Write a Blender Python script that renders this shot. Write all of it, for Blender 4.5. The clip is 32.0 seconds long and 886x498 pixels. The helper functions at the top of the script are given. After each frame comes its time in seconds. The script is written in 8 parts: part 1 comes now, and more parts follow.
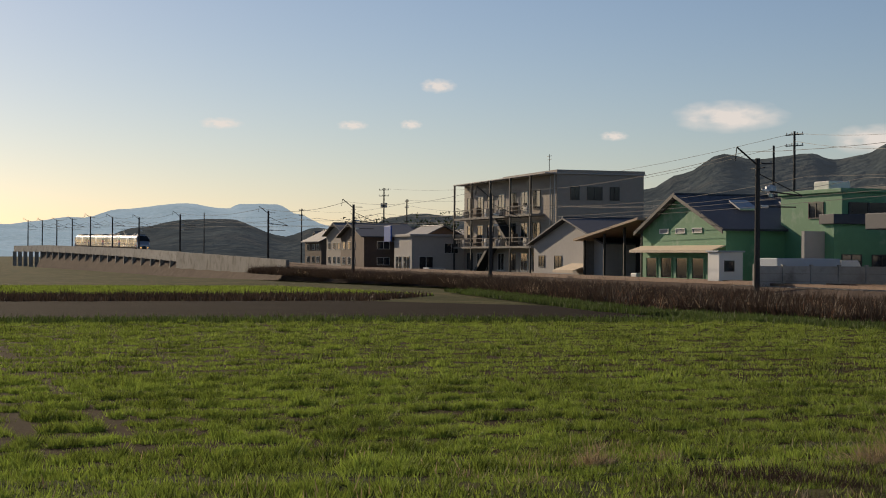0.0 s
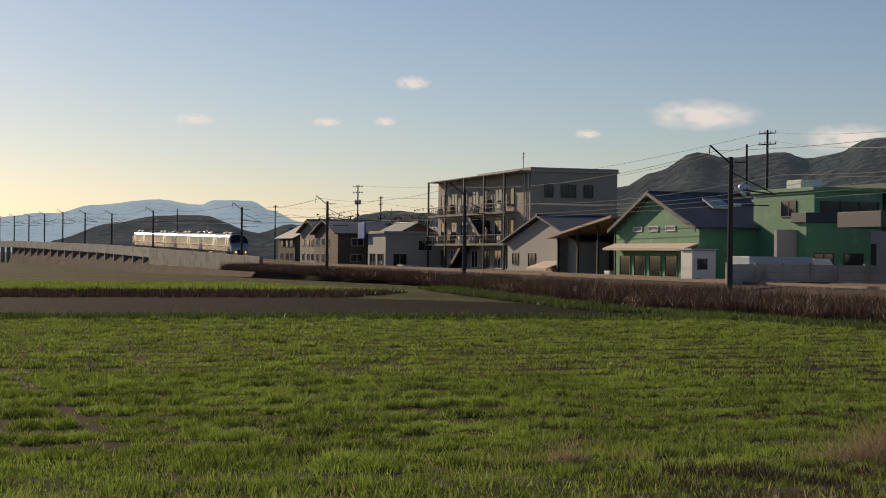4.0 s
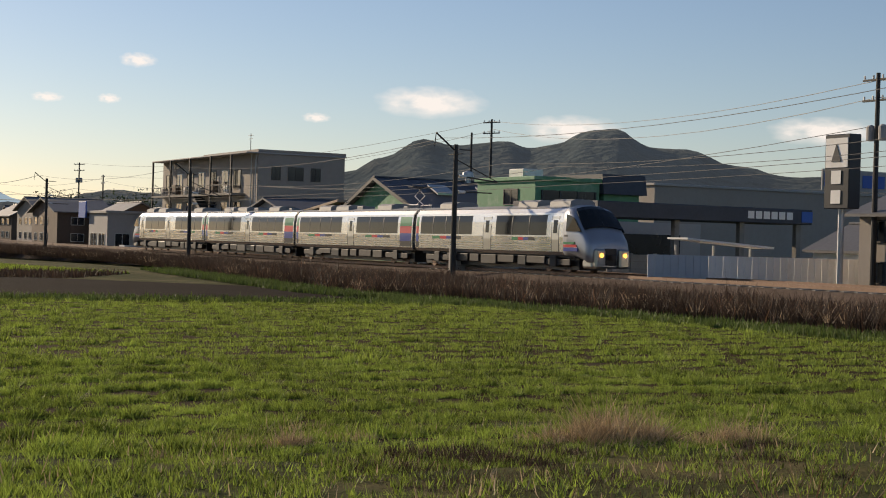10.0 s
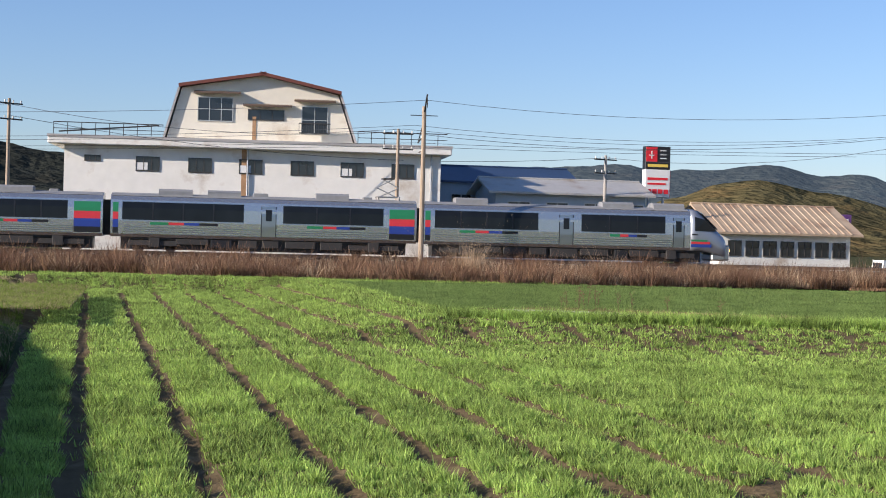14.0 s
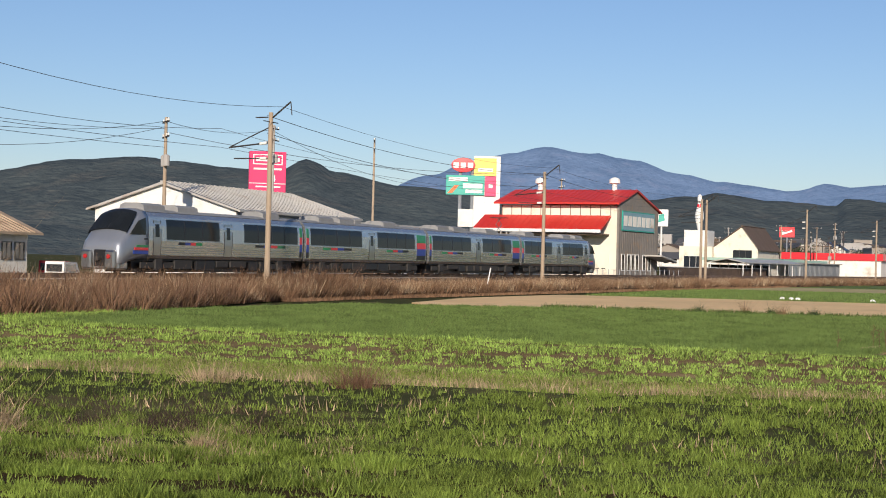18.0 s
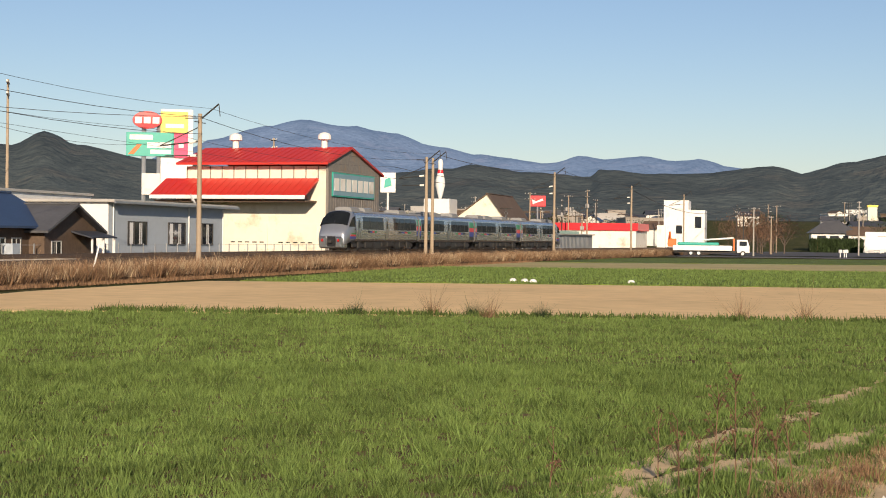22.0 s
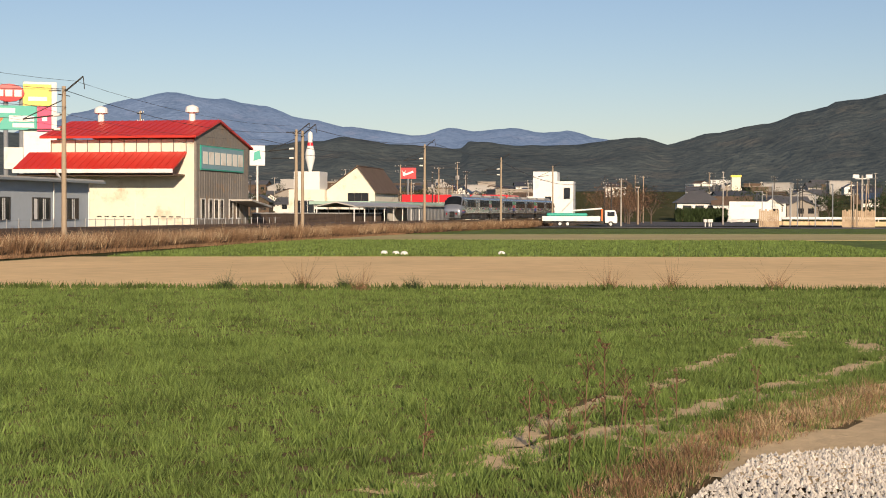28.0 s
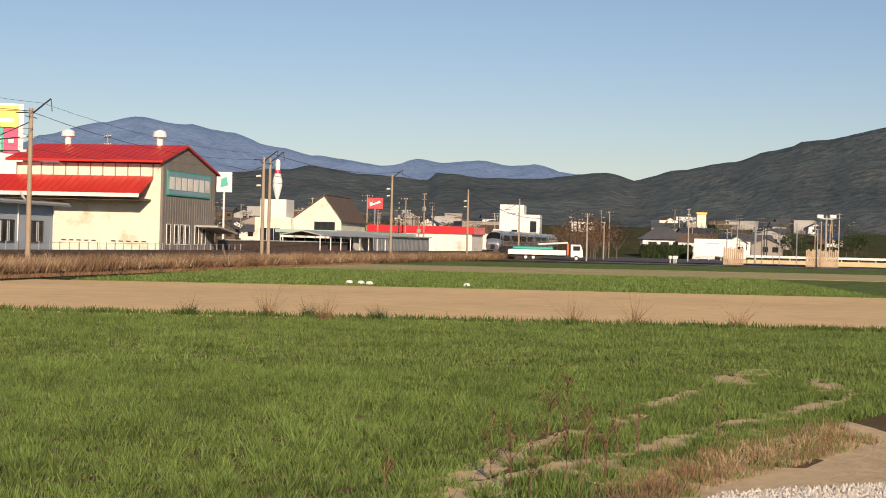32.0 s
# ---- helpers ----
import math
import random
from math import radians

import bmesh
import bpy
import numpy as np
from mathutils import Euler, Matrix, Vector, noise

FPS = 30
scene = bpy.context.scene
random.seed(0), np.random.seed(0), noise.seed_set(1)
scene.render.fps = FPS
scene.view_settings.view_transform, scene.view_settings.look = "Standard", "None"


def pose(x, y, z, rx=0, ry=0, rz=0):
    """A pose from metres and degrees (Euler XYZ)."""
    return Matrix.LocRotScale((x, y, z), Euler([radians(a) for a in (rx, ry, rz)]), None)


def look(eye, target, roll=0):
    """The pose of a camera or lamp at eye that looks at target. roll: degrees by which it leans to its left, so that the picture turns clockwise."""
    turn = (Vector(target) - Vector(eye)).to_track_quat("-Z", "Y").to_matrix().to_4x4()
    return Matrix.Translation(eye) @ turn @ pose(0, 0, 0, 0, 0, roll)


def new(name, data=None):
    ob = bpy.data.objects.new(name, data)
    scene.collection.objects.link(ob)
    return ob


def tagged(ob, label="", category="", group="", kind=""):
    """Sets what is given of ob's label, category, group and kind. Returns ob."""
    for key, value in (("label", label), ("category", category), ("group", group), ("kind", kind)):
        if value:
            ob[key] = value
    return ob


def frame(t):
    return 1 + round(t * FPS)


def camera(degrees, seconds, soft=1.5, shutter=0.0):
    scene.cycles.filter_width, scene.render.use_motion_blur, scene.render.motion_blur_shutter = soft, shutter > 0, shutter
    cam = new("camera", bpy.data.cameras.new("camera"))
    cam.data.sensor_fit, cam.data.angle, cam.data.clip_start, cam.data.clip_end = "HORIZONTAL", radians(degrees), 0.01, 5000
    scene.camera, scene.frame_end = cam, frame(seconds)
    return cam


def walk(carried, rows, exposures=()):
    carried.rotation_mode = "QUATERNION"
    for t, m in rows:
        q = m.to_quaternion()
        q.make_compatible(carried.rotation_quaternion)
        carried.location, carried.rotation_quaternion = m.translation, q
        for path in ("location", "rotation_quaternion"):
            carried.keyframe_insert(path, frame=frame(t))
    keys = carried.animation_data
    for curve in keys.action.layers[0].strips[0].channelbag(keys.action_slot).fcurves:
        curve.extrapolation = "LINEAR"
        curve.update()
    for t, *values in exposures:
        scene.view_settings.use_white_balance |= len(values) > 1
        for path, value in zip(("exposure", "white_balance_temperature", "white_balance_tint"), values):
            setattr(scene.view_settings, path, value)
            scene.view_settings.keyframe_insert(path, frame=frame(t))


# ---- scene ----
cam = camera(32.38, 32.0, soft=1.0)
PATH = [
    (0.0, pose(0.00, 0.00, 2.7, 90.25, -0.43, 73.15)),
    (0.5, pose(0.00, 0.00, 2.7, 90.31, -0.39, 73.11)),
    (1.0, pose(0.00, 0.00, 2.7, 90.35, -0.40, 73.08)),
    (1.5, pose(0.00, 0.00, 2.7, 90.33, -0.51, 73.01)),
    (2.0, pose(0.00, 0.00, 2.7, 90.32, -0.58, 72.90)),
    (2.5, pose(0.00, 0.00, 2.7, 90.29, -0.52, 72.76)),
    (3.0, pose(0.00, 0.00, 2.7, 90.19, -0.53, 72.53)),
    (3.5, pose(0.00, 0.00, 2.7, 90.15, -0.54, 72.37)),
    (5.5, pose(0.00, 0.00, 2.7, 90.16, -1.15, 71.42)),
    (6.0, pose(0.00, 0.00, 2.7, 90.10, -1.27, 71.21)),
    (6.5, pose(0.00, 0.00, 2.7, 90.02, -1.31, 70.86)),
    (7.0, pose(0.00, 0.00, 2.7, 90.04, -1.37, 70.52)),
    (7.5, pose(0.00, 0.00, 2.7, 90.00, -1.47, 70.22)),
    (8.0, pose(0.00, 0.00, 2.7, 89.96, -1.60, 69.81)),
    (8.5, pose(0.00, 0.00, 2.7, 89.83, -1.80, 68.54)),
    (9.0, pose(0.00, 0.00, 2.7, 89.87, -1.84, 66.99)),
    (9.5, pose(0.00, 0.00, 2.7, 89.66, -1.76, 64.92)),
    (10.0, pose(0.00, 0.00, 2.7, 89.73, -1.62, 61.91)),
    (10.5, pose(0.00, 0.00, 2.7, 89.84, -2.45, 58.40)),
    (11.0, pose(8.55, -11.84, 2.7, 89.92, -2.13, 53.72)),
    (11.5, pose(16.12, -24.71, 2.7, 90.19, -1.60, 49.38)),
    (12.0, pose(20.85, -38.66, 2.7, 90.16, -1.18, 42.05)),
    (12.5, pose(10.80, -48.20, 2.7, 89.66, -0.87, 22.90)),
    (13.0, pose(-0.12, -56.47, 2.7, 89.67, -0.82, 3.98)),
    (13.5, pose(-0.61, -58.33, 2.7, 89.77, -1.06, -5.78)),
    (14.0, pose(-0.72, -57.61, 2.7, 89.62, -1.45, -11.30)),
    (14.5, pose(-0.74, -57.77, 2.7, 89.64, -1.71, -16.62)),
    (15.0, pose(-0.81, -58.14, 2.7, 89.90, -1.70, -21.10)),
    (15.5, pose(-0.85, -58.02, 2.7, 89.85, -1.50, -25.62)),
    (16.0, pose(-11.95, -48.71, 2.7, 89.96, -1.35, -34.63)),
    (16.5, pose(-21.74, -37.58, 2.7, 90.16, -1.28, -45.45)),
    (17.0, pose(-31.38, -26.31, 2.7, 90.35, -1.31, -56.48)),
    (17.5, pose(-39.91, -14.23, 2.7, 90.46, -1.41, -65.75)),
    (18.0, pose(-36.66, -2.22, 2.7, 90.39, -1.45, -71.30)),
    (18.5, pose(-25.37, 0.41, 2.7, 90.51, -1.32, -72.54)),
    (19.0, pose(-12.02, -0.47, 2.7, 90.45, -1.07, -72.97)),
    (19.5, pose(-4.04, -0.66, 2.7, 90.43, -0.68, -74.69)),
    (20.0, pose(0.00, 0.00, 2.7, 90.17, -0.30, -75.62)),
    (20.5, pose(0.00, 0.00, 2.7, 90.18, -0.42, -76.53)),
    (21.0, pose(0.00, 0.00, 2.7, 90.12, -0.63, -77.78)),
    (21.5, pose(0.00, 0.00, 2.7, 89.83, -0.82, -79.13)),
    (22.0, pose(0.00, 0.00, 2.7, 89.60, -0.71, -80.20)),
    (22.5, pose(0.00, 0.00, 2.7, 89.53, -0.72, -81.03)),
    (23.0, pose(0.00, 0.00, 2.7, 89.39, -0.79, -81.42)),
    (23.5, pose(0.00, 0.00, 2.7, 89.20, -0.80, -81.75)),
    (24.0, pose(0.00, 0.00, 2.7, 89.06, -0.78, -82.14)),
    (24.5, pose(0.00, 0.00, 2.7, 88.93, -0.67, -82.61)),
    (25.0, pose(0.00, 0.00, 2.7, 88.81, -0.54, -82.92)),
    (25.5, pose(0.00, 0.00, 2.7, 88.76, -0.35, -83.36)),
    (26.0, pose(0.00, 0.00, 2.7, 88.72, -0.28, -83.85)),
    (26.5, pose(0.00, 0.00, 2.7, 88.62, -0.24, -84.20)),
    (28.5, pose(0.00, 0.00, 2.7, 88.62, -0.28, -85.31)),
    (29.0, pose(0.00, 0.00, 2.7, 88.62, -0.39, -85.54)),
    (29.5, pose(0.00, 0.00, 2.7, 88.80, -0.71, -85.64)),
    (30.0, pose(0.00, 0.00, 2.7, 89.25, -1.08, -85.81)),
    (30.5, pose(0.00, 0.00, 2.7, 89.48, -1.24, -85.88)),
    (31.0, pose(0.00, 0.00, 2.7, 89.61, -1.29, -86.03)),
    (31.5, pose(0.00, 0.00, 2.7, 89.68, -1.47, -86.19)),
    (32.0, pose(0.00, 0.00, 2.7, 89.79, -1.50, -86.32)),
]
walk(cam, PATH, exposures=[(0.0, -0.22, 6900, 12), (8.0, -0.08, 6900, 12), (10.0, 0.15, 6900, 12), (11.0, 0.35, 6800, 11), (12.0, 0.55, 6000, 12), (13.0, 0.7, 5600, 14), (14.0, 0.66, 5600, 14), (15.0, 0.36, 5700, 13), (17.0, 0.2, 5800, 12), (18.0, 0.1, 5900, 11), (19.0, 0.18, 6300, 11), (21.0, 0.2, 6600, 11), (25.0, 0.22, 6900, 12), (28.0, 0.15, 6900, 13), (32.0, 0.10, 6800, 14)])

# ---- light ----
SUN_FROM = (-0.970, -0.242)      # plan direction towards the sun
SUN_UP = 20.0                    # degrees above the horizon
world = bpy.data.worlds.new("sky")
scene.world = world
world.use_nodes = True
wn, wl = world.node_tree.nodes, world.node_tree.links
sky = wn.new("ShaderNodeTexSky")
sky.sky_type = "NISHITA"
sky.sun_disc = False
sky.sun_elevation = radians(SUN_UP)
sky.sun_rotation = math.atan2(SUN_FROM[0], SUN_FROM[1])
sky.air_density, sky.dust_density, sky.ozone_density = 1.0, 0.25, 3.0
tint = wn.new("ShaderNodeMix")
tint.data_type, tint.blend_type = "RGBA", "MULTIPLY"
tint.inputs["Factor"].default_value = 1.0
tint.inputs["B"].default_value = (1.05, 1.0, 1.05, 1)
wl.new(sky.outputs[0], tint.inputs["A"])
wl.new(tint.outputs["Result"], wn["Background"].inputs[0])
wn["Background"].inputs[1].default_value = 0.08
sun_data = bpy.data.lights.new("sun", "SUN")
sun_data.energy, sun_data.angle, sun_data.color = 5.0, radians(0.6), (1.0, 0.83, 0.62)
sun = new("sun", sun_data)
flat = math.cos(radians(SUN_UP))
sun.matrix_world = look((SUN_FROM[0] * 100 * flat, SUN_FROM[1] * 100 * flat, 100 * math.sin(radians(SUN_UP))), (0, 0, 0))

# ---- materials ----
MATS = {}


def mat(name, color, rough=0.8, metal=0.0, vary=0.25, scale=3.0, bump=0.0, bump_scale=40.0, island=0.0, emit=None, stain=None, stain_amount=0.5, spec=0.5):
    """A surface with two scales of variation; island: brightness spread from piece to piece; stain: a second colour in large blots."""
    if name in MATS:
        return MATS[name]
    m = bpy.data.materials.new(name)
    m.use_nodes = True
    n, l = m.node_tree.nodes, m.node_tree.links
    b = n["Principled BSDF"]
    b.inputs["Roughness"].default_value, b.inputs["Metallic"].default_value = rough, metal
    b.inputs["Specular IOR Level"].default_value = spec
    geo = n.new("ShaderNodeTexCoord")
    big = n.new("ShaderNodeTexNoise")
    big.inputs["Scale"].default_value, big.inputs["Detail"].default_value = scale * 0.12, 3.0
    fine = n.new("ShaderNodeTexNoise")
    fine.inputs["Scale"].default_value, fine.inputs["Detail"].default_value = scale, 5.0
    for t in (big, fine):
        l.new(geo.outputs["Object"], t.inputs["Vector"])
    add = n.new("ShaderNodeMath")
    add.operation = "ADD"
    l.new(big.outputs["Fac"], add.inputs[0])
    l.new(fine.outputs["Fac"], add.inputs[1])
    fac = add.outputs[0]
    if island:
        g = n.new("ShaderNodeNewGeometry")
        o = n.new("ShaderNodeObjectInfo")
        s = n.new("ShaderNodeMath")
        s.operation = "ADD"
        l.new(g.outputs["Random Per Island"], s.inputs[0])
        l.new(o.outputs["Random"], s.inputs[1])
        f = n.new("ShaderNodeMath")
        f.operation = "FRACT"
        l.new(s.outputs[0], f.inputs[0])
        k = n.new("ShaderNodeMath")
        k.operation = "MULTIPLY_ADD"
        k.inputs[1].default_value, k.inputs[2].default_value = island, -island / 2
        l.new(f.outputs[0], k.inputs[0])
        a2 = n.new("ShaderNodeMath")
        a2.operation = "ADD"
        l.new(fac, a2.inputs[0])
        l.new(k.outputs[0], a2.inputs[1])
        fac = a2.outputs[0]
    ramp = n.new("ShaderNodeMapRange")
    ramp.inputs["From Min"].default_value, ramp.inputs["From Max"].default_value = 0.5, 1.5
    l.new(fac, ramp.inputs["Value"])
    mix = n.new("ShaderNodeMix")
    mix.data_type = "RGBA"
    lo = [max(c * (1 - vary), 0) for c in color]
    hi = [min(c * (1 + vary), 1) for c in color]
    mix.inputs["A"].default_value, mix.inputs["B"].default_value = (*lo, 1), (*hi, 1)
    l.new(ramp.outputs[0], mix.inputs["Factor"])
    out = mix.outputs["Result"]
    if stain:
        sn = n.new("ShaderNodeTexNoise")
        sn.inputs["Scale"].default_value, sn.inputs["Detail"].default_value, sn.inputs["Roughness"].default_value = scale * 0.25, 6.0, 0.65
        l.new(geo.outputs["Object"], sn.inputs["Vector"])
        sr = n.new("ShaderNodeMapRange")
        sr.inputs["From Min"].default_value, sr.inputs["From Max"].default_value = 0.62 - 0.3 * stain_amount, 0.80 - 0.3 * stain_amount
        l.new(sn.outputs["Fac"], sr.inputs["Value"])
        m2 = n.new("ShaderNodeMix")
        m2.data_type = "RGBA"
        l.new(out, m2.inputs["A"])
        m2.inputs["B"].default_value = (*stain, 1)
        l.new(sr.outputs[0], m2.inputs["Factor"])
        out = m2.outputs["Result"]
    l.new(out, b.inputs["Base Color"])
    if bump:
        bn = n.new("ShaderNodeTexNoise")
        bn.inputs["Scale"].default_value, bn.inputs["Detail"].default_value = bump_scale, 4.0
        l.new(geo.outputs["Object"], bn.inputs["Vector"])
        bb = n.new("ShaderNodeBump")
        bb.inputs["Strength"].default_value, bb.inputs["Distance"].default_value = bump, 0.05
        l.new(bn.outputs["Fac"], bb.inputs["Height"])
        l.new(bb.outputs["Normal"], b.inputs["Normal"])
    if emit:
        b.inputs["Emission Color"].default_value, b.inputs["Emission Strength"].default_value = (*emit[:3], 1), emit[3]
    MATS[name] = m
    return m


def leafy(name, color, vary=0.5, island=0.9, through_light=0.25, scale=0.6):
    """Blades and leaves: matt, with some light let through."""
    if name in MATS:
        return MATS[name]
    m = mat(name, color, rough=0.65, vary=vary, scale=scale, island=island, spec=0.25)
    n, l = m.node_tree.nodes, m.node_tree.links
    b = n["Principled BSDF"]
    t = n.new("ShaderNodeBsdfTranslucent")
    l.new(b.inputs["Base Color"].links[0].from_socket, t.inputs["Color"])
    mx = n.new("ShaderNodeMixShader")
    mx.inputs[0].default_value = through_light
    l.new(b.outputs[0], mx.inputs[1])
    l.new(t.outputs[0], mx.inputs[2])
    l.new(mx.outputs[0], n["Material Output"].inputs["Surface"])
    return m


M_FIELDSOIL = mat("field_soil", (0.135, 0.100, 0.055), rough=0.95, spec=0.03, vary=0.35, scale=2.5, bump=0.8, bump_scale=10, stain=(0.22, 0.17, 0.10), stain_amount=0.3)
M_SOIL = mat("soil", (0.048, 0.034, 0.016), rough=0.95, spec=0.03, vary=0.35, scale=2.0, bump=0.6, bump_scale=12)
M_GRASSBASE = mat("turf", (0.062, 0.066, 0.026), rough=0.95, spec=0.03, vary=0.45, scale=1.2, bump=0.7, bump_scale=14, stain=(0.15, 0.12, 0.06), stain_amount=0.35)
M_DARKSOIL = mat("ploughed_soil", (0.020, 0.015, 0.011), spec=0.02, rough=0.95, vary=0.35, scale=1.5, bump=0.8, bump_scale=8)
M_TANSOIL = mat("dry_soil", (0.76, 0.54, 0.29), spec=0.03, rough=0.95, vary=0.2, scale=0.8, bump=0.5, bump_scale=6)
M_SAND = mat("bare_sand", (0.60, 0.45, 0.27), spec=0.03, rough=0.95, vary=0.3, scale=4, bump=0.5, bump_scale=15)
M_GRAVEL = mat("gravel_stone", (0.62, 0.57, 0.50), rough=0.9, vary=0.3, scale=9, bump=0.8, bump_scale=30, island=0.8)
M_BALLAST = mat("ballast", (0.12, 0.09, 0.07), spec=0.05, rough=0.95, vary=0.4, scale=7, bump=1.0, bump_scale=18)
M_CROP = leafy("young_wheat", (0.172, 0.244, 0.064), vary=0.6, island=0.7, through_light=0.35, scale=4.0)
M_CROP2 = leafy("wheat_bright", (0.21, 0.275, 0.048), vary=0.85, island=0.7, through_light=0.4, scale=4.0)
M_CROP3 = leafy("wheat_fresh", (0.305, 0.415, 0.090), vary=0.85, island=0.7, through_light=0.35, scale=4.0)
M_WILD = leafy("wild_grass", (0.10, 0.14, 0.035))
M_REED = leafy("dry_reed", (0.25, 0.15, 0.085))
M_TRAINGLASS = mat("train_window_glass", (0.012, 0.014, 0.016), rough=0.12, vary=0.5, scale=1.2, spec=0.25)
M_TUSSOCK = leafy("dry_tussock", (0.40, 0.30, 0.18), vary=0.6)
M_REED2 = leafy("pale_reed", (0.48, 0.36, 0.23))
M_RUST = leafy("rust_weed", (0.20, 0.115, 0.07))
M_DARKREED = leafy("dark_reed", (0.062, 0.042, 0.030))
M_TREE = leafy("tree_leaf", (0.035, 0.055, 0.02), through_light=0.15)
M_BARK = mat("bark", (0.12, 0.09, 0.07), rough=0.95, vary=0.3, scale=6)
M_ASPHALT = mat("asphalt", (0.10, 0.10, 0.105), rough=0.9, spec=0.2, vary=0.2, scale=3, bump=0.3)
M_CONC = mat("concrete", (0.40, 0.37, 0.33), rough=0.9, vary=0.2, scale=2.5, bump=0.3, stain=(0.22, 0.2, 0.17), stain_amount=0.35)
M_CONCDARK = mat("weathered_concrete", (0.27, 0.25, 0.22), rough=0.9, vary=0.25, scale=2.0, bump=0.3, stain=(0.14, 0.12, 0.10), stain_amount=0.4)
M_POLE = mat("pole_concrete", (0.36, 0.28, 0.20), rough=0.85, vary=0.15, scale=3)
M_STEELDARK = mat("dark_steel", (0.04, 0.037, 0.034), rough=0.7, metal=0.1, vary=0.3, scale=6)
M_GALV = mat("galvanised_steel", (0.42, 0.43, 0.44), rough=0.45, metal=0.7, vary=0.2, scale=5)
M_RAIL = mat("rail_steel", (0.22, 0.15, 0.11), rough=0.5, metal=0.8, vary=0.3, scale=5)
M_WIRE = mat("wire", (0.05, 0.05, 0.055), rough=0.6, vary=0.1)
M_WHITE = mat("white_paint", (0.78, 0.77, 0.74), rough=0.6, vary=0.06, scale=2, stain=(0.6, 0.57, 0.5), stain_amount=0.2)
M_CREAM = mat("cream_wall", (0.80, 0.74, 0.61), rough=0.85, vary=0.08, scale=1.5, bump=0.1, stain=(0.52, 0.42, 0.3), stain_amount=0.22)
M_OLDWHITE = mat("old_white_wall", (0.82, 0.79, 0.72), rough=0.85, vary=0.10, scale=1.2, bump=0.15, stain=(0.50, 0.42, 0.33), stain_amount=0.28)
M_GREYWALL = mat("grey_wall", (0.40, 0.38, 0.36), rough=0.85, vary=0.1, scale=2)
M_TAUPE = mat("taupe_wall", (0.33, 0.29, 0.25), rough=0.85, vary=0.1, scale=2)
M_BLUEGREY = mat("blue_grey_siding", (0.42, 0.47, 0.52), rough=0.7, vary=0.08, scale=2)
M_GREEN = mat("mint_green_wall", (0.12, 0.30, 0.16), rough=0.75, vary=0.1, scale=2, stain=(0.3, 0.42, 0.3), stain_amount=0.2)
M_DARKROOF = mat("dark_slate_roof", (0.045, 0.05, 0.065), rough=0.6, vary=0.25, scale=4)
M_TILEROOF = mat("grey_tile_roof", (0.09, 0.09, 0.095), rough=0.55, vary=0.3, scale=5)
M_BLUEROOF = mat("navy_metal_roof", (0.035, 0.06, 0.12), rough=0.45, vary=0.2, scale=3)
M_METALROOF = mat("pale_metal_roof", (0.50, 0.48, 0.44), rough=0.5, metal=0.2, vary=0.15, scale=2, stain=(0.36, 0.30, 0.24), stain_amount=0.3)
M_TANROOF = mat("weathered_sheet_roof", (0.45, 0.34, 0.23), rough=0.8, vary=0.2, scale=2, stain=(0.3, 0.2, 0.13), stain_amount=0.4)
M_RED = mat("red_metal_roof", (0.56, 0.034, 0.022), rough=0.45, vary=0.12, scale=2)
M_AWNING = mat("beige_awning", (0.62, 0.50, 0.36), rough=0.7, vary=0.12, scale=3)
M_WOOD = mat("dark_wood_siding", (0.12, 0.08, 0.055), rough=0.8, vary=0.3, scale=4)
M_GREYBOARD = mat("weathered_board", (0.22, 0.20, 0.18), rough=0.9, vary=0.3, scale=3, stain=(0.3, 0.2, 0.12), stain_amount=0.3)
M_GLASS = mat("window_glass", (0.02, 0.024, 0.03), rough=0.08, vary=0.3, scale=0.5, spec=0.8)
M_FRAME = mat("window_frame", (0.55, 0.55, 0.53), rough=0.4, metal=0.3, vary=0.1)
M_DARKFRAME = mat("dark_window_frame", (0.05, 0.045, 0.04), rough=0.5, vary=0.1)
# Near-black colour that stands in for the shade inside open shelters.
M_INNERSHADE = mat("painted_interior_shade", (0.02, 0.02, 0.02), rough=0.9, vary=0.2)
M_REDSIGN = mat("red_sign", (0.70, 0.02, 0.03), rough=0.4, vary=0.05)
M_PINK = mat("magenta_sign", (0.75, 0.025, 0.13), rough=0.4, vary=0.05)
M_TEAL = mat("teal_sign", (0.03, 0.38, 0.30), rough=0.4, vary=0.06)
M_YELLOW = mat("yellow_sign", (0.85, 0.62, 0.10), rough=0.4, vary=0.06)
M_BLUESIGN = mat("blue_sign", (0.02, 0.10, 0.42), rough=0.4, vary=0.06)
M_BLACK = mat("black_paint", (0.015, 0.015, 0.017), rough=0.4, vary=0.1)
M_ORANGE = mat("orange_paint", (0.75, 0.16, 0.03), rough=0.5, vary=0.1)
M_RUBBER = mat("rubber", (0.025, 0.025, 0.025), rough=0.85, vary=0.2)
M_STEEL = mat("brushed_car_steel", (0.45, 0.45, 0.44), rough=0.30, metal=0.95, vary=0.08, scale=1.2)
M_TRAINWHITE = mat("train_silver_paint", (0.58, 0.58, 0.57), rough=0.26, metal=0.85, vary=0.05, scale=1.0)
M_NOSE = mat("train_nose_grey", (0.34, 0.36, 0.40), rough=0.34, metal=0.6, vary=0.08, scale=1.0)
M_TRAINROOF = mat("train_roof_grey", (0.25, 0.25, 0.25), rough=0.6, vary=0.2, scale=3)
M_TGREEN = mat("train_green", (0.03, 0.22, 0.09), rough=0.35, vary=0.06)
M_TRED = mat("train_red", (0.62, 0.04, 0.05), rough=0.35, vary=0.06)
M_TBLUE = mat("train_blue", (0.03, 0.06, 0.30), rough=0.35, vary=0.06)
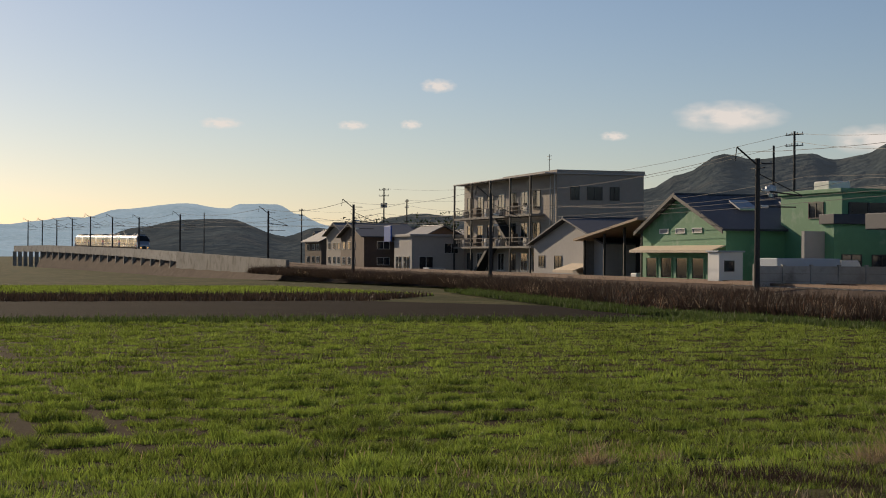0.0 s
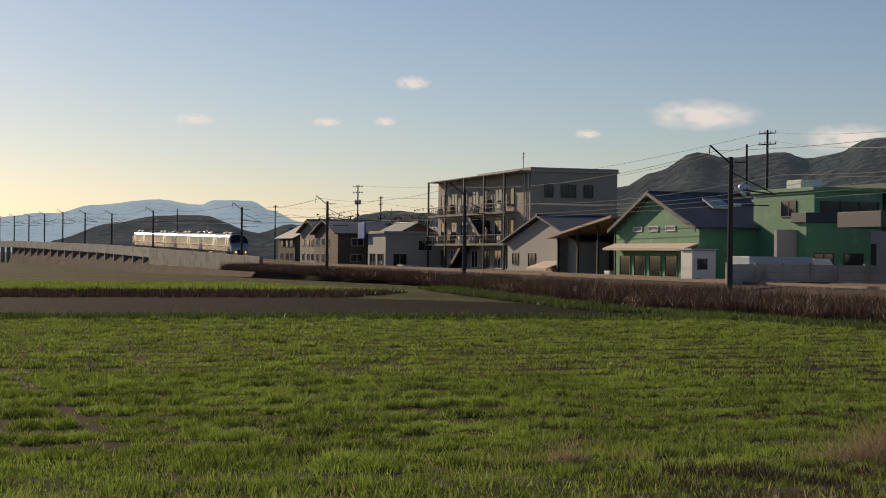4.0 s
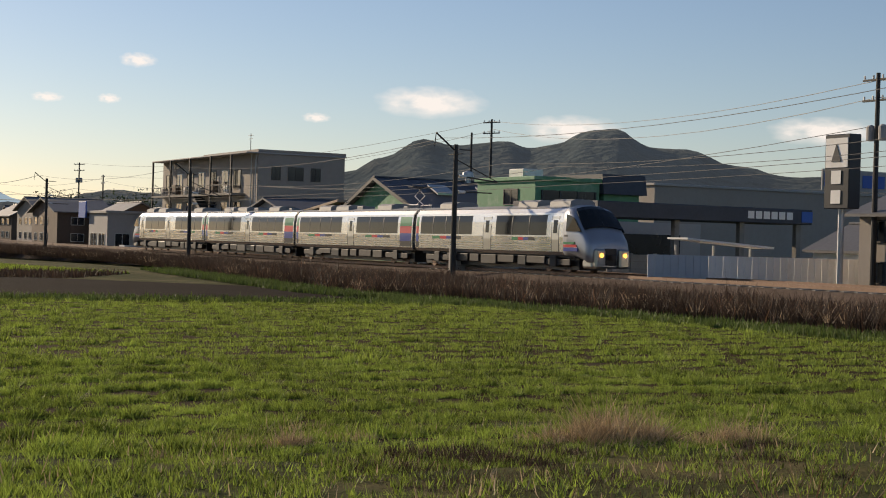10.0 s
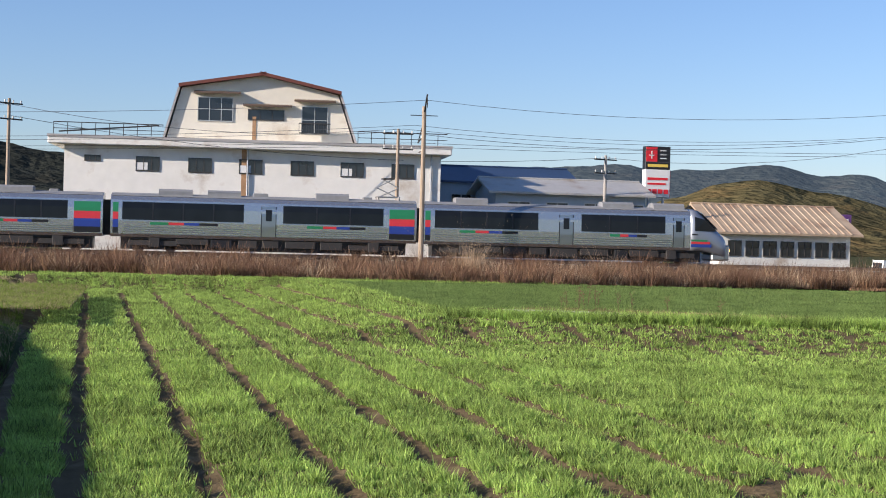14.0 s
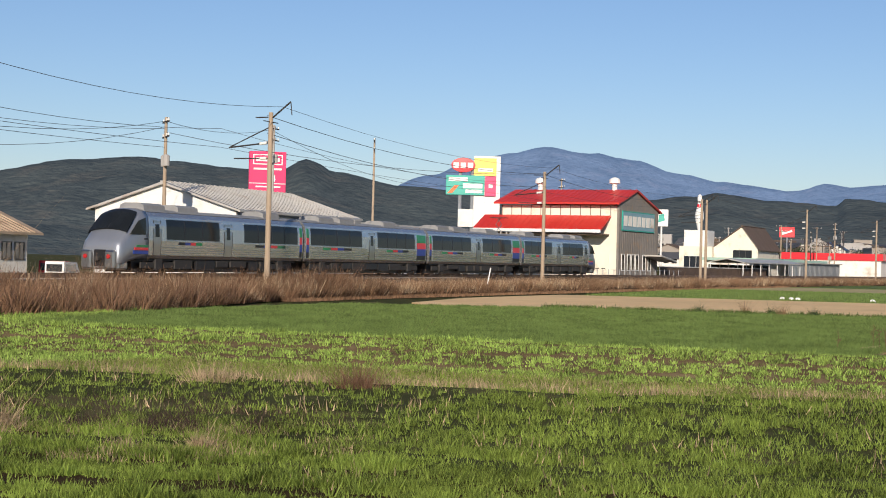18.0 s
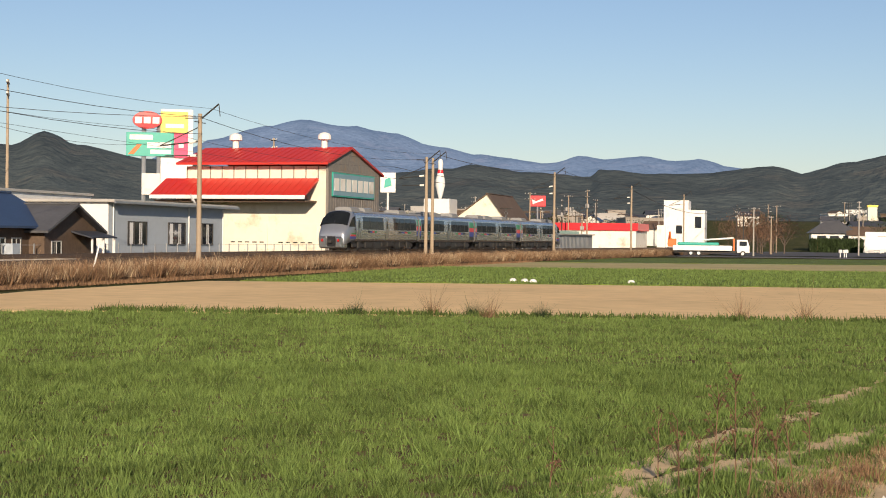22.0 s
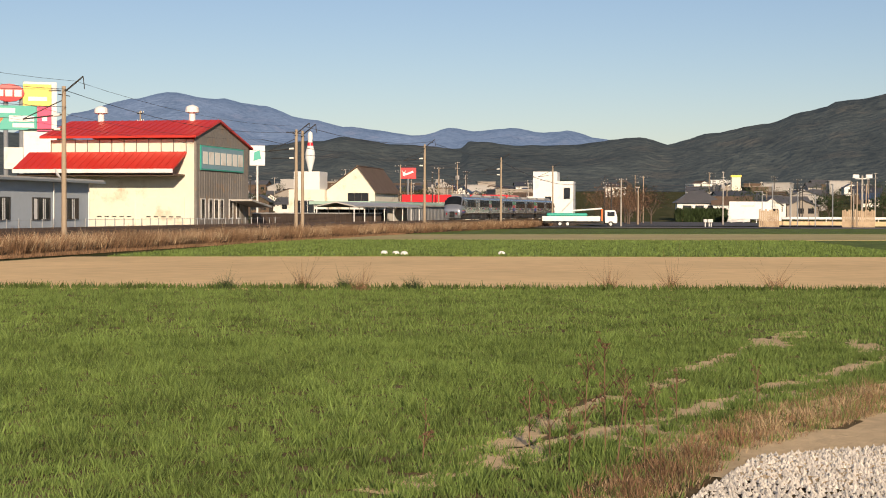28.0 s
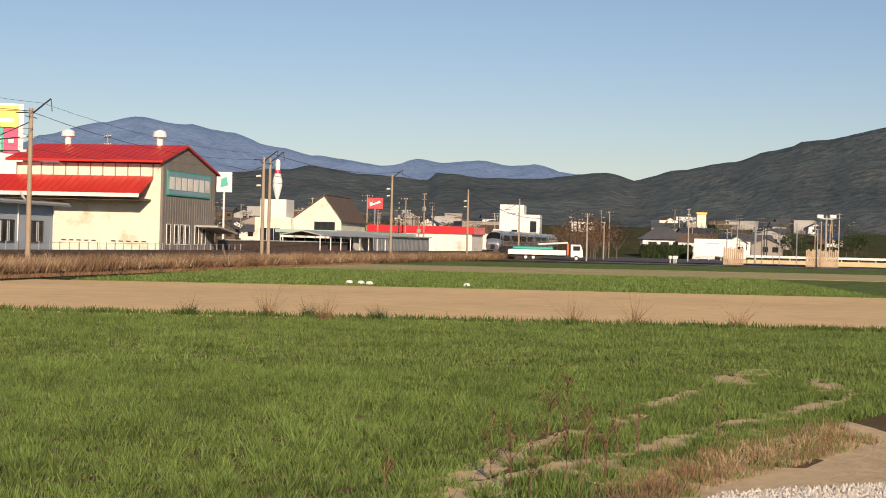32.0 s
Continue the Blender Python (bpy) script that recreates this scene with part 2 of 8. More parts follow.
M_LAMP = mat("lit_headlight", (0.9, 0.6, 0.25), rough=0.3, vary=0.02, emit=(1.0, 0.42, 0.07, 2.6))
M_TAIL = mat("red_tail_light", (0.4, 0.02, 0.02), rough=0.3, vary=0.02)


# ---- mesh helpers ----
def box(bm, x0, x1, y0, y1, z0, z1, bevel=0.0):
    v = [bm.verts.new((x, y, z)) for x in (x0, x1) for y in (y0, y1) for z in (z0, z1)]
    fs = [bm.faces.new([v[i] for i in q]) for q in ((0, 1, 3, 2), (4, 6, 7, 5), (0, 4, 5, 1), (2, 3, 7, 6), (0, 2, 6, 4), (1, 5, 7, 3))]
    if bevel:
        es = list({e for f in fs for e in f.edges})
        bmesh.ops.bevel(bm, geom=es, offset=bevel, segments=1, affect="EDGES")
    return v


def boxes(*rows, bevel=0.0):
    bm = bmesh.new()
    for r in rows:
        box(bm, *r, bevel=bevel)
    return bm


def prism(pts, y0, y1, axis="y"):
    """A polygon (u, z) drawn out along one axis."""
    bm = bmesh.new()
    a = [bm.verts.new((u, y0, z) if axis == "y" else (y0, u, z)) for u, z in pts]
    b = [bm.verts.new((u, y1, z) if axis == "y" else (y1, u, z)) for u, z in pts]
    bm.faces.new(a), bm.faces.new(b[::-1])
    k = len(pts)
    for i in range(k):
        bm.faces.new((a[i], b[i], b[(i + 1) % k], a[(i + 1) % k]))
    bmesh.ops.recalc_face_normals(bm, faces=bm.faces)
    return bm


def tube(bm, p, q, r0, r1=None, sides=8):
    r1 = r0 if r1 is None else r1
    p, q = Vector(p), Vector(q)
    d = (q - p).normalized()
    u = d.orthogonal().normalized()
    w = d.cross(u)
    rings = []
    for c, r in ((p, r0), (q, r1)):
        rings.append([bm.verts.new(c + (u * math.cos(a) + w * math.sin(a)) * r) for a in (2 * math.pi * i / sides for i in range(sides))])
    for i in range(sides):
        bm.faces.new((rings[0][i], rings[0][(i + 1) % sides], rings[1][(i + 1) % sides], rings[1][i]))
    bm.faces.new(rings[0][::-1]), bm.faces.new(rings[1])
    return bm


def tubes(*rows, sides=8):
    bm = bmesh.new()
    for r in rows:
        tube(bm, *r, sides=sides)
    return bm


def lathe(profile, sides=14):
    """Turned about z: rows of (radius, z)."""
    bm = bmesh.new()
    rings = [[bm.verts.new((r * math.cos(2 * math.pi * i / sides), r * math.sin(2 * math.pi * i / sides), z)) for i in range(sides)] for r, z in profile]
    for a, b in zip(rings, rings[1:]):
        for i in range(sides):
            bm.faces.new((a[i], a[(i + 1) % sides], b[(i + 1) % sides], b[i]))
    bm.faces.new(rings[0][::-1]), bm.faces.new(rings[-1])
    return bm


def mesh_of(name, bm, material, smooth=False):
    me = bpy.data.meshes.new(name)
    bmesh.ops.recalc_face_normals(bm, faces=bm.faces)
    bm.to_mesh(me)
    bm.free()
    me.materials.append(material)
    if smooth:
        me.shade_smooth()
    return me


def part(name, bm, material, parent, label="", smooth=False):
    ob = new(name, mesh_of(name, bm, material, smooth))
    ob.parent = parent
    if label:
        ob["label"] = label
    return ob


def thing(name, m, label, category, group="", kind=""):
    ob = new(name)
    ob.empty_display_size = 0.3
    ob.matrix_basis = m
    return tagged(ob, label, category, group, kind)


def whole(name, bm, material, label, category="", group="", kind="", m=None, smooth=False):
    ob = new(name, mesh_of(name, bm, material, smooth))
    if m is not None:
        ob.matrix_basis = m
    return tagged(ob, label, category, group, kind)


def raw(name, verts, faces, material, label, category="", kind="stuff", smooth=False):
    me = bpy.data.meshes.new(name)
    me.from_pydata(verts, [], faces)
    me.materials.append(material)
    if smooth:
        me.shade_smooth()
    return tagged(new(name, me), label, category, "", kind)


# ---- plan: one curved double track seen from inside the bend ----
CURVE = (4.46743043e-16, 7.27556616e-13, 3.42880271e-10, -7.90363564e-08, -2.76778610e-04, -4.90716008e-02, 45.8851077)


def track_y(x):
    y = 0.0
    for c in CURVE:
        y = y * x + c
    return y


def rail_z(x):
    return float(np.interp(x, (-460, -345, -215, -110, 0), (4.0, 2.9, 1.1, 1.05, 1.35)))


ARC_X = [-520 + 0.5 * i for i in range(2001)]
ARC_S = [0.0]
for xa, xb in zip(ARC_X, ARC_X[1:]):
    ARC_S.append(ARC_S[-1] + math.hypot(xb - xa, track_y(xb) - track_y(xa)))
ARC_0 = float(np.interp(0.0, ARC_X, ARC_S))
ARC_S = [a - ARC_0 for a in ARC_S]


def on_track(s):
    x = float(np.interp(s, ARC_S, ARC_X))
    return Vector((x, track_y(x), rail_z(x)))


def ground_z(x, y):
    """The land: flat fields, a little lower far to the west."""
    return float(np.interp(x, (-420, -290, -180, -110), (-1.6, -1.6, -0.6, 0.0)))


# ---- ground and fields ----
def inside(poly, x, y):
    """Which of the points x, y (arrays) lie in the polygon."""
    hit = np.zeros(len(x), bool)
    for (x0, y0), (x1, y1) in zip(poly, poly[1:] + poly[:1]):
        c = ((y0 > y) != (y1 > y)) & (x < (x1 - x0) * (y - y0) / ((y1 - y0) or 1e-9) + x0)
        hit ^= c
    return hit


def ease(v):
    v = np.clip(v, 0, 1)
    return v * v * (3 - 2 * v)


def bank_foot(y):
    """Where the bank meets the lower field."""
    return -2.6 - 0.055 * (y + 36)


def mid_z(x, y):
    """The furrowed field lies 0.7 m lower than the land round it."""
    west = ease((x - bank_foot(y) + 3.0) / 2.6)
    east = np.maximum(1 - ease((x - 4) / 6), ease((-6.0 - 0.24 * (x - 10) - y) / 6) * (1 - ease((x - 34) / 8)))
    return -0.7 * west * east * (1 - ease((y - 27) / 5)) * ease((y + 78) / 8)


def ground_sheet():
    xs = [-5000, -2500, -1200, -700, -500] + list(range(-420, -39, 20)) + list(range(-32, 49, 4)) + list(range(60, 421, 20)) + [500, 700, 1200, 2500, 5000]
    ys = [-5000, -2500, -1000, -400, -200, -120, -100] + list(range(-88, 45, 4)) + [60, 75, 90, 105, 120, 200, 400, 1000, 2500, 5000]
    verts = [(x, y, ground_z(x, y) + 1.45 * float(mid_z(x, y)) - 0.06) for x in xs for y in ys]
    k = len(ys)
    faces = [(i * k + j, (i + 1) * k + j, (i + 1) * k + j + 1, i * k + j + 1) for i in range(len(xs) - 1) for j in range(k - 1)]
    raw("ground", verts, faces, M_GRASSBASE, "flat farmland covered with rough turf", "ground", "structure")


def field(name, poly, z, material, label, step=3.0, bumps=0.05):
    """A field: a sheet with an uneven surface and a low edge."""
    bm = bmesh.new()
    f = bm.faces.new([bm.verts.new((x, y, z + ground_z(x, y))) for x, y in poly])
    r = bmesh.ops.extrude_face_region(bm, geom=[f])
    top = [v for v in r["geom"] if isinstance(v, bmesh.types.BMVert)]
    for v in top:
        v.co.z += 0.03
    low = [v for v in bm.verts if v not in top]
    for v in low:
        v.co.z -= 0.3
    return whole(name, bm, material, label, "field", kind="structure")


FIELD_WEST = [(-61.5, -45), (-60, 14), (-57, 34), (-44, 40), (-22, 34), (-11, 12), (-11, -4), (-14, -45)]
FIELD_EAST = [(49, 21), (51.5, 5.6), (53, -12), (53, -15), (34, -11.2), (10, -5), (10, 31), (22, 33), (44, 30.5)]
ground_sheet()
field("field_west", FIELD_WEST, 0.0, M_SOIL, "wide field of young green wheat in rows")
field("field_dark_strip", [(-87, -40), (-88, 21), (-76, 32), (-64, 35), (-62.5, 14), (-63.5, -40)], -0.03, M_DARKSOIL, "dark ploughed strip of bare soil")
field("field_green_strip", [(-128, -40), (-127, 24), (-101, 30), (-99, -40)], -0.02, M_CROP2, "narrow strip of bright green wheat")
field("field_east", FIELD_EAST, 0.004, M_FIELDSOIL, "dense green wheat field beside a farm track")
field("field_tan", [(50.2, 21.5), (47.6, 27.2), (51, 29.4), (66, 30.8), (86, 29), (90.5, 9.7), (95, -16.6), (99, -40), (56, -40), (53.5, -9.3), (52.2, 5.6)], 0.0, M_TANSOIL, "bare tan field of dry tilled soil")
field("field_green_east", [(88, 27.5), (120, 26.5), (141, 24.5), (152, -24), (160, -60), (101, -60), (97, -16.6), (92.5, 9.7)], 0.0, M_CROP2, "green wheat field beyond the bare soil")
field("field_yellow", [(142, 24.5), (178, 21.0), (198, -30), (206, -60), (162, -60), (154, -24)], 0.0, mat("stubble", (0.40, 0.33, 0.14), rough=0.95, vary=0.3, scale=1.0), "yellow-green stubble field")
field("field_far_green", [(180, 20.5), (236, 13), (262, -30), (268, -60), (208, -60), (200, -30)], 0.0, M_CROP2, "far green field by the road")

# ---- railway ----
def track_run(x0, x1, off0, off1, z0, z1, step=4.0):
    """A band along the track between two offsets and heights above the rails' level."""
    bm = bmesh.new()
    k = int((x1 - x0) / step)
    prev = None
    for i in range(k + 1):
        x = x0 + (x1 - x0) * i / k
        d = (track_y(x + 0.5) - track_y(x - 0.5))
        nx, ny = -d / math.hypot(1, d), 1 / math.hypot(1, d)
        zr, y = rail_z(x), track_y(x)
        ring = [bm.verts.new((x + nx * o, y + ny * o, zr + z)) for o, z in ((off0, z0), (off0, z1), (off1, z1), (off1, z0))]
        if prev:
            for a in range(4):
                bm.faces.new((prev[a], ring[a], ring[(a + 1) % 4], prev[(a + 1) % 4]))
        prev = ring
    return bm


def embankment():
    bm = bmesh.new()
    prev = None
    for i in range(0, 226):
        x = -470 + i * 4.0
        d = (track_y(x + 0.5) - track_y(x - 0.5))
        nx, ny = -d / math.hypot(1, d), 1 / math.hypot(1, d)
        zr, y, g = rail_z(x), track_y(x), ground_z(x, 0) - 0.2
        j = 0.06 * math.sin(i * 1.7)
        ring = [bm.verts.new((x + nx * o, y + ny * o, z)) for o, z in ((-5.2 + j, g), (-2.4 + j, zr - 0.22), (6.4, zr - 0.22), (9.0, g))]
        if prev:
            for a in range(3):
                bm.faces.new((prev[a], ring[a], ring[a + 1], prev[a + 1]))
        prev = ring
    whole("railway_embankment", bm, M_BALLAST, "low railway embankment of brown ballast stone", "embankment", kind="structure")


embankment()
for off, nm in ((-0.57, "near"), (0.5, "far"), (3.43, "near"), (4.5, "far")):
    whole("rail", track_run(-460, 420, off, off + 0.07, -0.16, 0.0), M_RAIL, "worn steel running rail on the ballast", "rail", "running rails")
SLEEPER = mesh_of("sleeper", boxes((-0.12, 0.12, -1.05, 1.05, -0.34, -0.18)), M_CONC)
track_base = thing("sleepers_of_the_line", pose(0, 0, 0), "concrete sleepers bedded in the ballast", "sleepers", kind="structure")
for i in range(200):
    s = -90 + i * 0.9
    p = on_track(s)
    d = on_track(s + 1) - p
    o = new("sleeper", SLEEPER)
    o.parent = track_base
    o.matrix_basis = Matrix.Translation(p) @ pose(0, 0, 0, 0, 0, math.degrees(math.atan2(d.y, d.x)))


# ---- the train: four cars ----
CAR = 20.5


def section(scale_y=1.0, top=0.0):
    """Half of a car's cross section: (half width, height above rail)."""
    return [(1.30, 0.92), (1.44, 1.10), (1.47, 1.9), (1.44, 2.7), (1.36, 3.2), (1.12, 3.48), (0.6, 3.62), (0.0, 3.66)]


def shell(stations):
    """Skin over stations of (x, width factor, roof drop, floor rise): lowers only what lies above the belt."""
    bm = bmesh.new()
    rings = []
    for x, w, zt, zb in stations:
        pts = []
        for hw, z in section():
            zz = 0.92 + zb + (z - 0.92) * (zt - 0.92 - zb) / (3.66 - 0.92)
            pts.append((hw * w, zz))
        ring = [(x, -a, z) for a, z in pts] + [(x, a, z) for a, z in pts[-2::-1]]
        rings.append([bm.verts.new(p) for p in ring])
    k = len(rings[0])
    for a, b in zip(rings, rings[1:]):
        for i in range(k):
            bm.faces.new((a[i], b[i], b[(i + 1) % k], a[(i + 1) % k]))
    bm.faces.new(rings[0]), bm.faces.new(rings[-1][::-1])
    return bm


def side_plate(x0, x1, z0, z1, out, side, slope=0.0):
    """A thin plate that follows the car's side."""
    bm = bmesh.new()

    def y(z):
        return float(np.interp(z, (0.92, 1.10, 1.9, 2.7, 3.2, 3.48), (1.30, 1.44, 1.47, 1.44, 1.36, 1.12)))
    zs = [z0 + (z1 - z0) * i / 3 for i in range(4)]
    inn, outr = [], []
    for x in (x0, x1):
        inn.append([bm.verts.new((x, side * (y(z) - 0.04), z)) for z in zs])
        outr.append([bm.verts.new((x, side * (y(z) + out), z)) for z in zs])
    for i in range(3):
        bm.faces.new((outr[0][i], outr[1][i], outr[1][i + 1], outr[0][i + 1]))
        bm.faces.new((outr[0][i], outr[0][i + 1], inn[0][i + 1], inn[0][i]))
        bm.faces.new((outr[1][i + 1], outr[1][i], inn[1][i], inn[1][i + 1]))
    bm.faces.new((outr[0][3], outr[1][3], inn[1][3], inn[0][3]))
    bm.faces.new((outr[1][0], outr[0][0], inn[0][0], inn[1][0]))
    return bm


def bogie(parent, x):
    b = part("bogie", boxes((x - 1.7, x + 1.7, -1.22, -1.10, 0.38, 0.72), (x - 1.7, x + 1.7, 1.10, 1.22, 0.38, 0.72), (x - 0.4, x + 0.4, -1.1, 1.1, 0.4, 0.85),
                            (x - 0.35, x + 0.35, -1.32, -1.0, 0.3, 0.9), (x - 0.35, x + 0.35, 1.0, 1.32, 0.3, 0.9), bevel=0.03), M_STEELDARK, parent, "dark grimy bogie frame")
    for dx in (-1.05, 1.05):
        part("wheelset", tubes(((x + dx, -0.9, 0.43), (x + dx, -0.76, 0.43), 0.43), ((x + dx, 0.76, 0.43), (x + dx, 0.9, 0.43), 0.43), ((x + dx, -1.15, 0.43), (x + dx, 1.15, 0.43), 0.09), sides=16), M_RAIL, b)


def underframe(car, length, seed):
    r = random.Random(seed)
    part("underframe", boxes((0.8, length - 0.8, -1.2, 1.2, 0.80, 0.95)), M_STEELDARK, car)
    part("centre_sill", boxes((0.8, length - 0.8, -0.9, 0.9, 0.16, 0.80)), M_BLACK, car, "dark pipework and sill under the floor")
    x = 4.4
    while x < length - 5.5:
        w = r.uniform(0.9, 2.2)
        d = r.uniform(0.30, 0.5)
        part("equipment_box", boxes((x, x + w, -1.30, 1.30, d, 0.84), bevel=0.03), r.choice((M_STEELDARK, M_STEELDARK, M_BLACK)), car, "dark underfloor equipment box")
        x += w + r.uniform(0.1, 0.5)
    bogie(car, 3.0), bogie(car, length - 3.0)


def window_band(car, x0, x1, side, panes):
    b = part("window_band", side_plate(x0, x1, 1.98, 3.08, 0.004, side), M_TRAINGLASS, car, "dark tinted continuous side window")
    for i in range(1, panes):
        x = x0 + (x1 - x0) * i / panes
        part("window_post", side_plate(x - 0.05, x + 0.05, 2.0, 3.06, 0.012, side), M_BLACK, b)
    for z0, z1 in ((1.93, 1.98), (3.08, 3.12)):
        part("window_trim", side_plate(x0 - 0.05, x1 + 0.05, z0, z1, 0.014, side), M_STEEL, b)


def colour_bar(car, x0, x1, side):
    w = (x1 - x0) / 4.4
    for i, (m, k) in enumerate(((M_TGREEN, 1.2), (M_TRED, 1.0), (M_TBLUE, 1.0), (M_BLACK, 1.2))):
        a = x0 + w * (0, 1.2, 2.2, 3.2)[i]
        part("colour_bar", side_plate(a, a + w * k, 1.70, 1.86, 0.006, side), m, car, "small green, red, blue and black bar under the window")


def colour_block(car, x0, x1, side):
    for m, z0, z1 in ((M_TGREEN, 2.45, 3.05), (M_TRED, 2.0, 2.45), (M_TBLUE, 1.5, 2.0), (M_BLACK, 1.15, 1.5)):
        part("colour_block", side_plate(x0, x1, z0, z1, 0.006, side), m, car, "tall green, red, blue and black panel")


def door(car, x0, x1, side):
    d = part("door", side_plate(x0, x1, 1.12, 3.0, 0.010, side), M_STEEL, car, "steel sliding door with a narrow window")
    c = (x0 + x1) / 2
    part("door_window", side_plate(c - 0.2, c + 0.2, 2.1, 2.8, 0.016, side), M_TRAINGLASS, d)
    for x in (x0 - 0.03, x1 + 0.03):
        part("door_seal", side_plate(x - 0.025, x + 0.025, 1.1, 3.02, 0.012, side), M_BLACK, d)


def ribs(car, x0, x1, side):
    for z in (1.12, 1.25, 1.38, 1.51):
        part("side_rib", side_plate(x0, x1, z, z + 0.05, 0.018, side), M_STEEL, car)


def roof_unit(car, x0, x1, h=0.32):
    part("roof_unit", prism([(-0.85, 3.56), (-0.8, 3.66 + 0.6 * h), (-0.5, 3.66 + h), (0.5, 3.66 + h), (0.8, 3.66 + 0.6 * h), (0.85, 3.56)], x0, x1, "x"), M_TRAINROOF, car, "grey rooftop air-conditioning unit")


def pantograph(car, x):
    p = part("pantograph", tubes(((x - 0.8, -0.5, 3.85), (x + 0.8, -0.5, 3.85), 0.04), ((x - 0.8, 0.5, 3.85), (x + 0.8, 0.5, 3.85), 0.04), ((x - 0.6, 0, 3.85), (x + 0.75, 0, 4.45), 0.035),
                                ((x + 0.75, 0, 4.45), (x - 0.35, 0, 5.0), 0.03), ((x + 0.6, 0, 3.85), (x - 0.75, 0, 4.45), 0.035), ((x - 0.75, 0, 4.45), (x + 0.35, 0, 5.0), 0.03), sides=6), M_GALV, car, "folding pantograph of thin steel arms")
    part("contact_strip", boxes((x - 0.4, x + 0.4, -0.75, 0.75, 5.0, 5.06)), M_STEELDARK, p)
    for y in (-0.5, 0.5):
        for dx in (-0.7, 0.7):
            part("insulator", tubes(((x + dx, y, 3.58), (x + dx, y, 3.86), 0.08)), M_CONC, p)


def middle_car(label, panto, seed):
    car = thing("train_car", pose(0, 0, 0), label, "train car", "cars of the train")
    L = CAR
    part("body", shell([(0.15, 1, 3.66, 0), (L - 0.15, 1, 3.66, 0)]), M_TRAINWHITE, car, "silver-white car body", smooth=False)
    part("roof_skin", prism([(-1.16, 3.47), (-0.62, 3.63), (0, 3.675), (0.62, 3.63), (1.16, 3.47), (0.6, 3.5), (-0.6, 3.5)], 0.2, L - 0.2, "x"), M_TRAINROOF, car, "dull grey roof")
    for side in (-1, 1):
        window_band(car, 0.9, 8.8, side, 4), window_band(car, 11.4, 18.1, side, 3 if panto else 4)
        door(car, 10.0, 10.9, side)
        colour_bar(car, 2.7, 7.1, side), colour_bar(car, 13.0, 16.9, side)
        colour_block(car, 18.5, 20.2, side), colour_block(car, 0.3, 0.65, side)
        ribs(car, 1.0, 9.9, side), ribs(car, 11.0, 18.4, side)
    underframe(car, L, seed)
    part("gangway", boxes((-0.15, 0.2, -0.75, 0.75, 1.0, 3.2), (L - 0.2, L + 0.15, -0.75, 0.75, 1.0, 3.2)), M_RUBBER, car, "black rubber gangway")
    for x in (3.2, 6.4, 13.6):
        roof_unit(car, x, x + 2.2, 0.30)
    part("vent_box", boxes((9.4, 10.4, -0.5, 0.5, 3.6, 3.85), bevel=0.03), M_TRAINROOF, car)
    part("vent_box", boxes((16.8, 17.4, -0.4, 0.4, 3.6, 3.8), bevel=0.03), M_TRAINROOF, car)
    if panto:
        pantograph(car, 18.5)
    return car


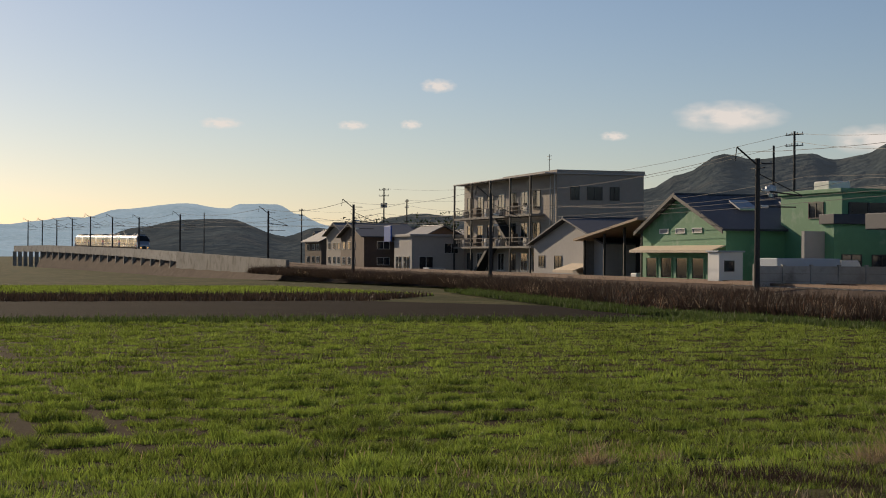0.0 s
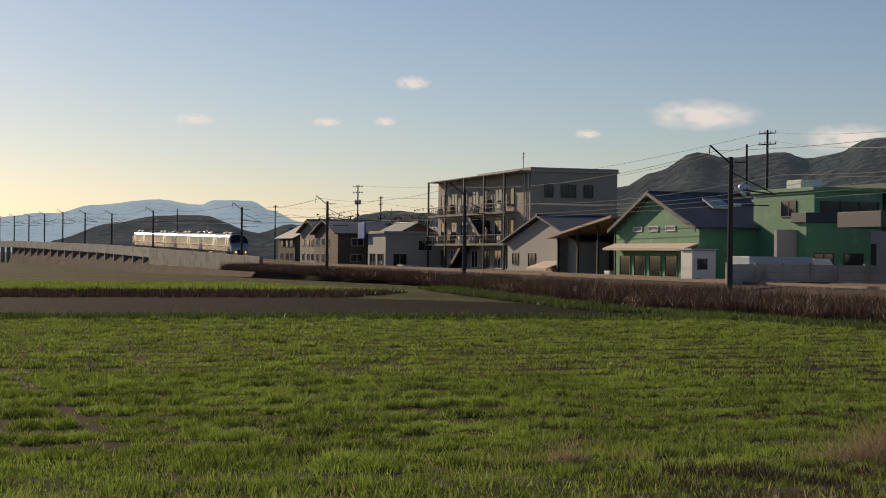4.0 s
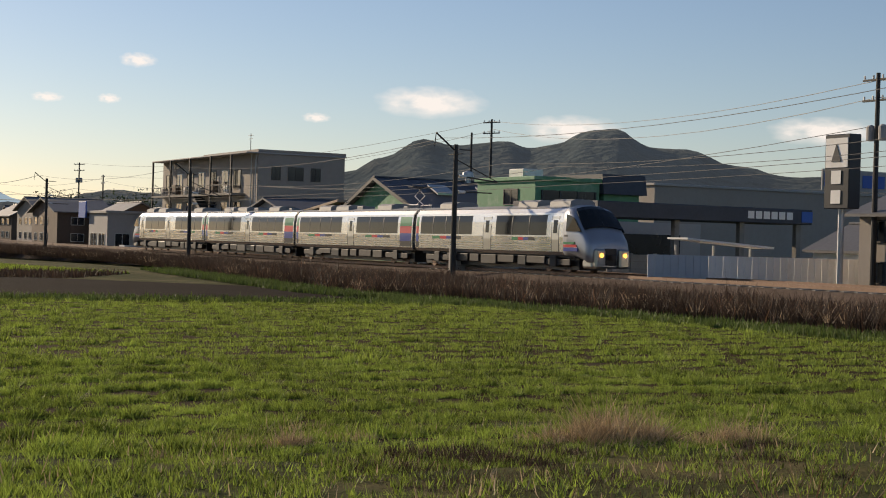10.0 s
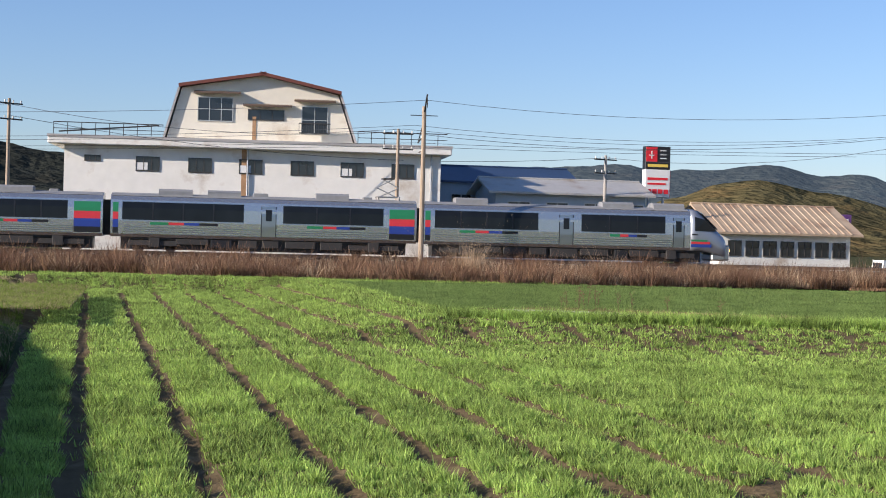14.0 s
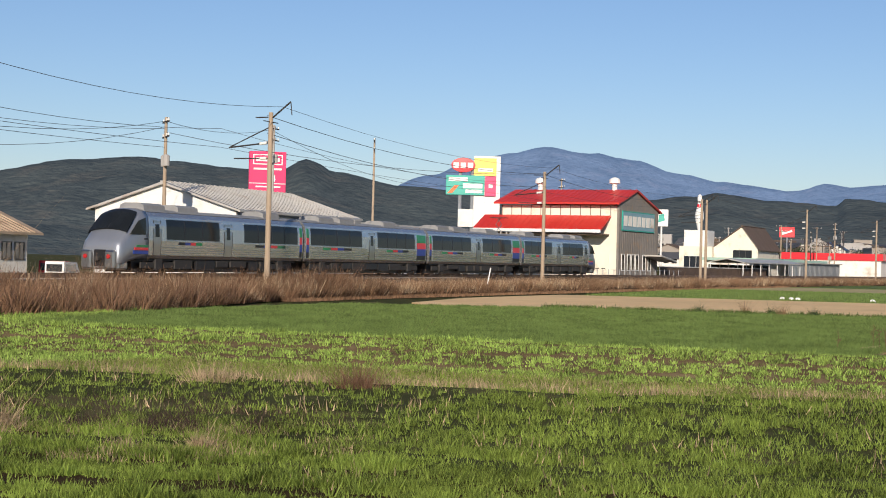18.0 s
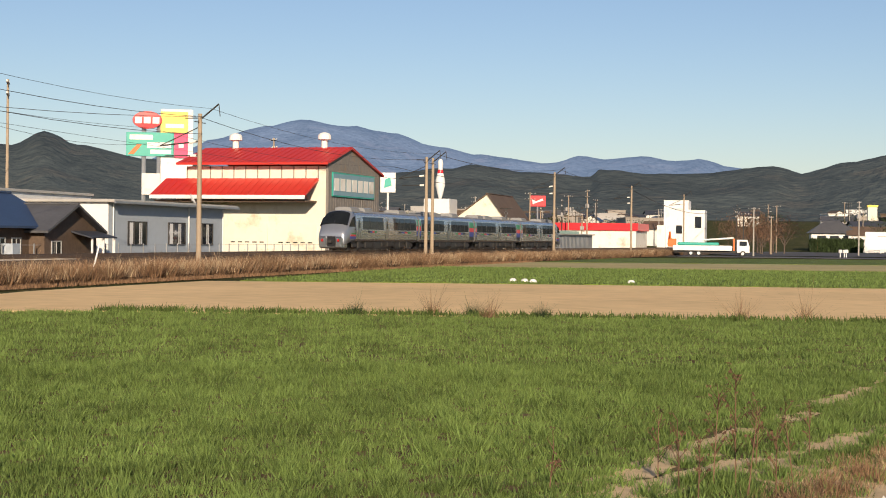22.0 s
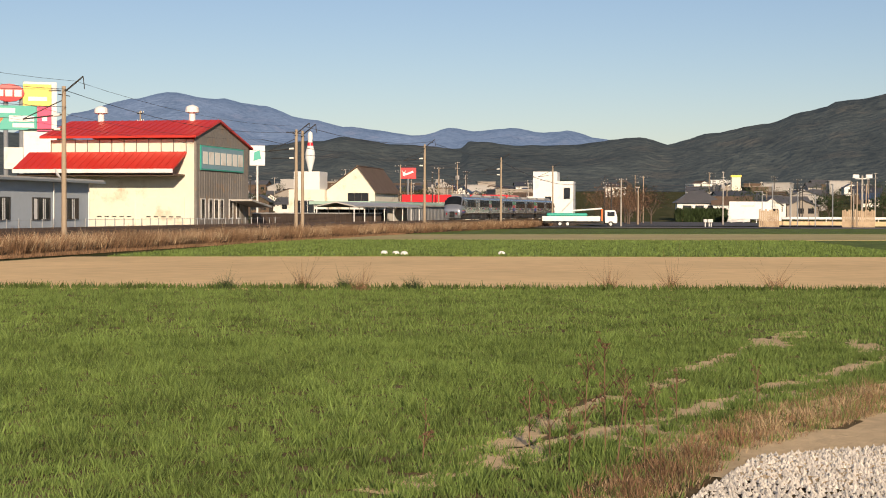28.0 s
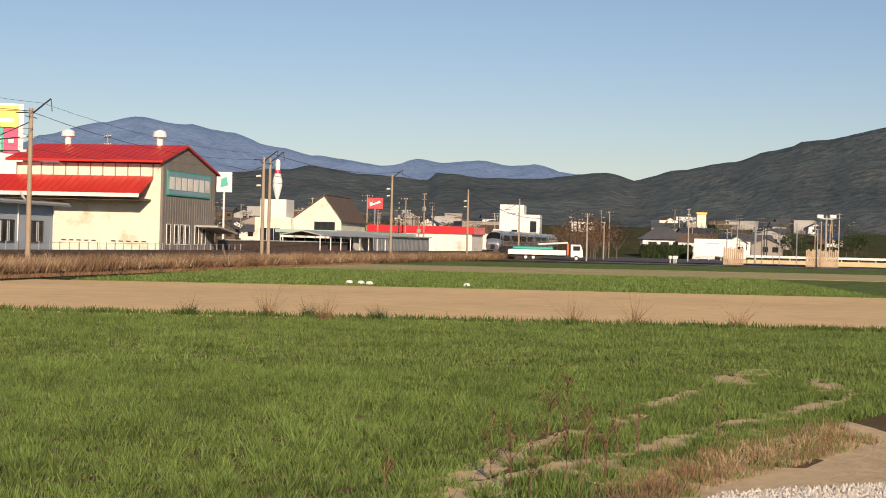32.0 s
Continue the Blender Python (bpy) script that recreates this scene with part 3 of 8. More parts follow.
def cab_car(label, seed, lamp, lamp_label):
    """A driving car: body to 18.6 m, then a raked nose to 21.6 m."""
    car = thing("train_cab_car", pose(0, 0, 0), label, "train car", "cars of the train")
    part("body", shell([(0.15, 1, 3.66, 0), (18.7, 1, 3.66, 0)]), M_TRAINWHITE, car, "silver-white car body")
    part("nose", shell([(18.7, 1.0, 3.66, 0), (19.15, 1.0, 3.63, 0), (19.55, 0.99, 3.42, -0.02), (20.05, 0.98, 2.98, -0.1), (20.55, 0.965, 2.50, -0.2), (20.85, 0.95, 2.18, -0.3), (21.10, 0.92, 1.98, -0.35), (21.28, 0.86, 1.72, -0.35), (21.34, 0.78, 1.50, -0.30)]), M_NOSE, car, "raked blue-grey nose", smooth=True)
    bm = bmesh.new()
    rows = ((19.36, 1.06, 3.50), (19.62, 1.18, 3.35), (20.07, 1.25, 2.95), (20.62, 1.30, 2.42))
    ra = [[bm.verts.new((x + 0.02, y * w, z - 0.16 * abs(y) ** 2.5 + 0.03)) for y in (-1, -0.6, -0.2, 0.2, 0.6, 1)] for x, w, z in rows]
    for a, b in zip(ra, ra[1:]):
        for i in range(5):
            bm.faces.new((a[i], b[i], b[i + 1], a[i + 1]))
    r = bmesh.ops.extrude_face_region(bm, geom=list(bm.faces))
    for v in r["geom"]:
        if isinstance(v, bmesh.types.BMVert):
            v.co += Vector((0.03, 0, 0.05))
    glass = part("windshield", bm, M_TRAINGLASS, car, "wide dark raked windshield")
    part("windshield_post", tubes(((20.66, 0, 2.50), (19.4, 0, 3.56), 0.035)), M_BLACK, glass)
    for side in (-1, 1):
        sg = bmesh.new()
        pts = [(19.0, 2.2), (20.55, 2.2), (19.75, 2.95), (19.0, 3.12)]
        va = [sg.verts.new((x, side * (1.36 if z > 3 else 1.435), z)) for x, z in pts]
        vb = [sg.verts.new((x, side * (1.42 if z > 3 else 1.47), z)) for x, z in pts]
        sg.faces.new(vb), sg.faces.new(va[::-1])
        for i in range(4):
            sg.faces.new((va[i], va[(i + 1) % 4], vb[(i + 1) % 4], vb[i]))
        part("cab_side_window", sg, M_TRAINGLASS, car)
        part("headlight", lathe([(0.0, 0.0), (0.11, 0.01), (0.13, 0.05), (0.09, 0.09)], 10), lamp, car, lamp_label).matrix_basis = pose(21.62, side * 0.78, 0.98, 0, 88, 0)
        part("nose_stripe", side_plate(18.75, 19.9, 1.52, 1.64, 0.012, side), M_TGREEN, car)
        part("nose_stripe", side_plate(18.75, 20.1, 1.36, 1.50, 0.012, side), M_TRED, car)
        part("nose_stripe", side_plate(18.75, 20.2, 1.15, 1.34, 0.012, side), M_TBLUE, car)
        window_band(car, 0.9, 8.0, side, 4), window_band(car, 11.0, 16.9, side, 3)
        door(car, 9.5, 10.4, side), door(car, 17.5, 18.2, side)
        colour_bar(car, 2.6, 6.6, side), colour_bar(car, 13.0, 15.6, side)
        colour_block(car, 0.25, 0.6, side)
        ribs(car, 0.9, 9.4, side), ribs(car, 10.5, 17.4, side)
        part("car_mark", side_plate(18.8, 19.2, 1.92, 2.02, 0.008, side), M_BLACK, car, "small black bars of painted lettering")
    part("front_skirt", boxes((20.3, 21.3, -1.2, 1.2, 0.28, 0.75), bevel=0.1), M_STEEL, car, "deep silver snowplough skirt")
    part("coupler_recess", boxes((21.0, 21.36, -0.42, 0.42, 0.45, 1.35), bevel=0.03), M_BLACK, car, "dark recess round the coupler")
    for side in (-1, 1):
        part("bumper_box", boxes((20.9, 21.62, min(side * 0.45, side * 1.12), max(side * 0.45, side * 1.12), 0.30, 1.32), bevel=0.10), M_STEEL, car, "rounded silver headlight housing")
    part("coupler", boxes((21.3, 21.75, -0.16, 0.16, 0.75, 1.0), bevel=0.04), M_STEELDARK, car)
    part("roof_skin", prism([(-1.16, 3.47), (-0.62, 3.63), (0, 3.675), (0.62, 3.63), (1.16, 3.47), (0.6, 3.5), (-0.6, 3.5)], 0.2, 18.6, "x"), M_TRAINROOF, car, "dull grey roof")
    underframe(car, 20.4, seed)
    part("gangway", boxes((-0.15, 0.2, -0.75, 0.75, 1.0, 3.2)), M_RUBBER, car)
    for x in (2.4, 12.6, 16.2):
        roof_unit(car, x, x + 2.2, 0.30)
    return car


TRAIN = [cab_car("silver express driving car with lit headlights and raked nose", 1, M_LAMP, "lit amber headlight"),
         middle_car("silver express car with tricolour panel and pantograph", True, 2),
         middle_car("silver express car with tricolour panel at its end", False, 3),
         cab_car("silver express rear driving car with dark windshield", 4, M_TAIL, "unlit red tail lamp")]
for car in TRAIN:
    car.scale = (1.0, 1.0, 1.06)
# seconds and the arc length of the train's front end
RUN = ((0, -347), (3, -267), (6, -185.5), (9, -102), (10, -70), (11, -43.5), (12, -19), (13, 16), (14, 39.7), (15, 57.5), (16, 78), (17, 100), (18, 123), (19, 148.5), (20, 175), (21, 199), (22, 221.5), (23, 243), (24, 261), (25, 277.5), (26, 293), (28, 324), (30, 354), (32, 384))


def train_pose(back, t, reverse=False):
    """A car whose rear end lies `back` metres behind the front, on its two bogies."""
    s = float(np.interp(t, [r[0] for r in RUN], [r[1] for r in RUN])) - back
    a, b = on_track(s + 3.0), on_track(s + 17.5)
    d = (b - a).normalized()
    o = a - d * 3.0
    q = Matrix.Rotation(math.atan2(d.y, d.x), 4, "Z") @ Matrix.Rotation(-math.asin(d.z), 4, "Y")
    if reverse:
        return Matrix.Translation(o + d * 20.5) @ q @ Matrix.Rotation(math.pi, 4, "Z")
    return Matrix.Translation(o) @ q


def motions():
    backs = (21.6, 42.3, 63.0, 83.6)
    for car, back, rev in zip(TRAIN, backs, (False, False, False, True)):
        walk(car, [(t * 0.5, train_pose(back, t * 0.5, rev)) for t in range(65)])


# ---- the bank between the west field and the lower field ----
BANK_U = (-17.0, -12.0, -8.0, -5.2, -3.8, -2.9, -1.9, -0.9, 0.0, 0.4)
BANK_Z = (0.0, 0.30, 0.78, 1.0, 1.0, 0.74, 0.18, -0.32, -0.56, -0.60)


def bank_rise(y):
    return np.interp(y, (-80, -64, -56, -24, -16, -6, 4, 30), (0.3, 0.9, 1.3, 1.25, 0.95, 0.5, 0.25, 0.15))


def bank_z(x, y):
    """Height of the bank; below the old field level the slope follows the lower field."""
    z = np.interp(x - bank_foot(y), BANK_U, BANK_Z, left=0, right=-0.6)
    return np.where(z > 0, z * bank_rise(y), z * 1.17 * (1 - ease((y - 27) / 5)))


def bank():
    ys = [-76 + 2.0 * i for i in range(55)]
    us = [-17 + 0.6 * i for i in range(30)]
    verts, faces = [], []
    for y in ys:
        for u in us:
            x = float(bank_foot(y)) + u
            lump = 0.10 * noise.noise((x * 0.7, y * 0.5, 3)) + 0.05 * noise.noise((x * 2.1, y * 1.7, 5))
            verts.append((x, y, float(bank_z(x, y)) + (lump if -15 < u < -0.5 else 0) - 0.02))
    w = len(us)
    for i in range(len(ys) - 1):
        for j in range(w - 1):
            faces.append((i * w + j, (i + 1) * w + j, (i + 1) * w + j + 1, i * w + j + 1))
    raw("field_bank", verts, faces, M_GRASSBASE, "grassy bank stepping down to the furrowed field", "bank", "structure", True)


bank()


# ---- blades, reeds and weeds ----
RNG = np.random.default_rng(7)


def scatter(poly, count, keep=None):
    px = [p[0] for p in poly]
    py = [p[1] for p in poly]
    out = []
    have = 0
    while have < count:
        x = RNG.uniform(min(px), max(px), count)
        y = RNG.uniform(min(py), max(py), count)
        ok = inside(poly, x, y)
        if keep is not None:
            ok &= RNG.uniform(0, 1, count) < keep(x, y)
        out.append(np.stack([x[ok], y[ok]], 1))
        have += int(ok.sum())
    return np.concatenate(out)[:count]


def blades(name, spots, z, height, width, material, label, category="grass", lean=0.5, spread=0.22, lump=0.0, seed=1):
    """One leaning blade at every spot."""
    n = len(spots)
    a = RNG.uniform(0, 2 * np.pi, n)
    h = height * RNG.lognormal(0, spread, n)
    if lump:
        h = h * (0.35 + 1.3 * lumpy(spots[:, 0], spots[:, 1], lump, seed))
    w = width * RNG.uniform(0.6, 1.4, n)
    la = RNG.uniform(0, 2 * np.pi, n)
    lo = RNG.uniform(0, lean, n) * h
    x, y = spots[:, 0], spots[:, 1]
    zz = z if np.ndim(z) else np.full(n, z)
    ca, sa = np.cos(a) * w / 2, np.sin(a) * w / 2
    dx, dy = np.cos(la) * lo, np.sin(la) * lo
    v = np.empty((n, 3, 3))
    v[:, 0] = np.stack([x - ca, y - sa, zz - 0.02], 1)
    v[:, 1] = np.stack([x + ca, y + sa, zz - 0.02], 1)
    v[:, 2] = np.stack([x + dx, y + dy, zz + h], 1)
    me = bpy.data.meshes.new(name)
    me.vertices.add(3 * n)
    me.vertices.foreach_set("co", v.ravel())
    me.loops.add(3 * n)
    me.loops.foreach_set("vertex_index", np.arange(3 * n, dtype=np.int32))
    me.polygons.add(n)
    me.polygons.foreach_set("loop_start", np.arange(n, dtype=np.int32) * 3)
    me.polygons.foreach_set("loop_total", np.full(n, 3, np.int32))
    me.update(calc_edges=True)
    me.materials.append(material)
    return tagged(new(name, me), label, category, "", "stuff")


def tufts(name, spots, z, height, width, material, label, k=6, radius=0.07, category="wheat", lump=0.0):
    """Small tufts: k thin blades that lean outwards from each spot."""
    n = len(spots)
    m = n * k
    a = (RNG.uniform(0, 2 * np.pi, (n, 1)) + np.arange(k)[None] * 2 * np.pi / k + RNG.uniform(-0.6, 0.6, (n, k))).ravel()
    rr = radius * RNG.uniform(0.1, 1.0, m)
    size = np.repeat(RNG.lognormal(0, 0.2, n), k)
    if lump:
        tall = 0.36 + 0.85 * lumpy(spots[:, 0], spots[:, 1], lump, 71) * (0.6 + 0.8 * lumpy(spots[:, 0], spots[:, 1], lump * 4.3, 72))
        size = size * np.repeat(tall, k)
    h = height * size * RNG.uniform(0.5, 1.2, m)
    out = (0.2 + 0.8 * RNG.uniform(0, 1, m)) * h * (1.0 if category == "wheat" else 0.85)
    bx, by = np.repeat(spots[:, 0], k) + rr * np.cos(a), np.repeat(spots[:, 1], k) + rr * np.sin(a)
    zz = np.repeat(z if np.ndim(z) else np.full(n, z), k)
    w = width * RNG.uniform(0.6, 1.4, m)
    tw = RNG.uniform(0, 2 * np.pi, m)
    cx, cy = np.cos(tw) * w / 2, np.sin(tw) * w / 2
    v = np.empty((m, 3, 3))
    v[:, 0] = np.stack([bx - cx, by - cy, zz - 0.02], 1)
    v[:, 1] = np.stack([bx + cx, by + cy, zz - 0.02], 1)
    v[:, 2] = np.stack([bx + np.cos(a) * out, by + np.sin(a) * out, zz + h], 1)
    me = bpy.data.meshes.new(name)
    me.vertices.add(3 * m)
    me.vertices.foreach_set("co", v.ravel())
    me.loops.add(3 * m)
    me.loops.foreach_set("vertex_index", np.arange(3 * m, dtype=np.int32))
    me.polygons.add(m)
    me.polygons.foreach_set("loop_start", np.arange(m, dtype=np.int32) * 3)
    me.polygons.foreach_set("loop_total", np.full(m, 3, np.int32))
    me.update(calc_edges=True)
    me.materials.append(material)
    return tagged(new(name, me), label, category, "", "stuff")


def lumpy(x, y, scale, seed):
    """Smooth clumping between 0 and 1."""
    k = np.zeros(len(x))
    r = np.random.default_rng(seed)
    for _ in range(7):
        f = r.uniform(0.4, 1.6) / scale
        t, p = r.uniform(0, 2 * np.pi), r.uniform(0, 2 * np.pi)
        k += np.sin((x * np.cos(t) + y * np.sin(t)) * f * 2 * np.pi + p)
    return np.clip(0.5 + k / 5.5, 0, 1)


def west_rows(x, y):
    rows = 0.5 + 0.5 * np.sin(2 * np.pi * (x + 0.4 * np.sin(y * 0.21) + 0.25 * np.sin(y * 0.9)) / 1.7)
    rut = np.minimum(np.abs(y - 2.4 - (x + 17.6) * 0.073), np.abs(y - 1.0 - (x + 20) * 0.1))
    near = np.where((rut < 0.22) & (lumpy(x, y, 2.0, 5) > 0.3), 0.03, 1.0)
    bed = np.clip((rows - 0.26) * 3.0, 0.05, 1.0)
    return bed * np.clip((lumpy(x, y, 0.7, 3) - 0.12) * 2.4, 0.08, 1.0) * near


def near_o(r0, r1):
    return lambda x, y: ((np.hypot(x, y) > r0) & (np.hypot(x, y) <= r1)).astype(float)


NW = [(-61.5, -8), (-60, 14), (-57, 34), (-44, 40), (-22, 34), (-12, 17), (-12, -8)]
tufts("wheat_west_near", scatter(NW, 105000, lambda x, y: west_rows(x, y) * near_o(12, 33)(x, y)), 0.02, 0.112, 0.019, M_CROP2, "young wheat in clumped rows", 7, lump=0.55)
tufts("wheat_west_far", scatter(NW, 76000, lambda x, y: west_rows(x, y) * near_o(31, 80)(x, y)), 0.02, 0.11, 0.034, M_CROP2, "young wheat further out in the same field", 5, 0.12, lump=0.9)
tufts("wheat_west_south", scatter([(-60, -44), (-60, -8), (-18, -8), (-20, -44)], 45000, lambda x, y: west_rows(x, y)), 0.02, 0.11, 0.04, M_CROP3, "young wheat in the southern part of the field", 4, 0.12)
blades("wheat_strip", scatter([(-128, -20), (-127, 24), (-101, 30), (-99, -20)], 60000), -0.05, 0.16, 0.10, M_CROP2, "bright wheat on a narrow strip")


def dist_line(x, y, a, b):
    ax, ay, bx, by = *a, *b
    t = np.clip(((x - ax) * (bx - ax) + (y - ay) * (by - ay)) / ((bx - ax) ** 2 + (by - ay) ** 2), 0, 1)
    return np.hypot(x - ax - t * (bx - ax), y - ay - t * (by - ay))


BED = 1.74


def bed_at(x, y):
    """Beds counted from the bank; whole numbers are the furrows."""
    return (x + 1.5 + 0.030 * (y + 37)) / BED


MID_TRACKS = (((8.3, -40.4), (23, -32.0)), ((6.9, -39.2), (9.4, -36.4)))
MID_SPOTS = ((10.4, -35.7, 0.85, 0.8), (19.6, -30.8, 0.8, 0.4), (19.8, -25.4, 0.4, 0.5), (7.7, -37.2, 0.35, 0.6))


def in_east(x, y):
    return inside([(10.3, -5.2), (10.3, 31), (22, 33), (44, 30.5), (53, 20), (53, -15.2), (34, -11.4)], x, y)


def mid_beds(x, y):
    u = bed_at(x, y)
    d = np.abs(u - np.round(u)) * BED
    gap = np.where(u < 4.5, 0.23, np.where(u < 6.5, 0.19, 0.13)) * (0.75 + 0.5 * lumpy(x, y, 2.5, 19))
    patch = np.min([np.hypot((x - a) / c, (y - b) / e) for a, b, c, e in MID_SPOTS], axis=0)
    strip = np.min([dist_line(x, y, p, q) for p, q in MID_TRACKS], axis=0)
    thin = np.clip((lumpy(x, y, 0.5, 9) - 0.2) * 2.2, 0.08, 1.0)
    return np.where(d < gap, 0.015, 1.0) * thin * (patch + 0.6 * lumpy(x, y, 0.6, 25) > 0.85) * (strip > 0.08 + 0.3 * lumpy(x, y, 1.2, 23)) * ~in_east(x, y) * (x > bank_foot(y) + 0.1)


def deep(y0, y1):
    return lambda x, y: ((y > y0) & (y <= y1)).astype(float)


FM = [(1.5, -70), (-2.6, -36), (-6.6, 33), (10.3, 33), (10.3, -5.2), (34, -11.4), (41, -13), (41, -70)]


def bed_z(x, y):
    """The raised beds between the furrows."""
    u = bed_at(x, y)
    d = np.abs(u - np.round(u)) * 2.0
    return mid_z(x, y) + 0.0 + 0.15 * np.clip(d * 3.0, 0, 1) ** 0.7 * np.clip((11 - u) / 4, 0.25, 1)


def beds():
    xs, ys = np.arange(-8.0, 42, 0.2), np.arange(-70, 33, 0.9)
    gx, gy = np.meshgrid(xs, ys, indexing="ij")
    z = bed_z(gx, gy) - 0.015
    verts = [(float(a), float(b), float(c) + 0.025 * noise.noise((a * 2.2, b * 2.2, 0))) for a, b, c in zip(gx.ravel(), gy.ravel(), z.ravel())]
    keep = ~in_east(gx.ravel(), gy.ravel()) & (gx.ravel() > bank_foot(gy.ravel()) - 1.2) & ((gx.ravel() < 10.6) | (gy.ravel() < -4))
    w = len(ys)
    faces = [(i * w + j, (i + 1) * w + j, (i + 1) * w + j + 1, i * w + j + 1) for i in range(len(xs) - 1) for j in range(w - 1) if keep[i * w + j]]
    raw("field_middle", verts, faces, M_FIELDSOIL, "furrowed field of raised earth beds under young wheat", "field", "structure", True)


beds()
sp = scatter(FM, 105000, lambda x, y: mid_beds(x, y) * deep(-45, -18)(x, y) * (x < 24))
tufts("wheat_middle_near", sp, bed_z(sp[:, 0], sp[:, 1]), 0.125, 0.022, M_CROP3, "young wheat standing on furrowed beds", 7, lump=0.5)
sp = scatter(FM, 90000, lambda x, y: mid_beds(x, y) * np.where(y > -19, 1.0, np.where((x > 23) | (y < -44), 0.6, 0.0)))
tufts("wheat_middle_far", sp, bed_z(sp[:, 0], sp[:, 1]), 0.12, 0.038, M_CROP3, "young wheat further up the beds", 5, 0.12, lump=0.9)

E_TRACKS = (((17.5, 0.85), (33.2, -4.45)), ((15.8, 1.0), (29.0, -6.0)))


def east_keep(x, y):
    d = np.minimum(dist_line(x, y, *E_TRACKS[0]), dist_line(x, y, *E_TRACKS[1]))
    wob = -0.08 + 0.50 * lumpy(x, y, 1.1, 21) ** 1.2
    spot = np.minimum(np.hypot((x - 31.4) / 1.5, (y + 4.0) / 0.5), np.hypot((x - 30.6) / 1.9, (y + 5.8) / 0.55)) + 0.5 * lumpy(x, y, 0.8, 24)
    side = np.interp(x, (13, 15.2, 19.1, 24, 29, 31), (0.5, -0.3, -1.7, -4.6, -7.6, -13))
    return np.where((d < wob) | (spot < 1), 0.03, 1.0) * np.clip((lumpy(x, y, 0.5, 4) - 0.22) * 2.4, 0.10, 1.0) * (y > side)


FE = [(10.2, 31), (22, 33.5), (44, 31), (49.5, 21), (51.8, 5.6), (53, -12), (53, -15), (34, -11.4), (10.2, -5)]
sp = scatter(FE, 85000, lambda x, y: east_keep(x, y) * near_o(11, 32)(x, y))
tufts("wheat_east_near", sp, 0.03, 0.12, 0.022, M_CROP, "dense young wheat", 7, lump=0.4)
sp = scatter([(10.2, -5.2), (10.2, 17), (14, 19), (15, -1), (12, -6)], 5000, lambda x, y: (np.hypot(x, y) < 11.8) * 1.0)
tufts("wheat_east_corner", sp, 0.03 + mid_z(sp[:, 0], sp[:, 1]), 0.10, 0.022, M_CROP, "young wheat in the corner of the field", 6)
sp = scatter(FE, 80000, lambda x, y: east_keep(x, y) * near_o(30, 80)(x, y))
tufts("wheat_east_far", sp, 0.03, 0.105, 0.034, M_CROP, "dense young wheat further out", 5, 0.12, lump=0.7)
sp = scatter([(9.5, -5.5), (27, -9.6), (27, -10.8), (9.5, -6.9)], 8000)
tufts("wheat_south_edge", sp, 0.02 + mid_z(sp[:, 0], sp[:, 1]), 0.30, 0.03, M_CROP3, "taller wheat along the edge of the gravel", 6, 0.1)
sp = scatter([(-5.6, 24), (-6.4, 36), (26, 36.5), (26, 33), (10, 30), (-2, 26)], 22000)
tufts("wheat_north_edge", sp, 0.0 + mid_z(sp[:, 0], sp[:, 1]), 0.17, 0.045, M_CROP3, "wheat at the head of the beds", 5, 0.12)
blades("wheat_east_strip", scatter([(88, 27.5), (120, 26.5), (141, 24.5), (150, -22), (97, -22), (92.5, 9.7)], 60000), 0.0, 0.13, 0.10, M_CROP, "green wheat beyond the bare field")

# the bare wheel tracks and the sandy corner of the farm track
def worn_strip(a, b, surface, width, seed):
    """A broken bare strip that follows the ground, with a ragged edge."""
    p, q = Vector((*a, 0)), Vector((*b, 0))
    d = (q - p).normalized()
    nrm = Vector((-d.y, d.x, 0))
    steps = int((q - p).length * 1.25 / 0.22)
    bm = bmesh.new()
    prev = None
    for i in range(steps):
        c = p + (q - p) * (i / steps * 1.25 - 0.12) + nrm * 0.22 * noise.noise((i * 0.05, seed, 4))
        w = width * (0.9 + 0.9 * noise.noise((i * 0.13, seed, 1)) + 0.35 * noise.noise((i * 0.9, seed, 2)))
        if w < 0.035:
            prev = None
            continue
        ring = []
        for k in (-1.0, -0.35, 0.35, 1.0):
            v = c + nrm * w * (k + 0.25 * noise.noise((i * 0.7, k * 3, seed)))
            ring.append(bm.verts.new((v.x, v.y, surface(v.x, v.y) + 0.006)))
        if prev:
            for k in range(3):
                bm.faces.new((prev[k], ring[k], ring[k + 1], prev[k + 1]))
        prev = ring
    whole("wheel_track", bm, M_SAND, "bare sandy wheel track through the wheat", "track", "wheel tracks", "structure")


for k, (a, b) in enumerate(E_TRACKS):
    worn_strip(a, b, lambda x, y: 0.036, 0.34, 11 + k)


def blot(name, cx, cy, rx, ry, z, material, label, seed):
    r = random.Random(seed)
    bm = bmesh.new()
    n = 36
    reach = [1 + 0.25 * math.sin(3 * i * 0.17 + seed) + r.uniform(-0.22, 0.16) for i in range(n)]
    prev = None
    for f in (0.0, 0.35, 0.7, 1.0):
        ring = []
        for i in range(n if f else 1):
            x = cx + rx * f * reach[i] * math.cos(i * 2 * math.pi / n)
            y = cy + ry * f * reach[i] * math.sin(i * 2 * math.pi / n)
            ring.append(bm.verts.new((x, y, z + (0.004 if f < 1 else 0.0))))
        for i in range(n if f else 0):
            if len(prev) == 1:
                bm.faces.new((prev[0], ring[i], ring[(i + 1) % n]))
            else:
                bm.faces.new((prev[i], ring[i], ring[(i + 1) % n], prev[(i + 1) % n]))
        prev = ring
    return whole(name, bm, material, label, "ground", kind="structure")


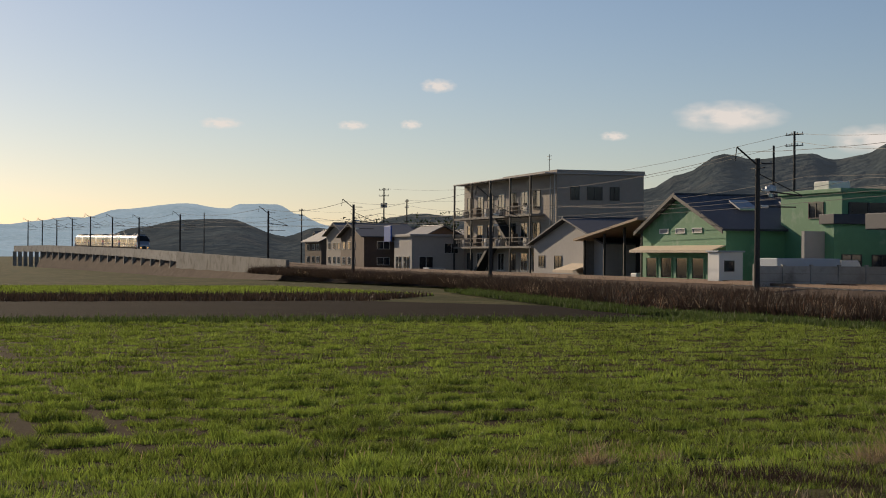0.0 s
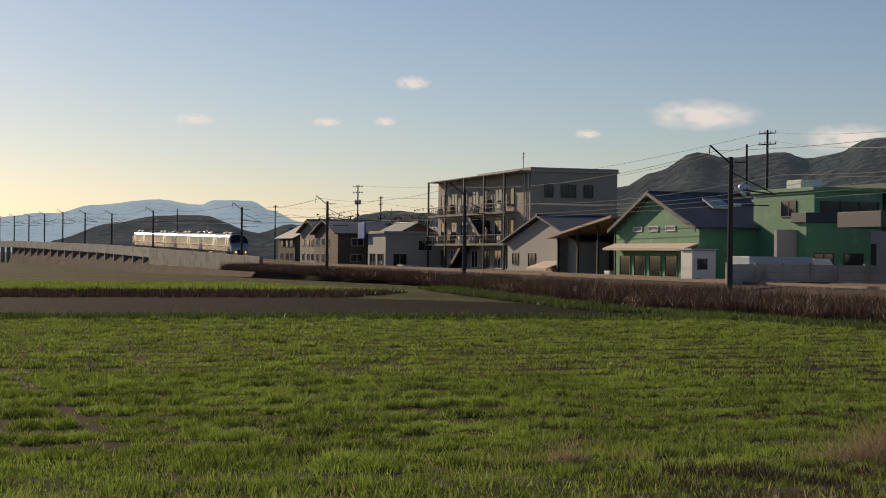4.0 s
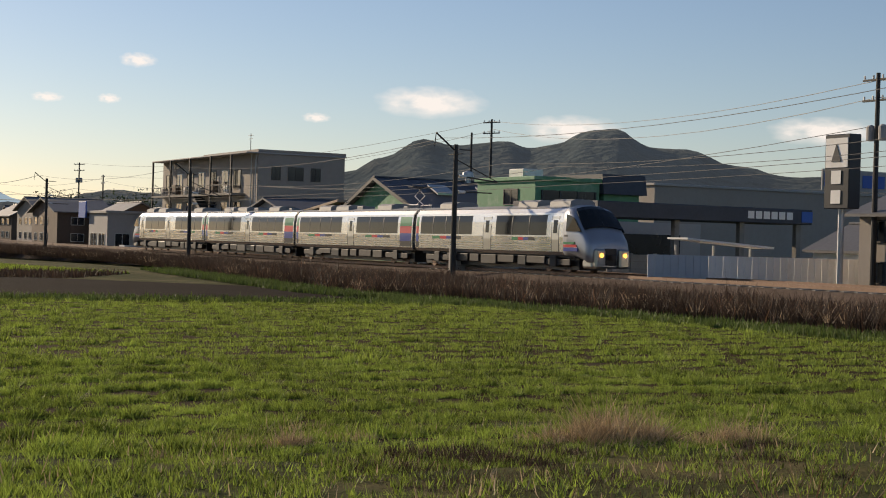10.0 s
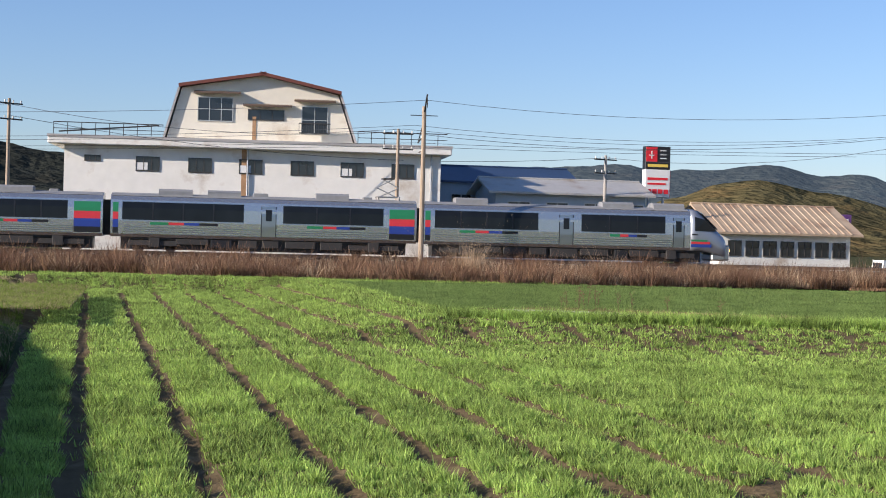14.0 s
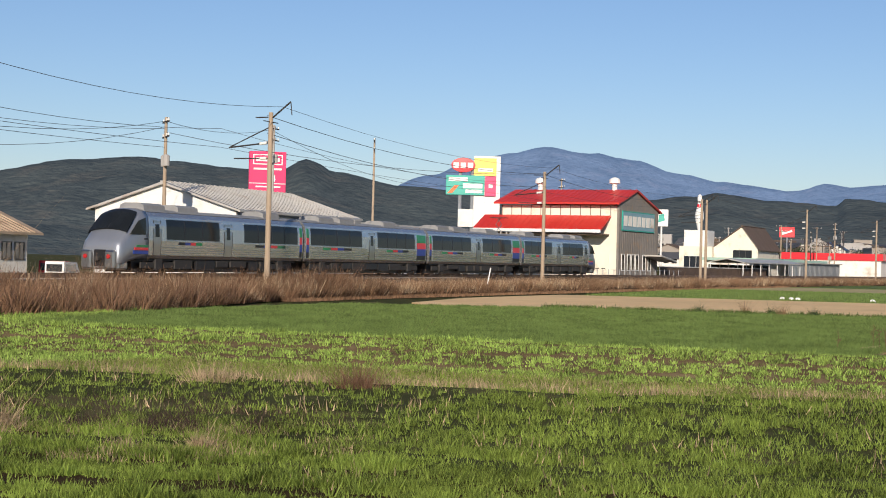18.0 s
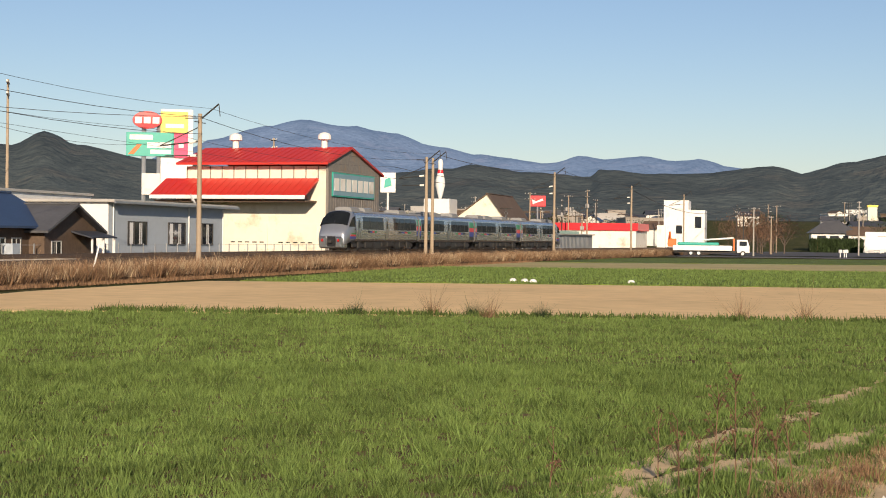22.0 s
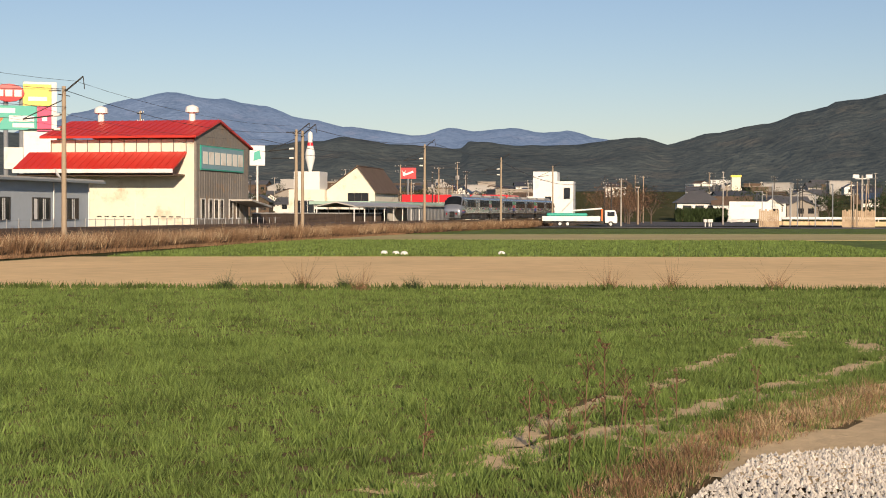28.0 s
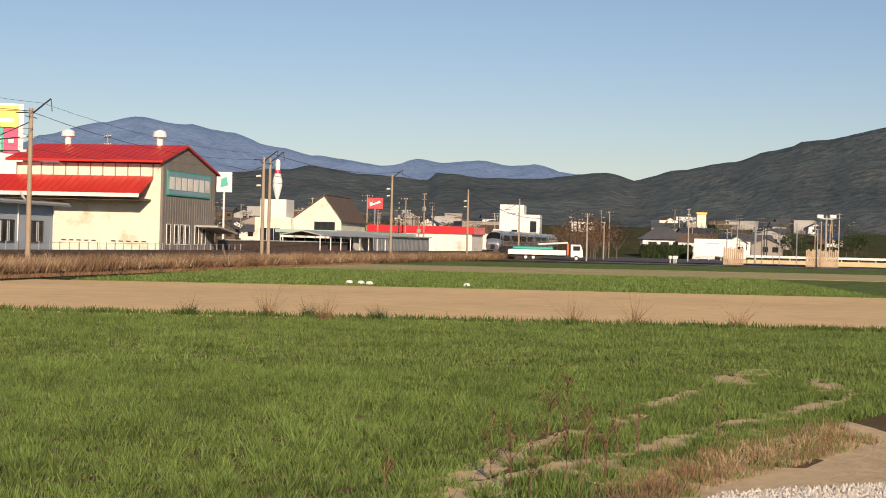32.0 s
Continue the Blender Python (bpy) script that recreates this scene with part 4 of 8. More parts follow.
blot("bare_patch_east", 30.6, -5.8, 2.1, 0.6, 0.042, M_SAND, "bare sandy patch where the wheel track widens", 9)
blot("bare_patch_east", 31.4, -4.0, 1.6, 0.55, 0.042, M_SAND, "bare sandy patch in the wheat", 1)
blot("gravel_corner", 16.4, -4.5, 4.6, 3.1, 0.048, M_SAND, "pale gravel and sand at the track's corner", 4)
blot("gravel_corner_far", 20.4, -4.9, 4.4, 1.9, 0.040, M_SAND, "pale sand beside the farm track", 6)
blot("path_west", -16.5, 9.5, 1.6, 4.5, 0.036, M_SOIL, "trodden earth path along the wheat", 5)

STONES = scatter([(13, -0.7), (14.3, -1.1), (16.8, -2.0), (18.2, -4.4), (13, -5.0)], 8000)
sv, sf = [], []
for x, y in STONES:
    r = 0.012 + 0.034 * RNG.random() ** 2
    k = len(sv)
    a = RNG.uniform(0, 6.28)
    for i in range(5):
        sv.append((x + r * math.cos(a + i * 1.257), y + r * 0.8 * math.sin(a + i * 1.257), 0.052))
    sv.append((x + r * 0.2, y, 0.06 + r * 0.8))
    sf += [(k + i, k + (i + 1) % 5, k + 5) for i in range(5)]
raw("gravel_stones", sv, sf, M_GRAVEL, "loose pale gravel stones on the sand", "gravel")


def belt(x0, x1, off0, off1, n, keep=None):
    """Spots along the track between two offsets from it."""
    x = RNG.uniform(x0, x1, n * 2)
    o = RNG.uniform(0, 1, n * 2)
    y = np.array([track_y(v) for v in x])
    a = off0(x) if callable(off0) else off0
    b = off1(x) if callable(off1) else off1
    p = np.stack([x, y + a + (b - a) * o], 1)
    if keep is not None:
        p = p[RNG.uniform(0, 1, len(p)) < keep(p[:, 0], p[:, 1])]
    return p[:n]


def reed_edge(x):
    """How far the reeds reach from the track towards the fields."""
    return np.interp(x, (-130, -100, -70, -44, -20, -8, 14, 45, 62, 90, 141, 180, 300), (-9, -13, -16, -12, -11, -15, -14, -7.5, -7.4, -7.6, -7.5, -7, -6))


def reed_z(p):
    """The foot of the reeds: level ground, then up the embankment."""
    off = p[:, 1] - np.array([track_y(v) for v in p[:, 0]])
    return mid_z(p[:, 0], p[:, 1]) + 0.05 + np.interp(off, (-5.4, -2.8), (0.0, 0.95))


def near_edge(x):
    return np.full(len(x), -3.6)


clump = lambda s, seed: (lambda x, y: 0.15 + 0.85 * lumpy(x, y, s, seed) ** 2)
tufts("reeds_west", belt(-215, -20, reed_edge, near_edge, 26000, clump(4, 31)), 0.05, 0.75, 0.05, M_DARKREED, "dark dry reeds and brambles beside the railway", 8, 0.3, "reeds")
tufts("reeds_west_plumes", belt(-200, -20, reed_edge, near_edge, 900, clump(3, 32)), 0.35, 0.40, 0.045, M_REED2, "pale seed heads among the reeds", 6, 0.2, "reeds")
blades("reeds_west_rust", belt(-110, -15, reed_edge, near_edge, 14000, clump(5, 33)), 0.05, 0.45, 0.06, M_RUST, "rust-brown weeds beside the railway", "reeds", 0.9, lump=2.0, seed=62)
blades("turf_west_edge", belt(-110, -12, lambda x: reed_edge(x) - 3.0, reed_edge, 30000, clump(3, 34)), 0.02, 0.22, 0.07, M_WILD, "rough green turf at the field's edge", "grass", 0.7)
sp = belt(-30, 62, lambda x: np.maximum(reed_edge(x), np.where(x < 0, -10.0, -12.5)), near_edge, 19000, clump(3, 35))
brown = RNG.uniform(0, 1, len(sp)) < 0.45
tufts("reeds_middle", sp[brown], reed_z(sp[brown]), 1.05, 0.045, M_RUST, "rust-brown dry weeds along the railway", 8, 0.3, "reeds", lump=2.2)
tufts("reeds_middle_tan", sp[~brown], reed_z(sp[~brown]), 1.0, 0.045, M_REED, "tan dry reeds along the railway", 8, 0.3, "reeds", lump=1.6)
sp = belt(-30, 62, lambda x: np.maximum(reed_edge(x), np.where(x < 0, -9.0, -11.5)), near_edge, 5200, clump(2.5, 36))
tufts("reeds_middle_pale", sp, reed_z(sp) + 0.1, 0.85, 0.035, M_REED2, "pale dry grass among the weeds", 7, 0.22, "reeds", lump=1.8)
sp = belt(-30, 26, reed_edge, lambda x: np.maximum(reed_edge(x), -8.0), 40000, clump(4, 47))
blades("turf_middle_edge", sp, 0.02 + mid_z(sp[:, 0], sp[:, 1]), 0.14, 0.07, M_CROP3, "bright wheat up to the weeds", "grass", 0.5)
tufts("reeds_east", belt(45, 290, reed_edge, near_edge, 17000, clump(4, 37)), 0.05, 0.92, 0.06, M_REED, "dry tan reeds along the railway", 8, 0.35, "reeds")
tufts("reeds_east_pale", belt(45, 280, reed_edge, near_edge, 4500, clump(3, 38)), 0.30, 0.80, 0.05, M_REED2, "pale feathery grass among the reeds", 7, 0.25, "reeds")
tufts("reeds_east_dark", belt(45, 290, reed_edge, near_edge, 11000, clump(5, 39)), 0.03, 0.55, 0.06, M_DARKREED, "dark brown weeds in the reed belt", 8, 0.4, "reeds")
blades("turf_east_edge", belt(45, 180, lambda x: reed_edge(x) - 1.2, reed_edge, 20000, clump(3, 40)), 0.02, 0.16, 0.07, M_REED, "rough turf at the foot of the reeds", "grass", 0.7)

# bank cover
BANK = [(-20, -74), (-24, 30), (-5.0, 30), (1.0, -74)]


def on_bank(x, y):
    u = x - bank_foot(y)
    return ((u > -16) & (u < -0.2)).astype(float)


bp = scatter(BANK, 130000, lambda x, y: on_bank(x, y) * (0.25 + 0.75 * lumpy(x, y, 2.0, 41)) * np.where((y > -52) & (y < 6), 1.0, 0.4))
top = bp[:, 0] - bank_foot(bp[:, 1]) < -3.4
low = bp[:, 1] > -9
blades("bank_grass", bp[~low & ~top], bank_z(bp[~low & ~top, 0], bp[~low & ~top, 1]), 0.17, 0.03, M_WILD, "rough grass covering the bank's slope", "grass", 0.9, lump=1.5, seed=48)
blades("bank_top_grass", bp[~low & top], bank_z(bp[~low & top, 0], bp[~low & top, 1]), 0.11, 0.026, M_CROP3, "short green grass on the bank's top", "grass", 0.9, lump=1.5, seed=58)
tufts("bank_turf", bp[low][::2], bank_z(bp[low][::2, 0], bp[low][::2, 1]), 0.085, 0.02, M_CROP2, "short green growth on the low end of the bank", 6)
bp = scatter(BANK, 24000, lambda x, y: on_bank(x, y) * lumpy(x, y, 3.0, 42) ** 3 * (x - bank_foot(y) < -3.4) * np.where(y < -9, 1.0, 0.12))
blades("bank_dry_grass", bp, bank_z(bp[:, 0], bp[:, 1]), 0.13, 0.022, M_TUSSOCK, "dry straw-coloured grass on the bank's crest", "grass", 0.8)
bp = scatter(BANK, 2600, lambda x, y: on_bank(x, y) * (lumpy(x, y, 2.5, 43) > 0.68) * (x - bank_foot(y) < -2.5) * (y < -14))
blades("bank_weeds", bp, bank_z(bp[:, 0], bp[:, 1]), 0.32, 0.018, M_RUST, "rust-red dead weed stalks on the bank", "weeds", 0.5)
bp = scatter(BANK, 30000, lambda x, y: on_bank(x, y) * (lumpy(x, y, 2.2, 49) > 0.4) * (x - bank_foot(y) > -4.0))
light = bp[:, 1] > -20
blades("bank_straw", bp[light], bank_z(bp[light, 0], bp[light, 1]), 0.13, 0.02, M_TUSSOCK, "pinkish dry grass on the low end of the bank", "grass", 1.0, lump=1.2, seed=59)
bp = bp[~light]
blades("bank_dead_bramble", bp, bank_z(bp[:, 0], bp[:, 1]), 0.24, 0.024, M_DARKREED, "dark brown blades low on the bank's slope", "weeds", 1.0)
# rough corner by the west field, seen at the foot of the view
bp = scatter([(-23, 5), (-21, 16), (-12, 22), (-3, 16), (-3, -5), (-13, -5)], 90000, lambda x, y: 0.2 + 0.8 * lumpy(x, y, 2.0, 44))
bp = bp[(np.hypot(bp[:, 0], bp[:, 1]) < 17.5 + 4 * lumpy(bp[:, 0], bp[:, 1], 4, 45)) & ((bp[:, 1] > 5.5 + 2 * lumpy(bp[:, 0], bp[:, 1], 2, 46)) | (bp[:, 0] > -12.5))]
tufts("rough_corner_dry", bp[1::3], 0.03, 0.10, 0.018, M_TUSSOCK, "thin dry grass among the rough green", 5, 0.10, "grass")
dk = (bp[:, 0] > -16.9) & (bp[:, 0] < -12) & (bp[:, 1] > 7) & (lumpy(bp[:, 0], bp[:, 1], 1.6, 84) > 0.4)
tufts("rough_corner_dark", bp[dk], 0.03, 0.15, 0.022, M_DARKREED, "dark brown withered growth at the field's corner", 5, 0.12, "grass")
bp = bp[~dk]
tufts("rough_corner", bp[::2], 0.03, 0.12, 0.020, M_CROP2, "rough grass at the field's corner", 5, 0.08, "grass")


def tussock(name, cx, cy, rx, ry, n, h, material, label, z=0.02):
    a = RNG.uniform(0, 2 * np.pi, n)
    r = np.sqrt(RNG.uniform(0, 1, n))
    r = r * (1 + 0.35 * np.sin(3 * a + cx) + 0.2 * np.sin(7 * a + cy))
    p = np.stack([cx + rx * r * np.cos(a), cy + ry * r * np.sin(a)], 1)
    ob = blades(name, p, z, h, 0.014, material, label, "tussock", 1.1, 0.45)
    co = np.empty(9 * n)
    ob.data.vertices.foreach_get("co", co)
    co = co.reshape(n, 3, 3)
    fall = np.clip(1.25 - r, 0.15, 1.0)
    co[:, 2, 2] = co[:, 0, 2] + (co[:, 2, 2] - co[:, 0, 2]) * fall
    ob.data.vertices.foreach_set("co", co.ravel())
    return ob


for cx, cy, rx, ry, n, h in ((-18.0, 7.5, 0.35, 0.40, 700, 0.20), (-18.3, 8.6, 0.3, 0.4, 400, 0.14), (-17.3, 11.9, 0.9, 1.3, 3800, 0.34), (-16.5, 13.4, 0.6, 1.0, 1400, 0.26), (-16.0, 18.5, 1.6, 1.2, 2600, 0.42), (-13.0, 16.0, 0.9, 0.7, 1400, 0.3), (-9.8, 11.6, 1.0, 0.6, 1600, 0.35)):
    tussock("dry_tussock", cx, cy, rx, ry, n, h, M_TUSSOCK, "tussock of dry pinkish-brown grass")
cp = scatter([(13.5, 0.1), (15.2, -0.1), (19.1, -1.5), (24.4, -4.5), (22, -4.9), (18.6, -2.8), (16.7, -1.75), (14.3, -1.0)], 2800, lambda x, y: 0.15 + 0.85 * lumpy(x, y, 1.0, 81))
tufts("trackside_dry_grass", cp[::2], 0.04, 0.055, 0.014, M_TUSSOCK, "flattened dry grass along the farm track", 7, 0.08, "grass")
tufts("trackside_brown_weeds", cp[1::4], 0.04, 0.11, 0.014, M_REED, "brown withered weeds along the farm track", 7, 0.08, "grass")
tufts("trackside_green", cp[3::4], 0.04, 0.09, 0.016, M_CROP, "green tufts along the farm track", 6, 0.08, "grass")
tussock("dead_shrub", -9.6, 8.6, 0.5, 0.5, 1500, 0.5, M_RUST, "rust-brown dead shrub in rough grass")


def dead_weed(x, y, h, seed):
    """A tall dry stalk with short side twigs and seed heads."""
    r = random.Random(seed)
    t = thing("dead_weed", pose(x, y, 0.0), "tall thin dead weed stalk beside the wheel track", "weed", "dead weeds")
    top = (r.uniform(-0.12, 0.12), r.uniform(-0.12, 0.12), h)
    bm = tubes(((0, 0, -0.03), top, 0.011, 0.005), sides=4)
    tips = []
    for i in range(int(h * 18)):
        k = r.uniform(0.3, 1.0)
        a = r.uniform(0, 6.28)
        p = Vector(top) * k
        q = p + Vector((math.cos(a), math.sin(a), 1.4)) * 0.10 * r.uniform(0.5, 1.3)
        tube(bm, p, q, 0.005, 0.003, 3)
        tips.append(q)
    for q in tips:
        for j in range(3):
            c = q + Vector((r.uniform(-1, 1), r.uniform(-1, 1), r.uniform(-1, 1))) * 0.025
            bm.faces.new([bm.verts.new(c + Vector((r.uniform(-1, 1), r.uniform(-1, 1), r.uniform(-1, 1))) * 0.03) for _ in range(3)])
    part("stalk", bm, M_RUST, t)


for i, (x, y, h) in enumerate(((16.6, -0.1, 1.05), (16.4, 0.25, 0.8), (16.9, -0.35, 1.25), (16.3, -0.75, 0.75), (17.2, 0.5, 0.7), (15.8, 0.05, 0.7), (17.6, -1.0, 0.8), (16.0, 1.6, 0.55), (16.1, -0.45, 0.95), (18.3, -0.6, 0.7), (19.5, -1.3, 0.6), (21.2, -2.5, 0.55))):
    dead_weed(x, y, h, 70 + i)
for cx, cy in ((14.6, -0.6), (15.7, -0.95), (16.8, -1.35), (17.9, -1.8), (19.0, -2.3), (20.2, -3.0), (21.4, -3.7), (22.8, -4.3)):
    tussock("dry_tussock", cx, cy, 0.8, 0.38, 1500, 0.10, M_TUSSOCK if cx > 18.5 else M_REED, "dry brown grass by the gravel")
for x, y in ((50.8, 7.2), (53.5, -1.2), (53, 9.5), (54, -3.4), (54.5, -7)):
    tussock("field_edge_tuft", x, y, 0.35, 0.35, 160, 0.75, M_REED, "dry tuft on the field boundary")
for x, y in ((52.2, 5.5), (51.8, 12), (52.6, 8)):
    tussock("green_tuft", x, y, 0.9, 0.35, 700, 0.3, M_TREE, "dark green tuft on the field boundary")
tussock("pampas_tuft", 20.5, 39.6, 0.9, 0.7, 2600, 1.7, M_REED2, "tall pale pampas tuft by the track", 0.2)
tussock("pampas_tuft", 29.6, 38.8, 0.8, 0.6, 1800, 1.2, M_REED2, "tall pale pampas tuft by the track", 0.2)
bp = scatter([(-63.5, -30), (-60.3, -30), (-58.8, 14), (-56, 34), (-59, 35), (-62, 14)], 14000, lambda x, y: 0.3 + 0.7 * lumpy(x, y, 3, 51))
blades("ridge_turf_west", bp, 0.0, 0.22, 0.08, M_WILD, "dark turf on the ridge between fields", "grass", 0.8)
bp = scatter([(-100, -30), (-86.5, -30), (-87.5, 22), (-101, 30)], 16000, lambda x, y: 0.3 + 0.7 * lumpy(x, y, 3, 52))
blades("ridge_turf_dark", bp, -0.1, 0.35, 0.12, M_DARKREED, "dark weeds between the ploughed strip and the wheat", "grass", 0.6)
bp = scatter([(50, 21), (51.4, 21), (54.3, -12), (55.5, -30), (53.6, -30), (52, 5)], 9000, lambda x, y: 0.2 + 0.8 * lumpy(x, y, 2, 53))
blades("ridge_turf_east", bp, 0.0, 0.2, 0.07, M_WILD, "turf along the edge of the bare field", "grass", 0.7)


# ---- building helpers ----
def town_z(x):
    """The far town stands on slowly rising ground."""
    return max(0.0, (x - 430) * 0.032)


def slab(face, at, u0, u1, z0, z1, d0, d1):
    """A box on a wall: face 'y-', 'y+', 'x-' or 'x+'; d0..d1 outwards from the wall at `at`."""
    s = -1 if face[1] == "-" else 1
    a, b = sorted((at + s * d0, at + s * d1))
    return (u0, u1, a, b, z0, z1) if face[0] == "y" else (a, b, u0, u1, z0, z1)


def win(parent, face, at, u0, u1, z0, z1, frame_m=None, posts=1, rails=0, name="window", glass=None):
    f = frame_m or M_FRAME
    s = -1 if face[1] == "-" else 1
    bm = bmesh.new()
    loops = []
    for k, d in ((0.0, -0.02), (0.0, 0.07), (0.07, 0.07), (0.07, -0.02)):
        loops.append([bm.verts.new((u, at + s * d, z) if face[0] == "y" else (at + s * d, u, z)) for u, z in ((u0 + k, z0 + k), (u1 - k, z0 + k), (u1 - k, z1 - k), (u0 + k, z1 - k))])
    for a, b in zip(loops, loops[1:] + loops[:1]):
        for i in range(4):
            bm.faces.new((a[i], a[(i + 1) % 4], b[(i + 1) % 4], b[i]))
    w = part(name, bm, f, parent)
    for i in range(1, posts + 1):
        u = u0 + (u1 - u0) * i / (posts + 1)
        part("glazing_bar", boxes(slab(face, at, u - 0.03, u + 0.03, z0 + 0.07, z1 - 0.07, 0, 0.06)), f, w)
    for i in range(1, rails + 1):
        z = z0 + (z1 - z0) * i / (rails + 1)
        part("glazing_bar", boxes(slab(face, at, u0 + 0.07, u1 - 0.07, z - 0.03, z + 0.03, 0, 0.055)), f, w)
    part("pane", boxes(slab(face, at, u0 + 0.05, u1 - 0.05, z0 + 0.05, z1 - 0.05, -0.01, 0.025)), glass or M_GLASS, w)
    return w


def plain_box(parent, x0, x1, y0, y1, h, wall_m, base=-0.6):
    return part("wall", boxes((x0, x1, y0, y1, base, h)), wall_m, parent)


def flat_roof(parent, x0, x1, y0, y1, h, m, over=0.3, t=0.35):
    return part("roof", boxes((x0 - over, x1 + over, y0 - over, y1 + over, h, h + t), bevel=0.04), m, parent)


def gable(parent, x0, x1, y0, y1, eave, apex, wall_m, roof_m, ridge="y", over=0.5, at=None, base=-0.6):
    """Walls with two gables and a pitched roof of two slabs; ridge along y or x."""
    if ridge == "y":
        c = (x0 + x1) / 2 if at is None else at
        part("wall", prism([(x0, base), (x1, base), (x1, eave), (c, apex - 0.15), (x0, eave)], y0, y1, "y"), wall_m, parent)
        a, b, p0, p1, ax = x0, x1, y0 - over, y1 + over, "y"
    else:
        c = (y0 + y1) / 2 if at is None else at
        part("wall", prism([(y0, base), (y1, base), (y1, eave), (c, apex - 0.15), (y0, eave)], x0, x1, "x"), wall_m, parent)
        a, b, p0, p1, ax = y0, y1, x0 - over, x1 + over, "x"
    for e, s in ((a, -1), (b, 1)):
        k = (apex - eave) / abs(c - e)
        o = e + s * over
        zo = eave - k * over
        part("roof", prism([(o, zo), (o, zo + 0.16), (c, apex + 0.12), (c, apex - 0.06)], p0, p1, ax), roof_m, parent)
    part("ridge_cap", boxes((c - 0.18, c + 0.18, p0, p1, apex + 0.04, apex + 0.2) if ridge == "y" else (p0, p1, c - 0.18, c + 0.18, apex + 0.04, apex + 0.2), bevel=0.05), roof_m, parent)


def seams(parent, m, rows, name="roof_seam"):
    for r in rows:
        part(name, tubes((r[0], r[1], 0.035), sides=4), m, parent)


def words(parent, body, size, m, mat_, name="lettering"):
    cu = bpy.data.curves.new(name, "FONT")
    cu.body, cu.size, cu.extrude, cu.align_x, cu.align_y = body, size, 0.01, "CENTER", "CENTER"
    ob = bpy.data.objects.new(name, cu)
    scene.collection.objects.link(ob)
    me = bpy.data.meshes.new_from_object(ob)
    bpy.data.objects.remove(ob)
    me.materials.append(mat_)
    o = new(name, me)
    o.parent = parent
    o.matrix_basis = m
    return o


# ---- west: buildings behind the railway ----
def bars(parent, n, size, m, mat_, gap=0.22):
    """Stand-ins for signwriting: one upright bar for each character."""
    for i in range(n):
        u = (i - (n - 1) / 2) * size
        w = size * (1 - gap) / 2
        part("lettering_bar", boxes((u - w, u + w, -0.38 * size, 0.38 * size, 0.0, 0.02)), mat_, parent).matrix_basis = m


